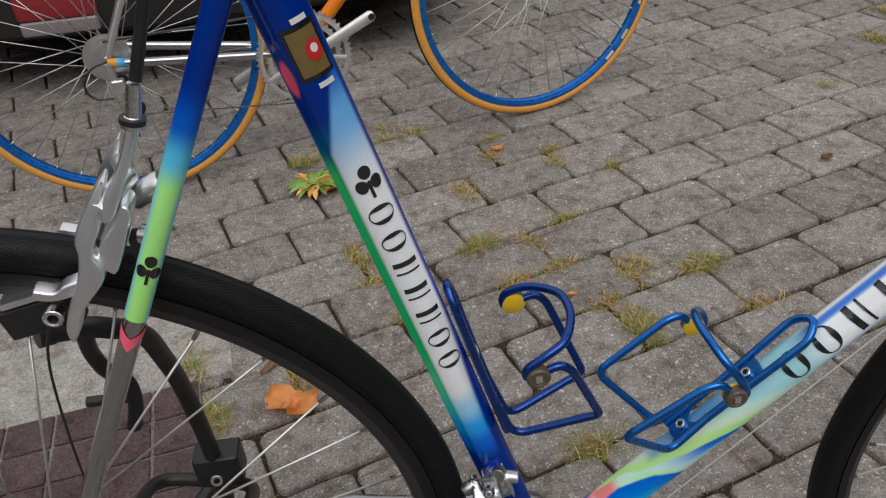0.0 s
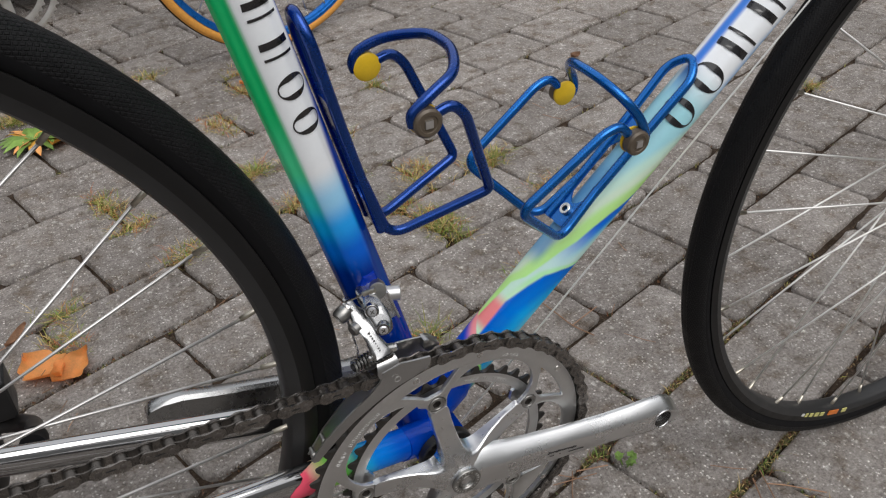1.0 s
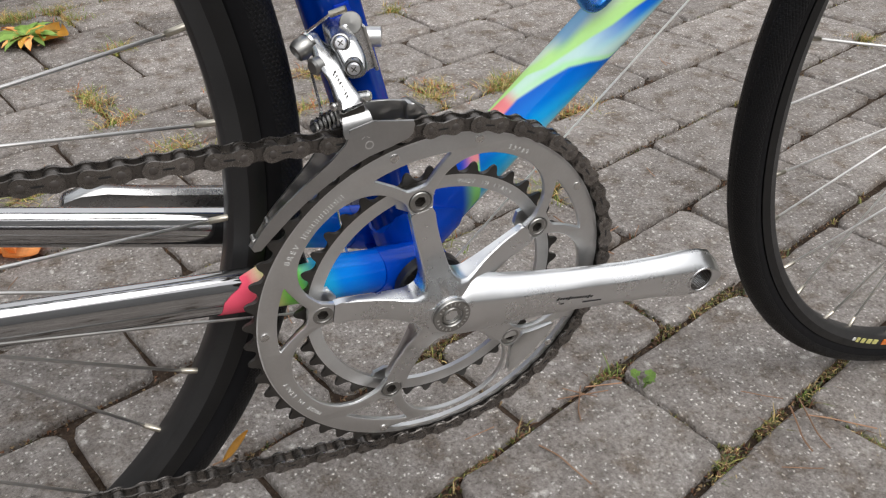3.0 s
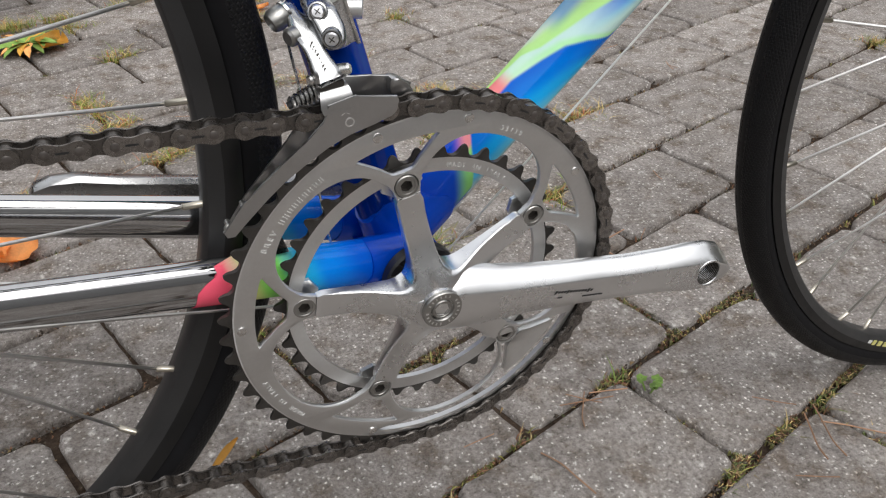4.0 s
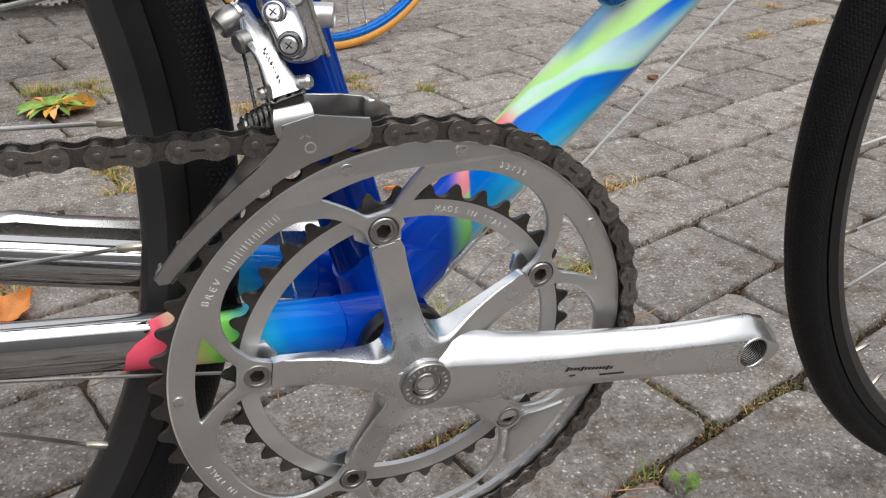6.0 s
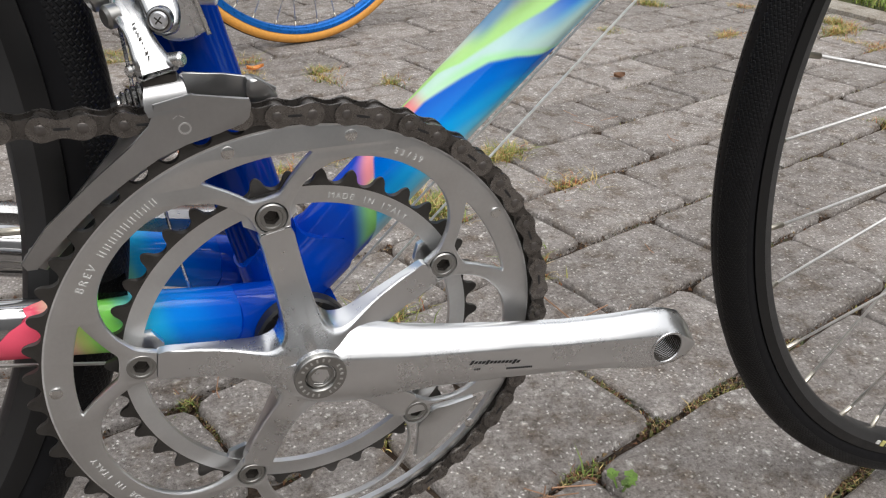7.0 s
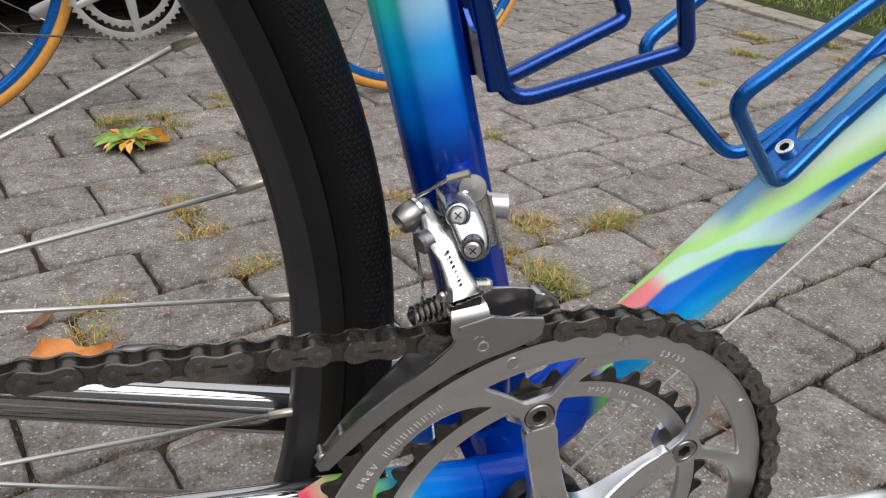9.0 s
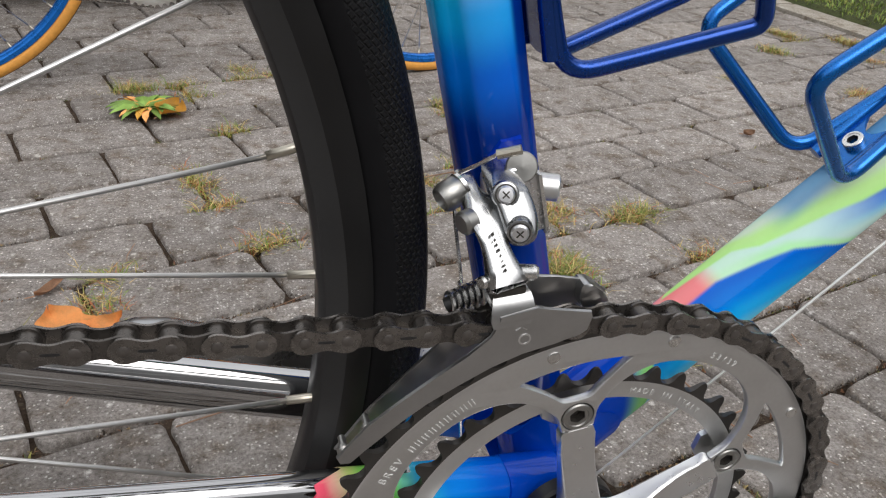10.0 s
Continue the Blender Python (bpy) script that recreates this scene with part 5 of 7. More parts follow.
# cage: an outer plate with its folded lip, an inner plate and their bridge
outer_pl = [(-0.0490, 0.3845), (-0.0362, 0.3872), (-0.0335, 0.3858), (-0.0175, 0.3838), (-0.0168, 0.3815), (-0.0178, 0.3768), (-0.0200, 0.3748), (-0.0284, 0.3722), (-0.0397, 0.3693), (-0.0497, 0.3650), (-0.0602, 0.3583), (-0.0700, 0.3512), (-0.0781, 0.3440), (-0.0875, 0.3348), (-0.0945, 0.3275), (-0.0978, 0.3276), (-0.0992, 0.3306), (-0.0890, 0.3432), (-0.0790, 0.3522), (-0.0683, 0.3616), (-0.0583, 0.3698), (-0.0510, 0.3766), (-0.0492, 0.3802)]


def tail_in(bm):
    """The cage narrows towards its tail."""
    for v in bm.verts:
        v.co.y += 0.0032 * step(-0.045, -0.095, v.co.x)
    return bm


outer_cage = part("outer_cage_plate", tail_in(slab_of(outer_pl, -0.0524, -0.0537, None, 0.0004)), CAGE_STEEL, fd, "brushed outer cage plate")
part("stamped_mark", lathe([(0.0016, 0), (0.0022, 0), (0.0022, 0.0002), (0.0016, 0.0002)], (-0.0397, -0.0536, 0.3752), (0, -1, 0), 20, None, True), SATIN, outer_cage)
for x in (-0.0425, -0.0402):
    part("stamped_bar", box((-0.0009, -0.0001, -0.0001), (0.0009, 0.0001, 0.0001), 0, None, 2, Matrix.Translation((x, -0.0538, 0.3795)) @ Matrix.Rotation(radians(-35 if x < -0.041 else 30), 4, "Y")), SATIN, outer_cage, "", False)
lip = bmesh.new()
rows = [[lip.verts.new((x, y, z + 0.11 * (x + 0.0515))) for x in (-0.0508 + k, -0.0445, -0.0384 - k)] for y, z, k in ((-0.0440, 0.3908, 0.001), (-0.0475, 0.3904, 0.0006), (-0.0497, 0.3896, 0.0), (-0.0515, 0.3880, -0.0005), (-0.0527, 0.3856, -0.0010), (-0.0535, 0.3828, -0.0010), (-0.0538, 0.3800, 0.0), (-0.0527, 0.3800, 0.0), (-0.0520, 0.3828, -0.0010), (-0.0507, 0.3854, 0.0), (-0.0485, 0.3880, 0.0006), (-0.0440, 0.3890, 0.001))]
for A, B in zip(rows, rows[1:] + rows[:1]):
    for k in (0, 1):
        lip.faces.new((A[k], A[k + 1], B[k + 1], B[k]))
for k in (0, 2):
    lip.faces.new([r[k] for r in rows])
part("cage_lip", lip, CAGE_STEEL, fd, "folded polished lip of the cage", True, 40)
part("lip_block", box((-0.0512, -0.0500, 0.3880), (-0.0398, -0.0430, 0.3932), 0.001), DARK_STEEL, fd)
inner_pl = [(-0.0500, 0.3830), (-0.0370, 0.3898), (-0.0240, 0.3882), (-0.0125, 0.3862), (-0.0050, 0.3815), (-0.0065, 0.3745), (-0.0150, 0.3715), (-0.0340, 0.3660), (-0.0560, 0.3540), (-0.0760, 0.3370), (-0.0930, 0.3200), (-0.0980, 0.3230), (-0.0860, 0.3400), (-0.0640, 0.3640)]
part("inner_cage_plate", slab_of(inner_pl, -0.0372, -0.0386, None, 0.0004), CAGE_STEEL, fd, "polished inner cage plate")
part("cage_bridge", slab_of([(-0.0505, 0.3850), (-0.0500, 0.3882), (-0.0375, 0.3890), (-0.0365, 0.3862)], -0.0370, -0.0500, None, 0.0010), POLISH, fd)
part("cage_nose", slab_of(rounded([(-0.0160, 0.3868), (-0.0105, 0.3848), (-0.0052, 0.3796), (-0.0072, 0.3748), (-0.0125, 0.3752), (-0.0165, 0.3800)], 3), -0.0350, -0.0425, None, 0.0016), CAGE_STEEL, fd)
for x, z in ((-0.0890, 0.3377), (-0.0968, 0.3294)):
    part("cage_tail_bolt", lathe([(0.0014, 0), (0.0014, 0.0055), (0.0026, 0.0055), (0.0026, 0.0068), (0.0018, 0.0078), (0.0002, 0.0080)], (x + 0.0010, -0.0400, z + 0.0004), (0, -1, 0), 18), BOLT, fd)
part("return_spring", sweep([(-0.0600 + 0.0110 * k / 72, -0.0340 - 0.0030 * k / 72 + 0.0042 * math.cos(k * math.tau / 12), 0.3772 + 0.0068 * k / 72 + 0.0042 * math.sin(k * math.tau / 12)) for k in range(73)], 0.00075, 6), STEEL, fd, "coiled return spring")
part("spring_core", sweep([(-0.0605, -0.0340, 0.3770), (-0.0470, -0.0372, 0.3862)], 0.0028, 12), BLACK, fd)
cable = part("shift_cable", sweep(glide([(-0.018, -0.002, 0.243), (-0.040, -0.020, 0.275), (-0.0535, -0.0265, 0.372), (-0.0538, -0.0263, 0.3823), (-0.0549, -0.0170, 0.4004), (-0.0572, -0.0200, 0.4130), (-0.0570, -0.0215, 0.4190), (-0.0530, -0.0290, 0.4260), (-0.0490, -0.0335, 0.4312)], 6), 0.00065, 6), STEEL, fd, "thin steel shift cable")
part("cable_crimp", sweep([(-0.0490, -0.0335, 0.4312), (-0.0425, -0.0365, 0.4340)], 0.0016, 10), NIPPLE, cable)
# bare cables below the down tube
for y in (-0.009, 0.009):
    part("gear_cable", sweep(glide([(-0.002, y, 0.2435), (0.012, y, 0.2445), (0.03, y * 1.1, 0.2610), (0.098, -0.010 if y < 0 else 0.010, 0.3300), (0.400, y, 0.6330)], 8), 0.0007, 6), CABLE, bike, "bare steel gear cable")

part("gear_cable", sweep(glide([(0.010, -0.010, 0.2440), (-0.020, -0.024, 0.2480), (-0.050, -0.034, 0.2640), (-0.110, -0.044, 0.2848), (-0.172, -0.048, 0.3005), (-0.372, -0.060, 0.3480)], 8), 0.0008, 6), BOLT, bike, "bare steel gear cable")

# ---- rear brake ----
brake = part("rear_brake", lathe([(0.0065, 0), (0.0075, 0.002), (0.0075, 0.020), (0.0055, 0.023)], (-0.228, 0, 0.694), (-0.9, 0, -0.38), 24), SATIN, bike, "silver side-pull rear brake caliper")
BOW = [(0.61, -0.0080), (0.65, -0.0030), (0.68, 0.0040), (0.72, 0.0130), (0.76, 0.0200)]
limb = rounded([(-0.2518, 0.7148), (-0.2611, 0.7039), (-0.2700, 0.6912), (-0.2740, 0.6830), (-0.2739, 0.6762), (-0.2760, 0.6682), (-0.2795, 0.6594), (-0.2865, 0.6479), (-0.2929, 0.6325), (-0.2912, 0.6243), (-0.2856, 0.6310), (-0.2799, 0.6433), (-0.2662, 0.6569), (-0.2627, 0.6641), (-0.2648, 0.6710), (-0.2663, 0.6756), (-0.2626, 0.6824), (-0.2587, 0.6891), (-0.2566, 0.6974), (-0.2518, 0.7079), (-0.2493, 0.7137)], 3)
for sgn in (-1, 1):
    caliper = part("caliper_arm", slope([(z, -sgn * y) for z, y in BOW], pillow(limb, sgn * 0.0290, sgn * 0.0375, 0.0016, 0.0028)), BRAKE_SILVER, brake, "polished curved caliper arm")
    part("caliper_foot", pillow(rounded([(-0.3046, 0.6564), (-0.2950, 0.6531), (-0.2886, 0.6565), (-0.2786, 0.6586), (-0.2790, 0.6529), (-0.2862, 0.6488), (-0.2966, 0.6475), (-0.3065, 0.6505)], 3), sgn * 0.0260, sgn * 0.0345, 0.0016, 0.0018), BRAKE_SILVER, caliper)
    part("arm_root", sweep(glide([(-0.246, sgn * 0.0, 0.700), (-0.252, sgn * 0.018, 0.700), (-0.258, sgn * 0.030, 0.697)], 5), 0.0060, 14), BRAKE_SILVER, brake)
    holder = part("pad_holder", box((-0.024, -0.0050, -0.0105), (0.022, 0.0050, 0.0105), 0.002, None, 3, Matrix.Translation((-0.313, sgn * 0.0175, 0.628)) @ Matrix.Rotation(radians(-10), 4, "Y")), BLACK, brake, "black brake pad in its holder")
    part("pad_wing", box((-0.020, -0.0030, -0.0022), (0.016, 0.0110, 0.0022), 0.0012, None, 2, Matrix.Translation((-0.313, sgn * 0.0215, 0.6435)) @ Matrix.Rotation(radians(-10), 4, "Y")), BRAKE_SILVER, holder, "polished pad guide")
    bolt("pad_bolt", (-0.302, sgn * 0.022, 0.6345), (0, sgn, 0), 0.0060, 0.0125, STEEL, brake, "", 0.5, 20)
part("cable_arm", slope(BOW, pillow(rounded([(-0.2298, 0.7421), (-0.2252, 0.7388), (-0.2303, 0.7273), (-0.2352, 0.7188), (-0.2424, 0.7063), (-0.2490, 0.6946), (-0.2539, 0.6919), (-0.2566, 0.6946), (-0.2535, 0.7026), (-0.2459, 0.7138), (-0.2381, 0.7259)], 3), -0.0310, -0.0390, 0.0018, 0.0030)), BRAKE_SILVER, brake, "polished upper arm that takes the cable")
part("arm_block", slope(BOW, pillow(rounded([(-0.2460, 0.6981), (-0.2414, 0.6937), (-0.2463, 0.6813), (-0.2566, 0.6616), (-0.2621, 0.6618), (-0.2662, 0.6681), (-0.2624, 0.6782), (-0.2562, 0.6846), (-0.2516, 0.6897)], 3), -0.0180, -0.0340, 0.0016, 0.0024)), BRAKE_SILVER, brake)
bolt("arm_bolt", (-0.2400, -0.0260, 0.6770), (0.9, -0.4, 0), 0.0060, 0.009, STEEL, brake, "", 0.5, 20)
part("spring_plate", box((-0.004, -0.006, -0.010), (0.004, 0.006, 0.010), 0.001, None, 2, Matrix.Translation((-0.2445, -0.022, 0.666))), BLACK, brake)
part("barrel_adjuster", lathe([(0.0046, 0), (0.0062, 0.001), (0.0062, 0.005), (0.0040, 0.007), (0.0038, 0.020), (0.0034, 0.024)], (-0.2245, -0.034, 0.744), (0.30, 0.05, 1), 24), STEEL, brake, "cable adjuster with a dark collar")
part("adjuster_collar", lathe([(0.0050, 0), (0.0066, 0.0006), (0.0066, 0.0034), (0.0050, 0.0040)], (-0.2240, -0.0339, 0.7465), (0.30, 0.05, 1), 24), BLACK, brake)
part("cable_housing", sweep(glide([(-0.2165, -0.0327, 0.768), (-0.2080, -0.030, 0.790), (-0.190, -0.024, 0.835), (-0.160, -0.016, 0.890), (-0.10, -0.014, 0.895)], 8), 0.0032, 10), BLACK, brake, "black cable housing")
part("straddle_wire", sweep(glide([(-0.306, -0.032, 0.632), (-0.316, -0.034, 0.600), (-0.324, -0.034, 0.545), (-0.330, -0.032, 0.49)], 6), 0.0009, 6), BLACK, brake)

brake.matrix_basis = Matrix.Translation((0.0150, 0, 0.0010))

# ---- printed marks on the front rim and tyre ----
for a, ln, mat, rr, hh in ((-117, 0.7, WHITE_PRINT, 0.3050, 0.0016), (-115.8, 0.8, YELLOW_PRINT, 0.3050, 0.0024), (-114.2, 1.0, YELLOW_PRINT, 0.3050, 0.0024), (-112.4, 1.2, YELLOW_PRINT, 0.3050, 0.0024), (-110.6, 1.2, YELLOW_PRINT, 0.3050, 0.0024), (-107.0, 3.0, ORANGE_PRINT, 0.3050, 0.0030), (-103.5, 1.4, YELLOW_PRINT, 0.3050, 0.0026)):
    outl = [polar(rr - hh, radians(a - ln / 2)), polar(rr - hh, radians(a + ln / 2)), polar(rr + hh, radians(a + ln / 2)), polar(rr + hh, radians(a - ln / 2))]
    part("rim_print", slab_of([(x + FRONT.x, z - 0.268 + FRONT.z) for x, z in outl], FRONT.y - 0.0100, FRONT.y - 0.0107), mat, front_wheel, "", False)

# ---- engraved writing on the chainrings ----
def engraved(text, r, y, mid, size, parent, mat, ring_sign=1):
    span = 0.78 * size / r
    for i, ch in enumerate(text):
        if ch == " ":
            continue
        a = mid - (i - (len(text) - 1) / 2) * span
        if ch == "_":
            for lo, hi in ((-0.30, -0.20), (0.12, 0.22)):
                part("engraved_bar", slab_of([polar(r, a + lo * span), polar(r, a + hi * span), polar(r + size * 0.66, a + hi * span), polar(r + size * 0.66, a + lo * span)], y, y - 0.0002), mat, parent, "", False)
            continue
        cu = bpy.data.curves.new("letter", "FONT")
        cu.body, cu.size, cu.align_x, cu.extrude = ch, size, "CENTER", 0.0001
        tmp = bpy.data.objects.new("letter", cu)
        me = bpy.data.meshes.new_from_object(tmp)
        bpy.data.objects.remove(tmp)
        x, z = polar(r, a)
        me.transform(Matrix.Translation((x, y, z)) @ Matrix.Rotation(-(a - math.pi / 2), 4, "Y") @ Matrix.Rotation(radians(90), 4, "X"))
        link_mesh("engraved_letter", me, mat, parent, "", False)


ETCH = material("pale_etching", (0.60, 0.595, 0.58), 0.6, 0.2, 0.05, 90, 900, 0.0)
engraved("MADE IN ITALY", 0.0688, SMALL_Y - 0.00145, radians(65), 0.0036, small, ETCH)
engraved("MADE IN ITALY", 0.0955, RING_Y - 0.00185, radians(210), 0.0036, big, ETCH)
engraved("53/39", 0.0945, RING_Y - 0.00185, radians(63.5), 0.0036, big, ETCH)
engraved("BREV _________", 0.0943, RING_Y - 0.00185, radians(137), 0.0042, big, ETCH)
for a in (105.3, 78.6, 33.3, -38.7, -110.7, 177.3):
    x, z = polar(0.0985, radians(a))
    part("ring_pin", lathe([(0.0024, 0), (0.0024, 0.0006), (0.0018, 0.0009)], (x, RING_Y - 0.0017, z), (0, -1, 0), 16), STEEL, big)

# ---- rest of the bicycle, above and ahead ----
tube("seat_post", SEAT_TOP - SEAT_D * 0.02, SEAT_TOP + SEAT_D * 0.13, 0.0136, None, bike, 3, 20, SEAT_N, 0, ALLOY)
part("saddle", sweep(glide([(-0.30, 0, 0.985), (-0.24, 0, 0.992), (-0.15, 0, 0.985), (-0.03, 0, 0.982), (0.0, 0, 0.975)], 5), [0.045, 0.060, 0.068, 0.068, 0.066, 0.062, 0.058, 0.052, 0.046, 0.040, 0.034, 0.030, 0.026, 0.024, 0.022, 0.020, 0.019, 0.018, 0.017, 0.016, 0.010], 16, False, None, (1, 0.35)), BLACK, bike)
for sgn in (-1, 1):
    part("fork_blade", sweep(glide([(0.475, sgn * 0.030, 0.690), (0.500, sgn * 0.045, 0.60), (0.535, sgn * 0.050, 0.45), (0.555, sgn * 0.051, 0.38), (0.572, sgn * 0.052, 0.334)], 6), 0.009, 14), CHROME, bike)
part("fork_crown", sweep([(0.468, -0.036, 0.695), (0.468, 0.036, 0.695)], 0.014, 14), CHROME, bike)

# ---- repair stand on the far side of the rear wheel ----
stand = part("bicycle_stand", sweep(bent([(-0.430, 0.290, 0.0), (-0.340, 0.180, 0.115), (-0.297, 0.134, 0.230), (-0.292, 0.122, 0.330), (-0.289, 0.098, 0.440), (-0.284, 0.050, 0.532), (-0.306, 0.018, 0.566), (-0.328, 0.006, 0.574)], 0.040, 7), 0.0078, 18), STAND, None)
tagged(stand, "black tubular bicycle stand hooked under the rear stays", "bicycle stand")
part("end_cap", sweep([(-0.326, 0.008, 0.5735), (-0.334, 0.002, 0.5760)], 0.0094, 18), BLACK, stand)
part("seatstay_hook", sweep(bent([(-0.312, 0.020, 0.566), (-0.3262, 0.046, 0.522), (-0.3255, 0.055, 0.495), (-0.3130, 0.060, 0.477), (-0.3145, 0.060, 0.452), (-0.3234, 0.060, 0.428)], 0.014, 6), 0.0062, 14), BLACK, stand, "black hook that holds the seatstay")
part("hook_pin", sweep([(-0.3514, 0.060, 0.4612), (-0.316, 0.060, 0.4604)], 0.0046, 12), STAND, stand)
cradle = part("chainstay_cradle", sweep(bent([(-0.362, 0.050, 0.322), (-0.361, 0.142, 0.278), (-0.262, 0.126, 0.268), (-0.254, 0.050, 0.312)], 0.03, 7), 0.0068, 16), STAND, stand, "bent tube cradle below the chainstay")
for x, z in ((-0.362, 0.316), (-0.254, 0.306)):
    part("rubber_tip", sweep([(x, 0.062, z), (x, 0.044, z + 0.009)], 0.0088, 16), RUBBER, cradle)
bolt("cradle_bolt", (-0.294, 0.116, 0.292), (0.1, -1, 0.3), 0.006, 0.004, STEEL, cradle)
part("clamp_block", box((-0.019, -0.013, -0.02), (0.026, 0.016, 0.016), 0.004, None, 3, Matrix.Translation((-0.294, 0.128, 0.303))), BLACK, stand)
part("foot", sweep(bent([(-0.40, 0.36, 0.012), (-0.43, 0.29, 0.012), (-0.56, 0.27, 0.012)], 0.03, 5), 0.0105, 14), STAND, stand)

# ---- second bicycle behind, tan tyres and blue rims ----
bike2 = thing("parked_bicycle", "orange racing bicycle with tan tyres, blue rims and chromed stays", "bicycle")
B2 = Vector((0, 0, 0.268))
w_rear = spoked_wheel("rear_wheel", Vector((-0.405, 0, 0.338)), 0.336, 0.0125, 0.299, 0.3145, 0.021, [TAN, RUBBER], BLUE_RIM, BLUE_RIM, DARK_SPOKE, bike2, "rear wheel with a tan-walled tyre and blue rim", 36, 2.0, tread=(7, 10))
w_front = spoked_wheel("front_wheel", Vector((0.580, 0, 0.338)), 0.336, 0.0125, 0.299, 0.3145, 0.021, [TAN, RUBBER], BLUE_RIM, BLUE_RIM, DARK_SPOKE, bike2, "front wheel with a tan-walled tyre and blue rim", 36, 4.0, tread=(7, 10))
for a, ln, mat in ((-38, 5, YELLOW_PRINT), (-20, 6, YELLOW_PRINT), (-50, 5, WHITE_PRINT), (-8, 7, YELLOW_PRINT)):
    outl = [polar(0.303, radians(a - ln / 2)), polar(0.303, radians(a + ln / 2)), polar(0.311, radians(a + ln / 2)), polar(0.311, radians(a - ln / 2))]
    part("rim_print", slab_of([(x + 0.580, z - 0.268 + 0.338) for x, z in outl], -0.0107, -0.0114), mat, w_front, "", False)


def fade2(s, q, f):
    return blend([(0.0, (0.75, 0.07, 0.10)), (0.03, (0.80, 0.30, 0.02)), (0.05, (0.45, 0.62, 0.10)), (0.07, (0.80, 0.22, 0.015)), (0.6, (0.80, 0.16, 0.012))], s)


tube("seat_tube", B2, (-0.165, 0, 0.82), 0.0143, fade2, bike2, 40, 24)
tube("down_tube", B2, (0.44, 0, 0.71), 0.0155, fade2, bike2, 40, 24)
tube("top_tube", (-0.160, 0, 0.80), (0.41, 0, 0.82), 0.0130, lambda s, q, f: Vector((0.80, 0.16, 0.012)), bike2, 6, 20)
tube("head_tube", (0.405, 0, 0.85), (0.447, 0, 0.69), 0.0170, lambda s, q, f: Vector((0.80, 0.16, 0.012)), bike2, 6, 20)
tube("bottom_bracket_shell", (0, 0.034, 0.268), (0, -0.034, 0.268), 0.0205, lambda s, q, f: Vector((0.85, 0.22, 0.05)), bike2, 4, 28, (1, 0, 0))
for sgn in (-1, 1):
    cs = tube("chainstay", (-0.01, sgn * 0.026, 0.272), (-0.385, sgn * 0.060, 0.332), (0.0112, 0.0085), None, bike2, 6, 20, None, 0, CHROME, "chromed chainstay")
    tube("painted_tip", (-0.372, sgn * 0.0588, 0.330), (-0.405, sgn * 0.062, 0.338), 0.0098, lambda s, q, f: blend([(0.0, (0.05, 0.30, 0.70)), (0.012, (0.08, 0.40, 0.70)), (0.02, (0.72, 0.36, 0.05)), (0.05, (0.72, 0.30, 0.04))], s), cs, 10, 16)
    tube("seatstay", (-0.158, sgn * 0.018, 0.80), (-0.400, sgn * 0.060, 0.350), 0.0075, None, bike2, 6, 18, None, 0, SATIN)
    part("fork_blade", sweep(glide([(0.458, sgn * 0.032, 0.69), (0.500, sgn * 0.046, 0.56), (0.540, sgn * 0.050, 0.44), (0.580, sgn * 0.052, 0.338)], 5), 0.0095, 14), CHROME, bike2)
cr2 = part("crankset", lathe([(0.0085, 0.0), (0.020, 0.0), (0.0165, 0.018), (0.0105, 0.0195)], (0, -0.0475, 0.268), (0, -1, 0), 32), ALLOY, bike2, "silver crankset without pedals")
part("chainring", ring_plate(52, 0.1080, 0.1022, 0.0915, -0.0470, -0.0490), [DULL_ALLOY, SATIN], cr2, "", True, 30)
part("inner_chainring", ring_plate(42, 0.0865, 0.0820, 0.0715, -0.0390, -0.0410), [DULL_ALLOY, SATIN], cr2, "", True, 30)
for i in range(5):
    a = radians(25 + 36) + i * math.tau / 5
    p, q = Vector((*polar(0.012, a), 0)), Vector((*polar(0.093, a), 0))
    part("spider_arm", sweep([(p.x, -0.056, p.y), (q.x, -0.0485, q.y)], [0.010, 0.0062], 12, False, None, (1, 0.5)), DULL_ALLOY, cr2)
for sgn, a in ((-1, radians(25)), (1, radians(205))):
    p, q = Vector((*polar(0.0, a), 0)), Vector((*polar(0.172, a), 0))
    part("crank_arm", sweep([(p.x, sgn * 0.060, p.y), (p.x + (q.x - p.x) * 0.3, sgn * 0.062, p.y + (q.y - p.y) * 0.3), (q.x, sgn * 0.070, q.y), (q.x + 0.008 * math.cos(a), sgn * 0.070, q.y + 0.008 * math.sin(a))], [0.016, 0.0125, 0.0135, 0.008], 16, False, None, (1, 0.55)), DULL_ALLOY, cr2)
    part("pedal_eye", lathe([(0.0075, 0), (0.0075, 0.0005)], (q.x, sgn * 0.0778, q.y), (0, sgn, 0), 20), BLACK, cr2)
rd = part("rear_derailleur", box((-0.012, -0.012, -0.016), (0.016, 0.012, 0.014), 0.005, None, 3, Matrix.Translation((-0.398, -0.070, 0.288))), SATIN, bike2, "silver and black rear derailleur")
part("hanger_arm", sweep([(-0.405, -0.064, 0.335), (-0.402, -0.068, 0.298)], 0.009, 14), SATIN, rd)
part("jockey_cage", sweep([(-0.392, -0.056, 0.290), (-0.375, -0.056, 0.225)], 0.010, 12, False, None, (0.8, 0.35)), BLACK, rd)
for c in ((-0.390, -0.050, 0.285), (-0.375, -0.050, 0.225)):
    part("jockey_wheel", lathe([(0.003, -0.002), (0.017, -0.0015), (0.017, 0.0015), (0.003, 0.002)], c, (0, 1, 0), 24), BLACK, rd)
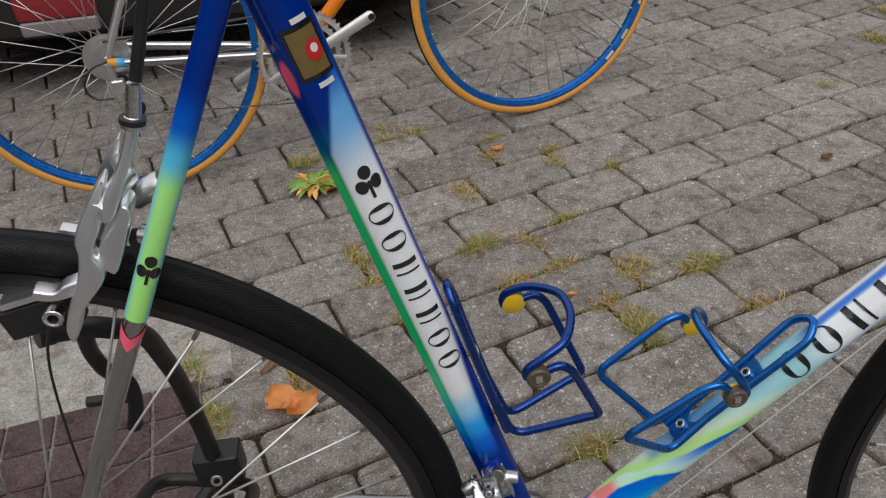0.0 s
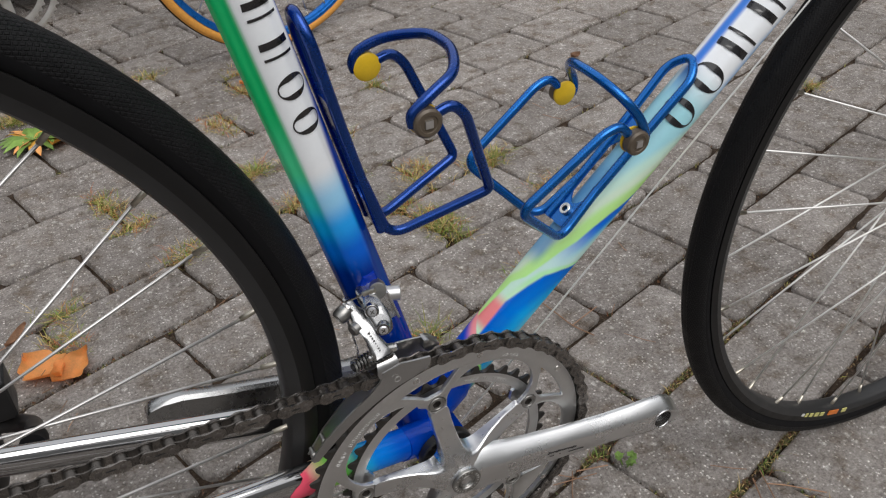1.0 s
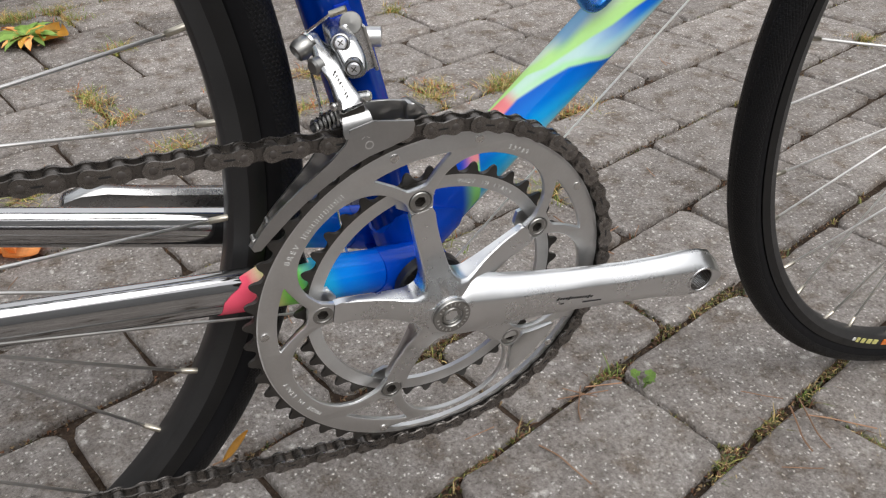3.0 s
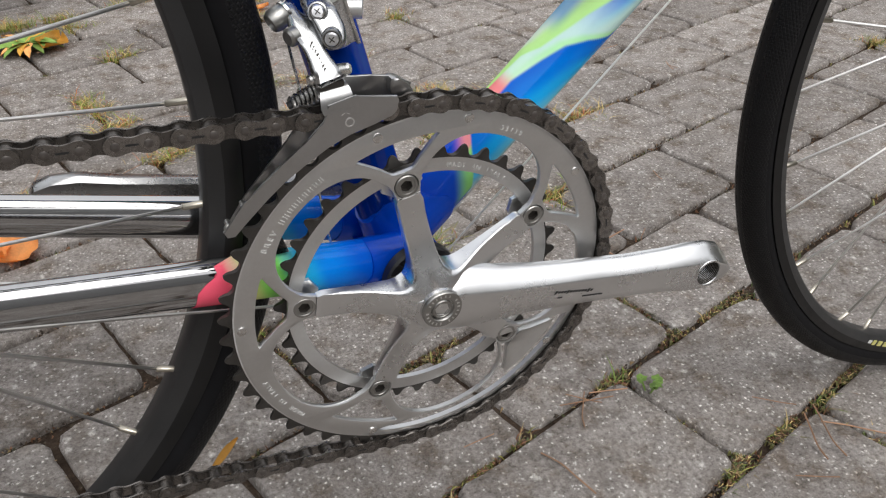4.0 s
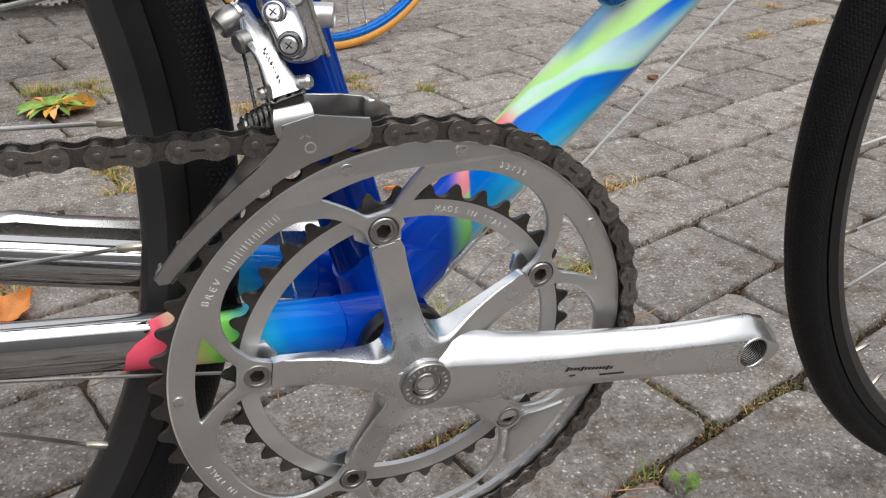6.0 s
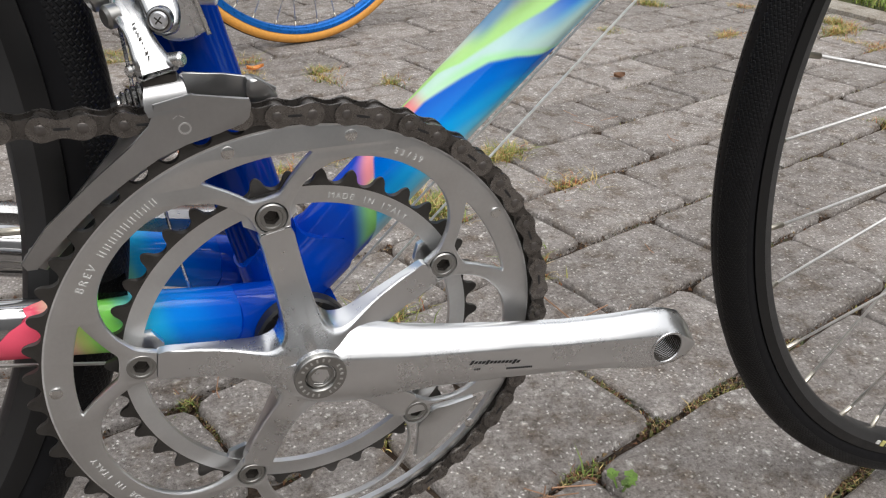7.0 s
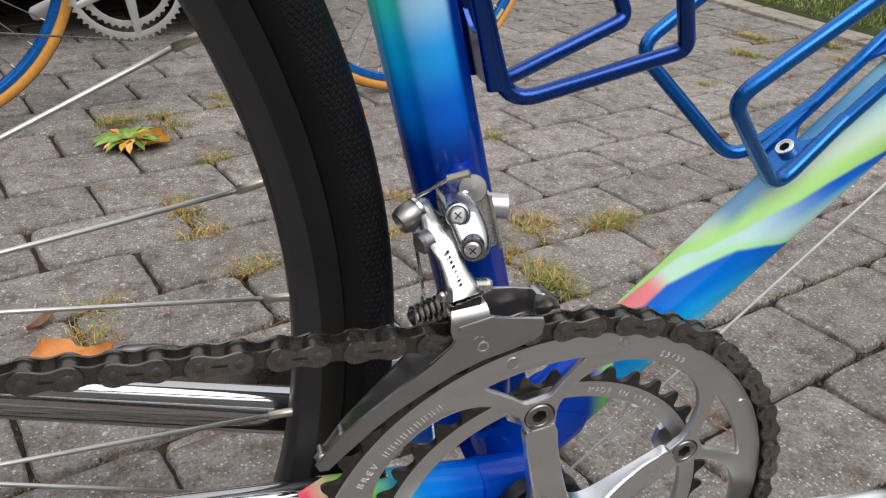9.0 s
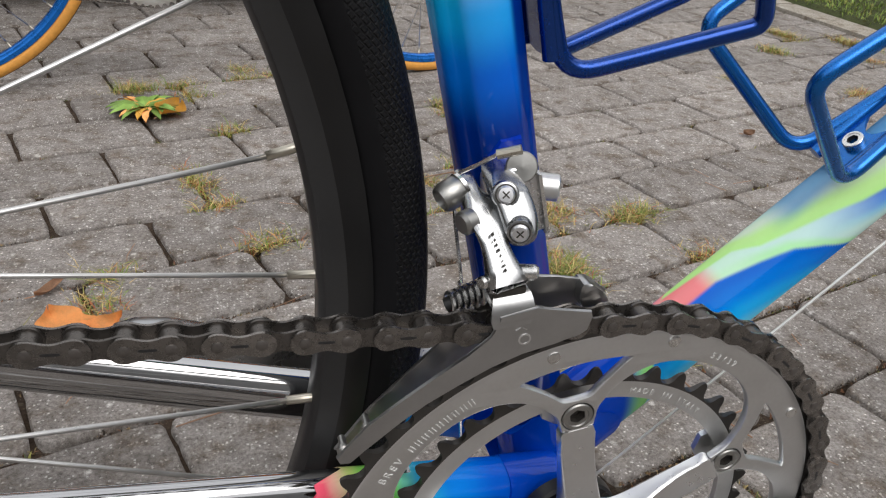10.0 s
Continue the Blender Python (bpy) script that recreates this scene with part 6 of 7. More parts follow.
part("cable_loop", sweep(glide([(-0.400, -0.066, 0.342), (-0.440, -0.068, 0.330), (-0.462, -0.070, 0.296), (-0.448, -0.070, 0.268), (-0.412, -0.070, 0.262)], 6), 0.0022, 8), BLACK, rd, "black cable loop")
for k, rr in enumerate((0.030, 0.036, 0.043, 0.050)):
    part("sprocket", lathe([(0.015, -0.001), (rr, -0.0008), (rr, 0.0008), (0.015, 0.001)], (-0.405, -0.044 + 0.005 * k, 0.338), (0, 1, 0), 32), SATIN, w_rear, "gold-toned sprocket" if k > 1 else "")
ch2 = part("chain", sweep([(-0.405, -0.043, 0.376), (0.0, -0.048, 0.375)], 0.0026, 6), CHAIN, bike2, "dark oiled chain")
part("lower_run", sweep(glide([(0.0, -0.048, 0.1615), (-0.15, -0.047, 0.180), (-0.372, -0.046, 0.208)], 6), 0.0020, 6), CHAIN, ch2)
w_front.matrix_basis = Matrix.Translation((0.580, 0, 0)) @ Matrix.Rotation(radians(9), 4, "Z") @ Matrix.Translation((-0.580, 0, 0))
bike2.matrix_basis = Matrix.Translation((-0.262, 1.385, 0)) @ Matrix.Rotation(radians(10.3), 4, "Z")

# the bicycle leans a little on its stand
front_wheel.matrix_basis = Matrix.Translation(FRONT) @ Matrix.Rotation(-0.040, 4, "Z") @ Matrix.Translation(-FRONT)
bike.matrix_basis = Matrix.Translation((0.0009, 0.0012, 0)) @ Matrix.Rotation(radians(1.96), 4, "Z") @ Matrix.Rotation(radians(2.00), 4, "X")

# ---- black car behind the second bicycle ----
car = thing("parked_car", "parked black car with a low red and clear bumper lamp", "car")
CX0, CX1, CY = -1.60, 0.22, 1.98


def car_shell(z_list):
    bm = bmesh.new()
    rows = []
    for z, inset, back in z_list:
        x0, x1, y0, y1 = CX0 + inset, CX1 - inset, CY + inset * 0.8, CY + 4.1 - back
        c = 0.22
        pts = [(x0 + c, y0), (x0 + 0.5, y0 - 0.03), ((x0 + x1) / 2, y0 - 0.05), (x1 - 0.5, y0 - 0.03), (x1 - c, y0), (x1 - 0.06, y0 + 0.06), (x1, y0 + c), (x1, y1 - c), (x1 - c, y1), (x0 + c, y1), (x0, y1 - c), (x0, y0 + c), (x0 + 0.06, y0 + 0.06)]
        rows.append([bm.verts.new((x, y, z)) for x, y in pts])
    n = len(rows[0])
    for A, B in zip(rows, rows[1:]):
        for k in range(n):
            bm.faces.new((A[k], A[(k + 1) % n], B[(k + 1) % n], B[k]))
    bm.faces.new(rows[0][::-1])
    bm.faces.new(rows[-1])
    return bm


part("bumper", car_shell([(0.17, 0.10, 0), (0.20, 0.03, 0), (0.34, 0.0, 0), (0.46, 0.02, 0), (0.50, 0.06, 0)]), CAR_TRIM, car, "black plastic bumper", True, 40)
part("body", car_shell([(0.50, 0.05, 0), (0.62, 0.03, 0), (0.82, 0.05, 0), (0.95, 0.12, 0)]), CAR_BLACK, car, "black painted body", True, 40)
part("cabin", car_shell([(0.95, 0.12, 0.9), (1.30, 0.17, 1.2), (1.68, 0.26, 1.5), (1.74, 0.38, 1.6)]), CAR_BLACK, car, "", True, 40)
lamp = part("bumper_lamp", box((-1.09, CY - 0.040, 0.245), (-0.86, CY + 0.02, 0.335), 0.016, None, 3), RED_LENS, car, "red bumper lamp")
part("clear_strip", box((-1.085, CY - 0.044, 0.205), (-0.865, CY + 0.02, 0.246), 0.010, None, 3), CLEAR_LENS, lamp, "clear lower strip of the lamp")
for x in (CX0 + 0.12, CX1 - 0.12):
    for y in (CY + 0.75, CY + 3.3):
        wheel = part("wheel", lathe([(0.18, -0.10), (0.29, -0.10), (0.31, -0.07), (0.31, 0.07), (0.29, 0.10), (0.18, 0.10)], (x, y, 0.31), (1, 0, 0), 40), RUBBER, car)
        part("wheel_disc", lathe([(0.02, -0.09), (0.18, -0.10), (0.18, 0.10), (0.02, 0.09)], (x, y, 0.31), (1, 0, 0), 30), SATIN, wheel)

# ---- pale slab, maroon tiles, kerb and lawn ----
tilt10 = Matrix.Translation((-0.448, 0.597, 0)) @ Matrix.Rotation(radians(10), 4, "Z")
slab_ob = part("concrete_slab", box((-1.45, 0.012, -0.05), (0.055, 0.225, 0.003), 0.006, None, 2, tilt10), SLAB, None)
tagged(slab_ob, "pale worn concrete slab set in the paving", "slab", "", "structure")
tiled = part("tiled_step", box((-1.20, -0.62, -0.05), (0.0, 0.0, 0.0095), 0.003, None, 2, tilt10), GROUT, None)
tagged(tiled, "low maroon tiled edging with pale grout", "tiles", "", "structure")
TS = 0.075
tm = bpy.data.meshes.new("tile")
tb = box((-TS / 2 + 0.0028, -TS / 2 + 0.0028, -0.006), (TS / 2 - 0.0028, TS / 2 - 0.0028, 0.006), 0.0016, None, 1)
tb.to_mesh(tm)
tb.free()
tm.materials.append(TILE)
rnd = random.Random(8)
for i in range(16):
    for j in range(8):
        o = new("tile", tm)
        o.parent = tiled
        o.matrix_basis = tilt10 @ Matrix.Translation((-TS * (i + 0.5), -TS * (j + 0.5), 0.009 + rnd.uniform(-0.0006, 0.0008))) @ Matrix.Rotation(rnd.uniform(-0.01, 0.01), 4, "Z")
part("tile_hole", lathe([(0.0085, 0), (0.0085, 0.0006)], tilt10 @ Vector((-0.098, -0.072, 0.0150)), (0, 0, 1), 18), BLACK, tiled, "dark drilled hole", False)
kerb = thing("kerb", "pale concrete edging stones between the paving and the lawn", "kerb", "", "structure")
ang_k = math.atan2(1, -0.12)
for k in range(12):
    y = -1.0 + 0.5 * k
    o = part("kerb_stone", box((-0.246, -0.055, -0.06), (0.246, 0.055, 0.012), 0.006, None, 2, Matrix.Translation((kerb_x(y) + 0.02, y, 0)) @ Matrix.Rotation(ang_k + random.uniform(-0.01, 0.01), 4, "Z")), KERB, kerb)
bm = bmesh.new()
rows = []
for i in range(40):
    y = -1.6 + 8.0 * i / 39
    rows.append([bm.verts.new((kerb_x(y) + 0.075 + 4.0 * (j / 14) ** 1.6, y, (0.004 + 0.018 * noise.noise(Vector((y * 3, j * 0.6, 0)))) if j else -0.012)) for j in range(15)])
for A, B in zip(rows, rows[1:]):
    for k in range(14):
        bm.faces.new((A[k], A[k + 1], B[k + 1], B[k]))
lawn = part("lawn", bm, LAWN_SOIL, None)
tagged(lawn, "short green lawn beyond the kerb", "lawn", "", "structure")


def blades(verts, faces, tints, x, y, z, n, spread, height, rnd, palette, lean=0.9, w=0.0011):
    for _ in range(n):
        r, a = spread * math.sqrt(rnd.random()), rnd.uniform(0, math.tau)
        bx, by = x + r * math.cos(a), y + r * math.sin(a)
        h = height * rnd.uniform(0.45, 1.15)
        da = rnd.uniform(0, math.tau)
        ln = lean * h * rnd.uniform(0.2, 1.1)
        wx, wy = -math.sin(da) * w * rnd.uniform(0.6, 1.4), math.cos(da) * w
        i = len(verts)
        for f, zf, k in ((0, 0, 1.0), (0.35, 0.6, 0.8), (1, 1, 0.06)):
            px, py, pz = bx + math.cos(da) * ln * f, by + math.sin(da) * ln * f, z + h * zf * (1 - 0.25 * f)
            verts += [(px - wx * k, py - wy * k, pz), (px + wx * k, py + wy * k, pz)]
        faces += [(i, i + 1, i + 3, i + 2), (i + 2, i + 3, i + 5, i + 4)]
        c = rnd.choice(palette)
        v = rnd.uniform(0.7, 1.25)
        tints += [(c[0] * v, c[1] * v, c[2] * v, 1)] * 6


def grass_mesh(name, verts, faces, tints):
    me = bpy.data.meshes.new(name)
    me.from_pydata(verts, [], faces)
    at = me.color_attributes.new("tint", "FLOAT_COLOR", "POINT")
    at.data.foreach_set("color", [c for t in tints for c in t])
    me.materials.append(GRASS)
    return me


FRESH, OLIVE, STRAW, RUST, DARK = (0.19, 0.27, 0.04), (0.26, 0.25, 0.06), (0.56, 0.42, 0.17), (0.42, 0.15, 0.06), (0.06, 0.075, 0.02)
rnd = random.Random(21)
V, F, T = [], [], []
for _ in range(5200):
    y = rnd.uniform(0.4, 4.2)
    x = kerb_x(y) + 0.135 + 1.3 * rnd.random() ** 1.5
    blades(V, F, T, x, y, 0.0, 3, 0.02, 0.028, rnd, (FRESH, FRESH, OLIVE, (0.12, 0.20, 0.03)), 1.0, 0.0016)
lawn_grass = link_mesh("lawn_grass", grass_mesh("lawn_grass", V, F, T), [], lawn, "", False)
tagged(lawn_grass, "", "", "", "stuff")


def weed(x, y, size, lush, dry):
    """A tuft of short grass, moss and litter that follows the joint it grows in."""
    V, F, T = [], [], []
    v = -x * math.sin(ANG) + y * math.cos(ANG)
    off = (v - 0.143 + COURSE / 2) % COURSE - COURSE / 2
    along = abs(off) < 0.036
    a = ANG if along else ANG + math.pi / 2
    near = y < 0.26
    if along:
        x, y = x + off * math.sin(ANG), y - off * math.cos(ANG)
    size *= 0.95 if near else 1.5
    n = int((75 if near else 95) * (size / 0.05) ** 1.3)
    pal = [FRESH] * lush + [OLIVE] * 2 + [STRAW] * dry + [RUST] * max(1, dry - 1)
    if near:
        pal = [(0.13, 0.19, 0.03)] * (lush - 1) + [(0.13, 0.12, 0.035), DARK, OLIVE, STRAW, (0.30, 0.23, 0.10), (0.24, 0.18, 0.08), (0.17, 0.075, 0.035), (0.12, 0.06, 0.03)]
    tall, wide = (0.34, 0.0060) if near else (0.9, 0.012)
    for k in range(n):
        q = max(-1.0, min(1.0, rnd.gauss(0, 0.36))) * size
        p = rnd.gauss(0, wide) * (1.6 if rnd.random() < 0.2 else 1)
        px, py = q * math.cos(a) - p * math.sin(a), q * math.sin(a) + p * math.cos(a)
        blades(V, F, T, px, py, -0.007, 3, 0.0045, (0.013 + 0.012 * rnd.random() + (0.01 if lush > 2 else 0)) * tall * (1.7 if near and rnd.random() < 0.06 else 1), rnd, pal, 1.5, 0.0007)
        blades(V, F, T, px, py, -0.007, 3, 0.006, 0.0060, rnd, [DARK, (0.10, 0.10, 0.03), (0.16, 0.07, 0.035), (0.10, 0.055, 0.03)] if near else [DARK, OLIVE, RUST, (0.10, 0.055, 0.03)], 0.8, 0.0017)
    o = new("weed_tuft", grass_mesh("weed_tuft", V, F, T))
    o.matrix_basis = Matrix.Translation((x, y, 0))
    word = "fresh green" if lush > 2 else ("half dry olive" if lush > 1 else "dry rusty")
    return tagged(o, word + " grass tuft growing in a paving joint", "weed", "weeds in the joints")


def weeds(spots_, size, lush, dry):
    for x, y in spots_:
        weed(x, y, size * rnd.uniform(0.8, 1.25), lush, dry)


weeds([(0.05, 0.92), (0.29, 0.58), (0.15, 0.32), (-0.47, 0.64), (-0.42, 0.51), (0.46, 0.745), (1.30, 1.67), (-0.30, 1.34)], 0.045, 3, 2)
weeds([(0.19, 0.81), (0.44, 0.72), (0.28, 1.20), (-0.18, 0.91), (-0.28, 0.575), (-0.15, 0.83), (-0.08, 0.70), (0.08, 0.02), (0.285, -0.045), (0.455, 0.0), (0.41, -0.08)], 0.042, 2, 3)
weeds([(0.31, 0.74), (0.25, 0.67), (0.14, 1.27), (0.06, 1.12), (0.16, 0.89), (0.34, 0.77), (0.12, 0.74), (0.35, -0.035), (0.43, 0.135), (0.10, 0.17), (0.50, 0.615), (0.32, 0.17), (-0.03, 0.24), (0.52, 0.18)], 0.040, 1, 3)
weeds([(-0.11, 1.45), (-0.03, 1.44), (-0.12, 1.11), (-0.20, 1.32), (0.29, 1.25), (0.24, 0.98), (0.16, 1.36), (0.35, 0.38), (0.39, 0.13), (1.17, 0.70), (1.66, 1.17), (-0.22, 1.37), (-0.10, 1.49), (0.29, 0.62), (1.44, 1.80), (-0.27, 0.62), (-0.48, 2.31), (0.40, 1.15), (1.03, 1.42), (0.25, 0.06)], 0.034, 2, 2)
weeds([(1.66, 1.34), (1.60, 1.24), (1.45, 1.85), (1.62, 1.75)], 0.060, 3, 3)
weeds([(1.55, 1.17), (1.57, 1.11), (1.52, 1.37), (1.55, 1.58), (1.30, 1.30)], 0.045, 1, 4)
weeds([(0.405, -0.013), (0.278, -0.054), (0.351, -0.040), (0.239, 0.069), (0.410, -0.081), (-0.046, 0.256)], 0.024, 3, 3)
weeds([(0.261, 0.013), (0.388, 0.122), (0.124, 0.054), (0.097, 0.010), (0.469, 0.002), (0.341, 0.106)], 0.022, 1, 3)
# thin moss and litter all along the joints
V, F, T = [], [], []
for row in range(-4, 24):
    v = 0.143 + COURSE * row
    for _ in range(60):
        u = rnd.uniform(-0.6, 1.6)
        x, y = at_uv(u, v + rnd.gauss(0, 0.003))
        if -1.4 < x < kerb_x(y) - 0.08 and noise.noise(Vector((x * 4, y * 4, 3))) > -0.12 and not (x < -0.38 and 0.2 < y < 0.83):
            blades(V, F, T, x, y, -0.009, 5, 0.008, 0.008, rnd, (OLIVE, DARK, (0.24, 0.18, 0.08), (0.17, 0.075, 0.035), DARK), 1.3, 0.001)
moss = link_mesh("joint_moss", grass_mesh("joint_moss", V, F, T), [], pavement, "", False)
tagged(moss, "", "", "", "stuff")


# crumbs of soil, bark and dry needles in the joints
V, F, T = [], [], []
for row in range(-3, 6):
    v = 0.143 + COURSE * row
    phase = (0.745 if row % 2 else 0.855) + 0.035 * (0.8 - v - COURSE / 2) / 0.87
    for q in range(900):
        if q % 3:
            x, y = at_uv(rnd.uniform(-0.45, 0.85), v + rnd.gauss(0, 0.0036))
        else:
            x, y = at_uv(phase + LONG * rnd.randrange(-9, 2) + rnd.gauss(0, 0.005), v + rnd.uniform(0, COURSE))
        if noise.noise(Vector((x * 9, y * 9, 8))) < -0.22 or y > 0.75:
            continue
        r, ln, a = rnd.uniform(0.0006, 0.0016), rnd.uniform(1.0, 3.5), rnd.uniform(0, math.tau)
        b = len(V)
        for px, py, pz in ((ln, 0, 0), (-0.5, 0.87, 0), (-0.5, -0.87, 0), (0, 0, 1.1)):
            V.append((x + r * (px * math.cos(a) - py * math.sin(a)), y + r * (px * math.sin(a) + py * math.cos(a)), -0.0062 + rnd.uniform(0, 0.0042) + r * pz))
        F += [(b, b + 1, b + 3), (b + 1, b + 2, b + 3), (b + 2, b, b + 3), (b + 2, b + 1, b)]
        c = rnd.choice(((0.10, 0.060, 0.035), (0.17, 0.080, 0.040), (0.045, 0.033, 0.024), (0.045, 0.033, 0.024), (0.30, 0.21, 0.11)))
        T += [(*c, 1)] * 4
litter = link_mesh("joint_litter", grass_mesh("joint_litter", V, F, T), [], pavement, "", False)
tagged(litter, "", "", "", "stuff")


# ---- leaves and twigs ----
def leaf(name, label, x, y, length, width, mat, turn, curl, z=0.004, fold=0.0, seed=1, tilt=0.0, lobes=0.0, point=0.7):
    bm = bmesh.new()
    rows = []
    n, m = 18, 8
    for i in range(n + 1):
        s = i / n
        w = width * (math.sin(math.pi * min(1, s * 0.96 + 0.03)) ** point) * (1 + lobes * math.sin(s * 19))
        row = []
        for j in range(m + 1):
            q = j / m * 2 - 1
            px, py = (s - 0.5) * length, q * w / 2
            pz = curl * (abs(q) ** 1.6) * width + fold * length * (s - 0.5) ** 2 * 2 + 0.006 * noise.noise(Vector((px * 30 + seed, py * 30, 0)))
            row.append(bm.verts.new((px, py, pz)))
        rows.append(row)
    for A, B in zip(rows, rows[1:]):
        for k in range(m):
            bm.faces.new((A[k], A[k + 1], B[k + 1], B[k]))
    bmesh.ops.solidify(bm, geom=list(bm.faces), thickness=0.0006)
    low = min(v.co.z for v in bm.verts)
    bmesh.ops.translate(bm, verts=bm.verts, vec=(0, 0, -low))
    o = part(name, bm, mat, None)
    o.matrix_basis = Matrix.Translation((x, y, z)) @ Euler((tilt, 0, turn)).to_matrix().to_4x4()
    part("leaf_stalk", sweep([o.matrix_basis @ Vector((-length * 0.5, 0, 0.003)), o.matrix_basis @ Vector((-length * 0.72, 0.004, 0.004))], 0.0007, 6), TWIG, o)
    return tagged(o, label, "leaf", "fallen leaves")


leaf("fallen_leaf", "large curled dry orange leaf lying on the paving", -0.307, 0.522, 0.072, 0.058, LEAF_ORANGE, 2.2, 0.16, 0.003, 0.22, 3, 0.1, 0.16, 1.1)
leaf("fallen_leaf", "large curled dry orange leaf lying on the paving", -0.275, 0.506, 0.064, 0.038, LEAF_ORANGE, 0.75, 0.25, 0.003, 0.4, 7, 0.2, 0.12, 1.1)
leaf("fallen_leaf", "narrow yellow leaf on the paving", -0.110, 0.122, 0.036, 0.007, LEAF_YELLOW, 0.75, 0.3, 0.003, 0.1, 2)
leaf("fallen_leaf", "orange-yellow leaf lying in a weed", -0.232, 1.205, 0.066, 0.055, LEAF_YELLOW, 1.1, 0.2, 0.006, 0.2, 4, 0.2)
leaf("fallen_leaf", "small brown leaf on the paving", -0.335, 0.612, 0.045, 0.012, TWIG, 0.9, 0.4, 0.003, 0.2, 5)
leaf("fallen_leaf", "small pale brown leaf on the paving", 0.845, 1.055, 0.030, 0.016, TWIG, 0.2, 0.4, 0.003, 0.2, 6)
leaf("fallen_leaf", "small orange leaf on the paving", 0.16, 1.29, 0.035, 0.02, LEAF_ORANGE, 0.2, 0.3, 0.004, 0.2, 8)
leaf("fallen_leaf", "small orange leaf on the paving", 0.20, 0.70, 0.02, 0.012, LEAF_ORANGE, 0.2, 0.3, 0.003, 0.2, 9)
rosette = thing("weed_rosette", "green and yellow leafy weed growing in a joint", "weed", "", "", (-0.275, 1.225, 0))
for k in range(22):
    a = k * 2.4
    ln = 0.050 + 0.028 * rnd.random()
    bm = bmesh.new()
    rows = []
    for i in range(7):
        s = i / 6
        w = 0.0095 * math.sin(math.pi * min(0.98, 0.15 + 0.85 * s)) * (1.3 if i % 2 else 0.85)
        c = Vector((math.cos(a), math.sin(a), 0)) * ln * s + Vector((-0.275, 1.225, 0.004 + 0.03 * s * (1 - s) + 0.006))
        t = Vector((-math.sin(a), math.cos(a), 0.25 * math.sin(k))) * w
        rows.append([bm.verts.new(c - t), bm.verts.new(c + Vector((0, 0, -0.002))), bm.verts.new(c + t)])
    for A, B in zip(rows, rows[1:]):
        for j in (0, 1):
            bm.faces.new((A[j], A[j + 1], B[j + 1], B[j]))
    part("weed_leaf", bm, LEAF_YELLOW if k % 7 == 1 else (LEAF_ORANGE if k % 6 == 2 else LEAF_GREEN), rosette)
clover = thing("seedling", "small bright green seedling in a joint", "weed", "", "", (0.262, 0.060, 0))
for k in range(6):
    # scalloped, slightly folded leaves on thin stalks
    a = k * 2.2
    c = Vector((0.262 + 0.009 * math.cos(a), 0.060 + 0.009 * math.sin(a), 0.010 + 0.002 * (k % 3)))
    bm = bmesh.new()
    size = 0.0040 + 0.0012 * (k % 2)
    hub, rim = bm.verts.new(c + Vector((0, 0, -0.0008))), []
    for q in range(20):
        b = q * math.tau / 20
        r = size * (1 + 0.16 * math.cos(5 * b + k)) * (1 - 0.35 * math.exp(-((math.pi - abs(b - a % math.tau - math.pi)) / 0.35) ** 2))
        rim.append(bm.verts.new(c + Vector((r * math.cos(b), r * math.sin(b), 0.0012 * math.cos(2 * (b - a))))))
    for q in range(20):
        bm.faces.new((hub, rim[q], rim[(q + 1) % 20]))
    bmesh.ops.solidify(bm, geom=list(bm.faces), thickness=0.0004)
    part("seedling_leaf", bm, LEAF_GREEN, clover)
    part("seedling_stem", sweep([(0.262, 0.060, -0.008), c], 0.0005, 5), LEAF_GREEN, clover)



def twig(x, y, ln, turn, r=0.0007, mat=None, rise=0.003):
    p = [(x + ln * (f - 0.5) * math.cos(turn) + 0.05 * ln * math.sin(5 * f) * -math.sin(turn), y + ln * (f - 0.5) * math.sin(turn), 0.003 + rise * f) for f in (0, 0.3, 0.6, 1)]
    o = part("twig", sweep(glide(p, 3), r, 5), mat or TWIG, None)
    return tagged(o, "thin dry brown needle or stalk on the paving", "twig", "twigs on the paving")


twig(0.37, -0.045, 0.05, 1.5, 0.0007, None, 0.012)
twig(0.225, 0.070, 0.035, -0.3)
twig(0.145, 0.0, 0.06, -1.2)
twig(0.356, -0.045, 0.045, 1.35, 0.0008, None, 0.008)
twig(0.192, 0.058, 0.04, 1.1, 0.0006)
twig(0.20, 0.066, 0.05, -0.2, 0.0006)
twig(0.40, -0.05, 0.06, -0.7)
twig(0.335, 0.300, 0.10, 1.9, 0.0009)
twig(0.36, 0.290, 0.05, 0.3, 0.0008)
twig(0.18, 0.90, 0.11, 0.28, 0.0012)
twig(-0.16, 0.36, 0.06, 0.3, 0.0008)
for _ in range(26):
    x, y = rnd.uniform(-0.35, 0.75), rnd.uniform(-0.15, 0.9)
    twig(x, y, rnd.uniform(0.018, 0.045), rnd.uniform(0, 3.1), 0.0005)

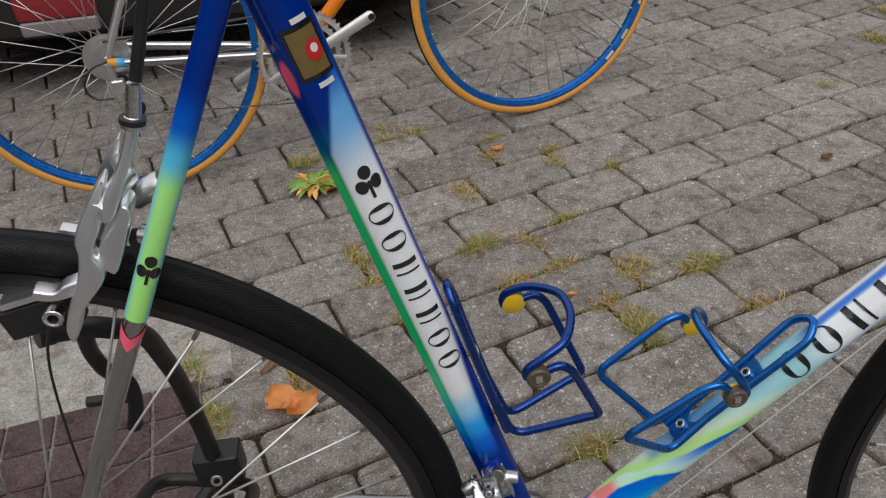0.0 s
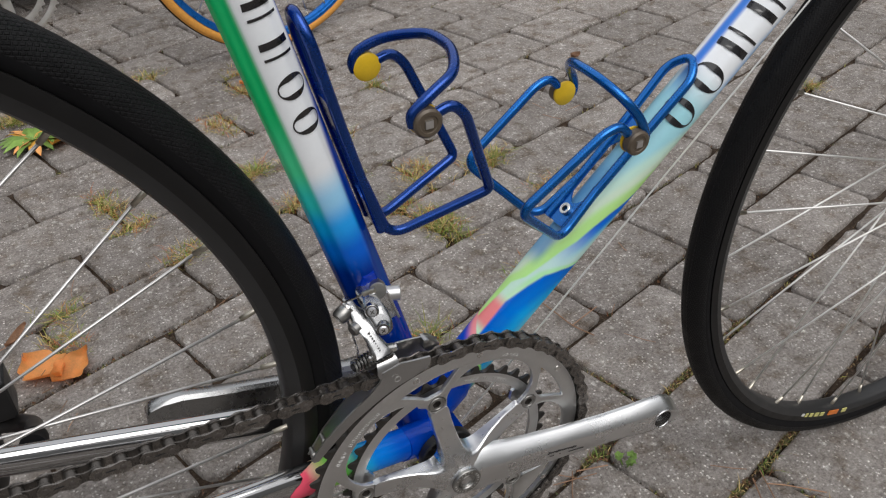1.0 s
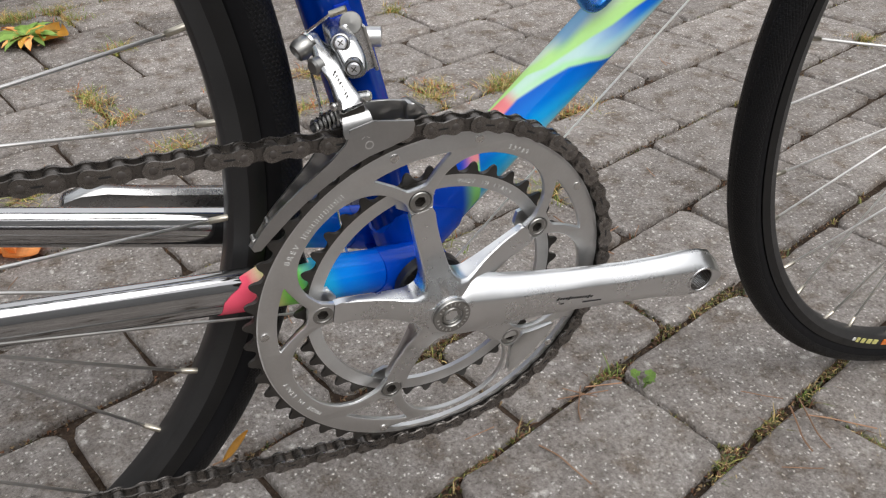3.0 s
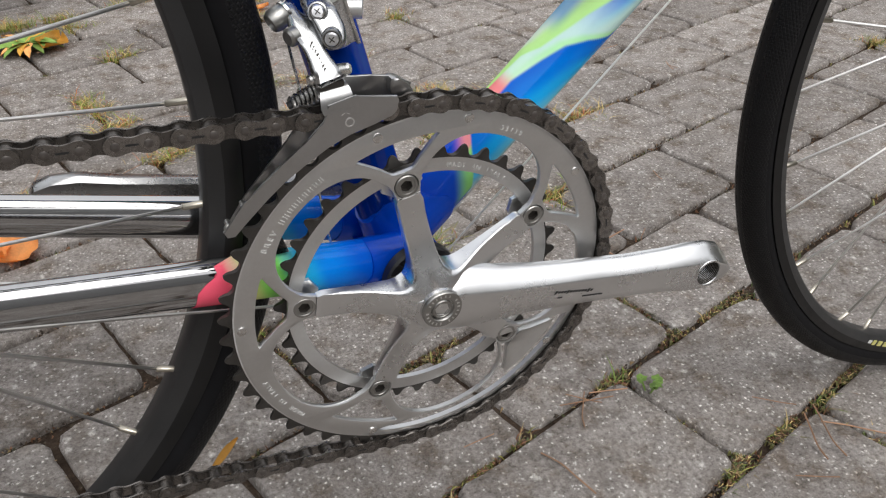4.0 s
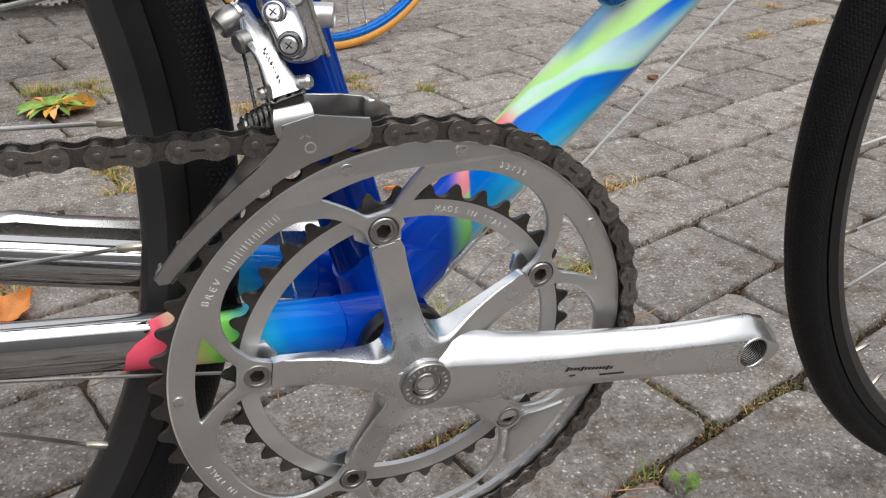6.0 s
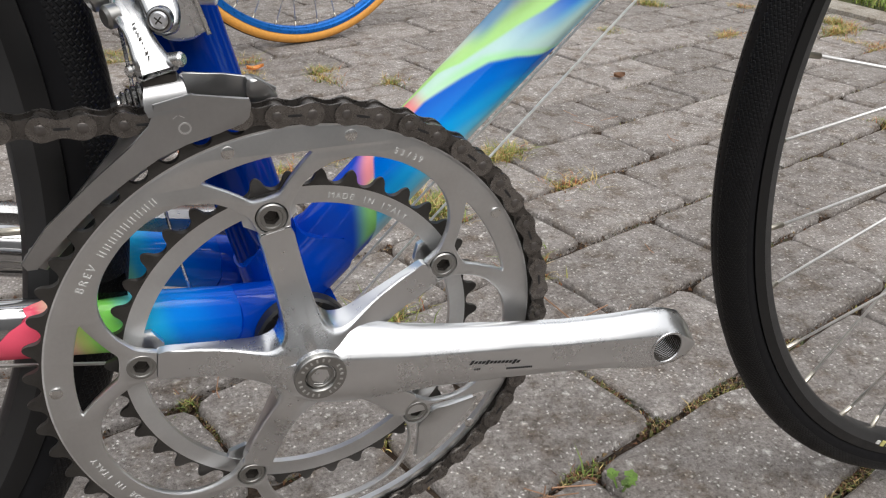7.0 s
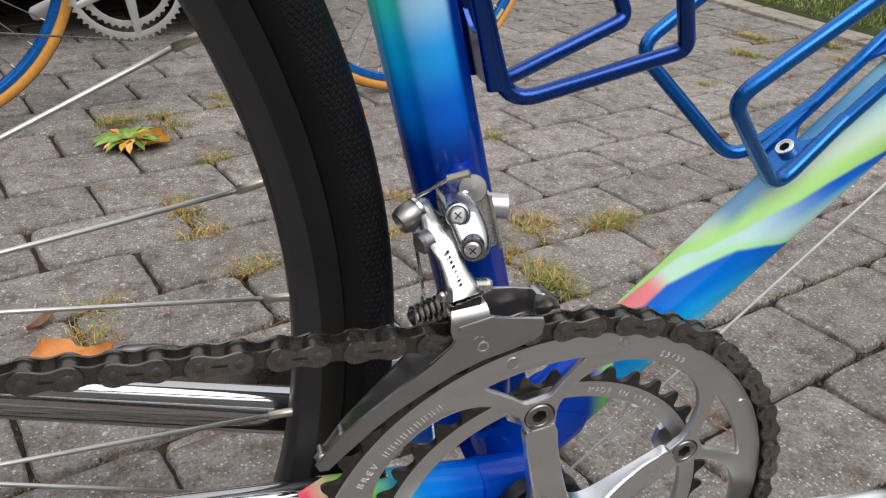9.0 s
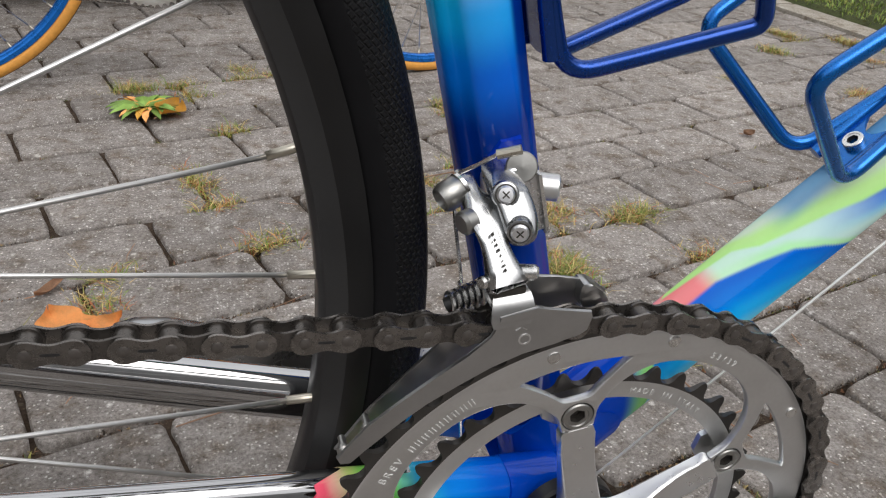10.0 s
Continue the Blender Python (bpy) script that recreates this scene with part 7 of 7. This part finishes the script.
# ---- plain walls outside the view, added to shape reflections and low sky light ----
WALL = material("plain_render_wall", (0.10, 0.095, 0.08), 0.9, 0.0, 0.2, 2, 40, 0.3)
PALE_WALL = material("pale_house_render", (0.42, 0.42, 0.415), 0.9, 0.0, 0.12, 3, 60, 0.3)
for i, (lo, hi) in enumerate((((-8, -4.3, 0), (8, -4, 2.6)), ((-8.3, -4.3, 0), (-8, 11, 5.0)), ((8, -4.3, 0), (8.3, 11, 5.0)), ((-8, 11, 0), (8, 11.3, 5.0)))):
    o = part("wall_" + ("south", "west", "east", "north")[i], box(lo, hi, 0.02), WALL if i else PALE_WALL, None)
    tagged(o, "added unseen dull wall that darkens reflections and the low sky" if i else "added unseen pale wall that shapes the light from the camera side", "wall", "", "structure")


# ---- paving stones, kerb and lawn ----
def paver_mesh(k):
    """One worn stone: wavering, chipped edges and a rounded arris."""
    rnd = random.Random(50 + k)
    L, W = LONG - 0.0072, COURSE - 0.0092
    c = 0.009 + 0.008 * rnd.random()
    edge = [(-L / 2 + c + (L - 2 * c) * k / 10, -W / 2) for k in range(11)] + [(L / 2 - c * 0.3, -W / 2 + c * 0.3)] + [(L / 2, -W / 2 + c + (W - 2 * c) * k / 6) for k in range(7)] + [(L / 2 - c * 0.3, W / 2 - c * 0.3)]
    edge += [(-x, -y) for x, y in edge]
    base = []
    for x, y in edge:
        bite = 1.0 + 0.013 * noise.noise(Vector((x * 30 + k * 7.3, y * 30, 1.7))) + 0.016 * noise.noise(Vector((x * 110, y * 110 + k * 3.1, 4.2)))
        if rnd.random() < 0.10:
            bite -= 0.018 * rnd.random()
        base.append((x * bite, y * (1 + (bite - 1) * 1.5)))
    n = len(base)
    V = [(x, y, -0.03) for x, y in base]
    V += [(x, y, -0.0030 + rnd.uniform(-0.0018, 0.0010)) for x, y in base]
    V += [(x * (0.980 - 0.016 * rnd.random()), y * (0.972 - 0.024 * rnd.random()), rnd.uniform(-0.0009, 0.0004)) for x, y in base]
    F = []
    for q in (0, 1):
        F += [(q * n + i, q * n + (i + 1) % n, (q + 1) * n + (i + 1) % n, (q + 1) * n + i) for i in range(n)]
    F.append(tuple(2 * n + i for i in range(n)))
    me = bpy.data.meshes.new("paving_stone")
    me.from_pydata(V, [], F)
    me.materials.append(PAVER)
    me.shade_smooth()
    me.polygons[len(F) - 1].use_smooth = False
    return me


rnd = random.Random(3)
stones = [paver_mesh(k) for k in range(10)]
spots = []
for row in range(-52, 38):
    v = 0.143 + COURSE * (row + 0.5)
    shear = 0.035 * (0.8 - v) / 0.87 if v < 0.9 else 0.0
    phase = (0.745 if row % 2 else 0.855) + shear + rnd.uniform(-0.006, 0.006)
    for k in range(-26, 26):
        u = phase + LONG * (k + 0.5)
        x, y = at_uv(u, v)
        if x < -3.6 or y < -5.0 or y > 4.2:
            continue
        # the last stone of a course is cut to meet the edging
        spare = (kerb_x(y) + 0.005 - x) / CA + LONG / 2
        if spare < 0.025:
            continue
        cut = min(1.0, spare / LONG)
        x, y = at_uv(u - LONG * (1 - cut) / 2, v)
        spots.append((math.hypot(x - 0.3, y - 0.5), x, y, cut))
spots.sort()
far_v, far_f = [], []
for i, (_, x, y, cut) in enumerate(spots):
    me = stones[rnd.randrange(10)]
    m = Matrix.Translation((x + rnd.uniform(-0.0015, 0.0015), y + rnd.uniform(-0.0015, 0.0015), rnd.uniform(-0.0015, 0.0015))) @ Euler((rnd.uniform(-0.006, 0.006), rnd.uniform(-0.006, 0.006), ANG + rnd.uniform(-0.008, 0.008) + (math.pi if rnd.random() < 0.5 else 0))).to_matrix().to_4x4() @ Matrix.Diagonal((cut, 1, 1, 1))
    if i < 300:
        o = new("paving_stone", me)
        o.parent = pavement
        o.matrix_basis = m
    else:
        b = len(far_v)
        far_v += [tuple(m @ q.co) for q in me.vertices]
        far_f += [tuple(b + j for j in p.vertices) for p in me.polygons]
me = bpy.data.meshes.new("outer_paving_stones")
me.from_pydata(far_v, [], far_f)
outer = link_mesh("outer_paving_stones", me, PAVER, pavement, "", True, 12)
tagged(outer, "", "", "", "stuff")
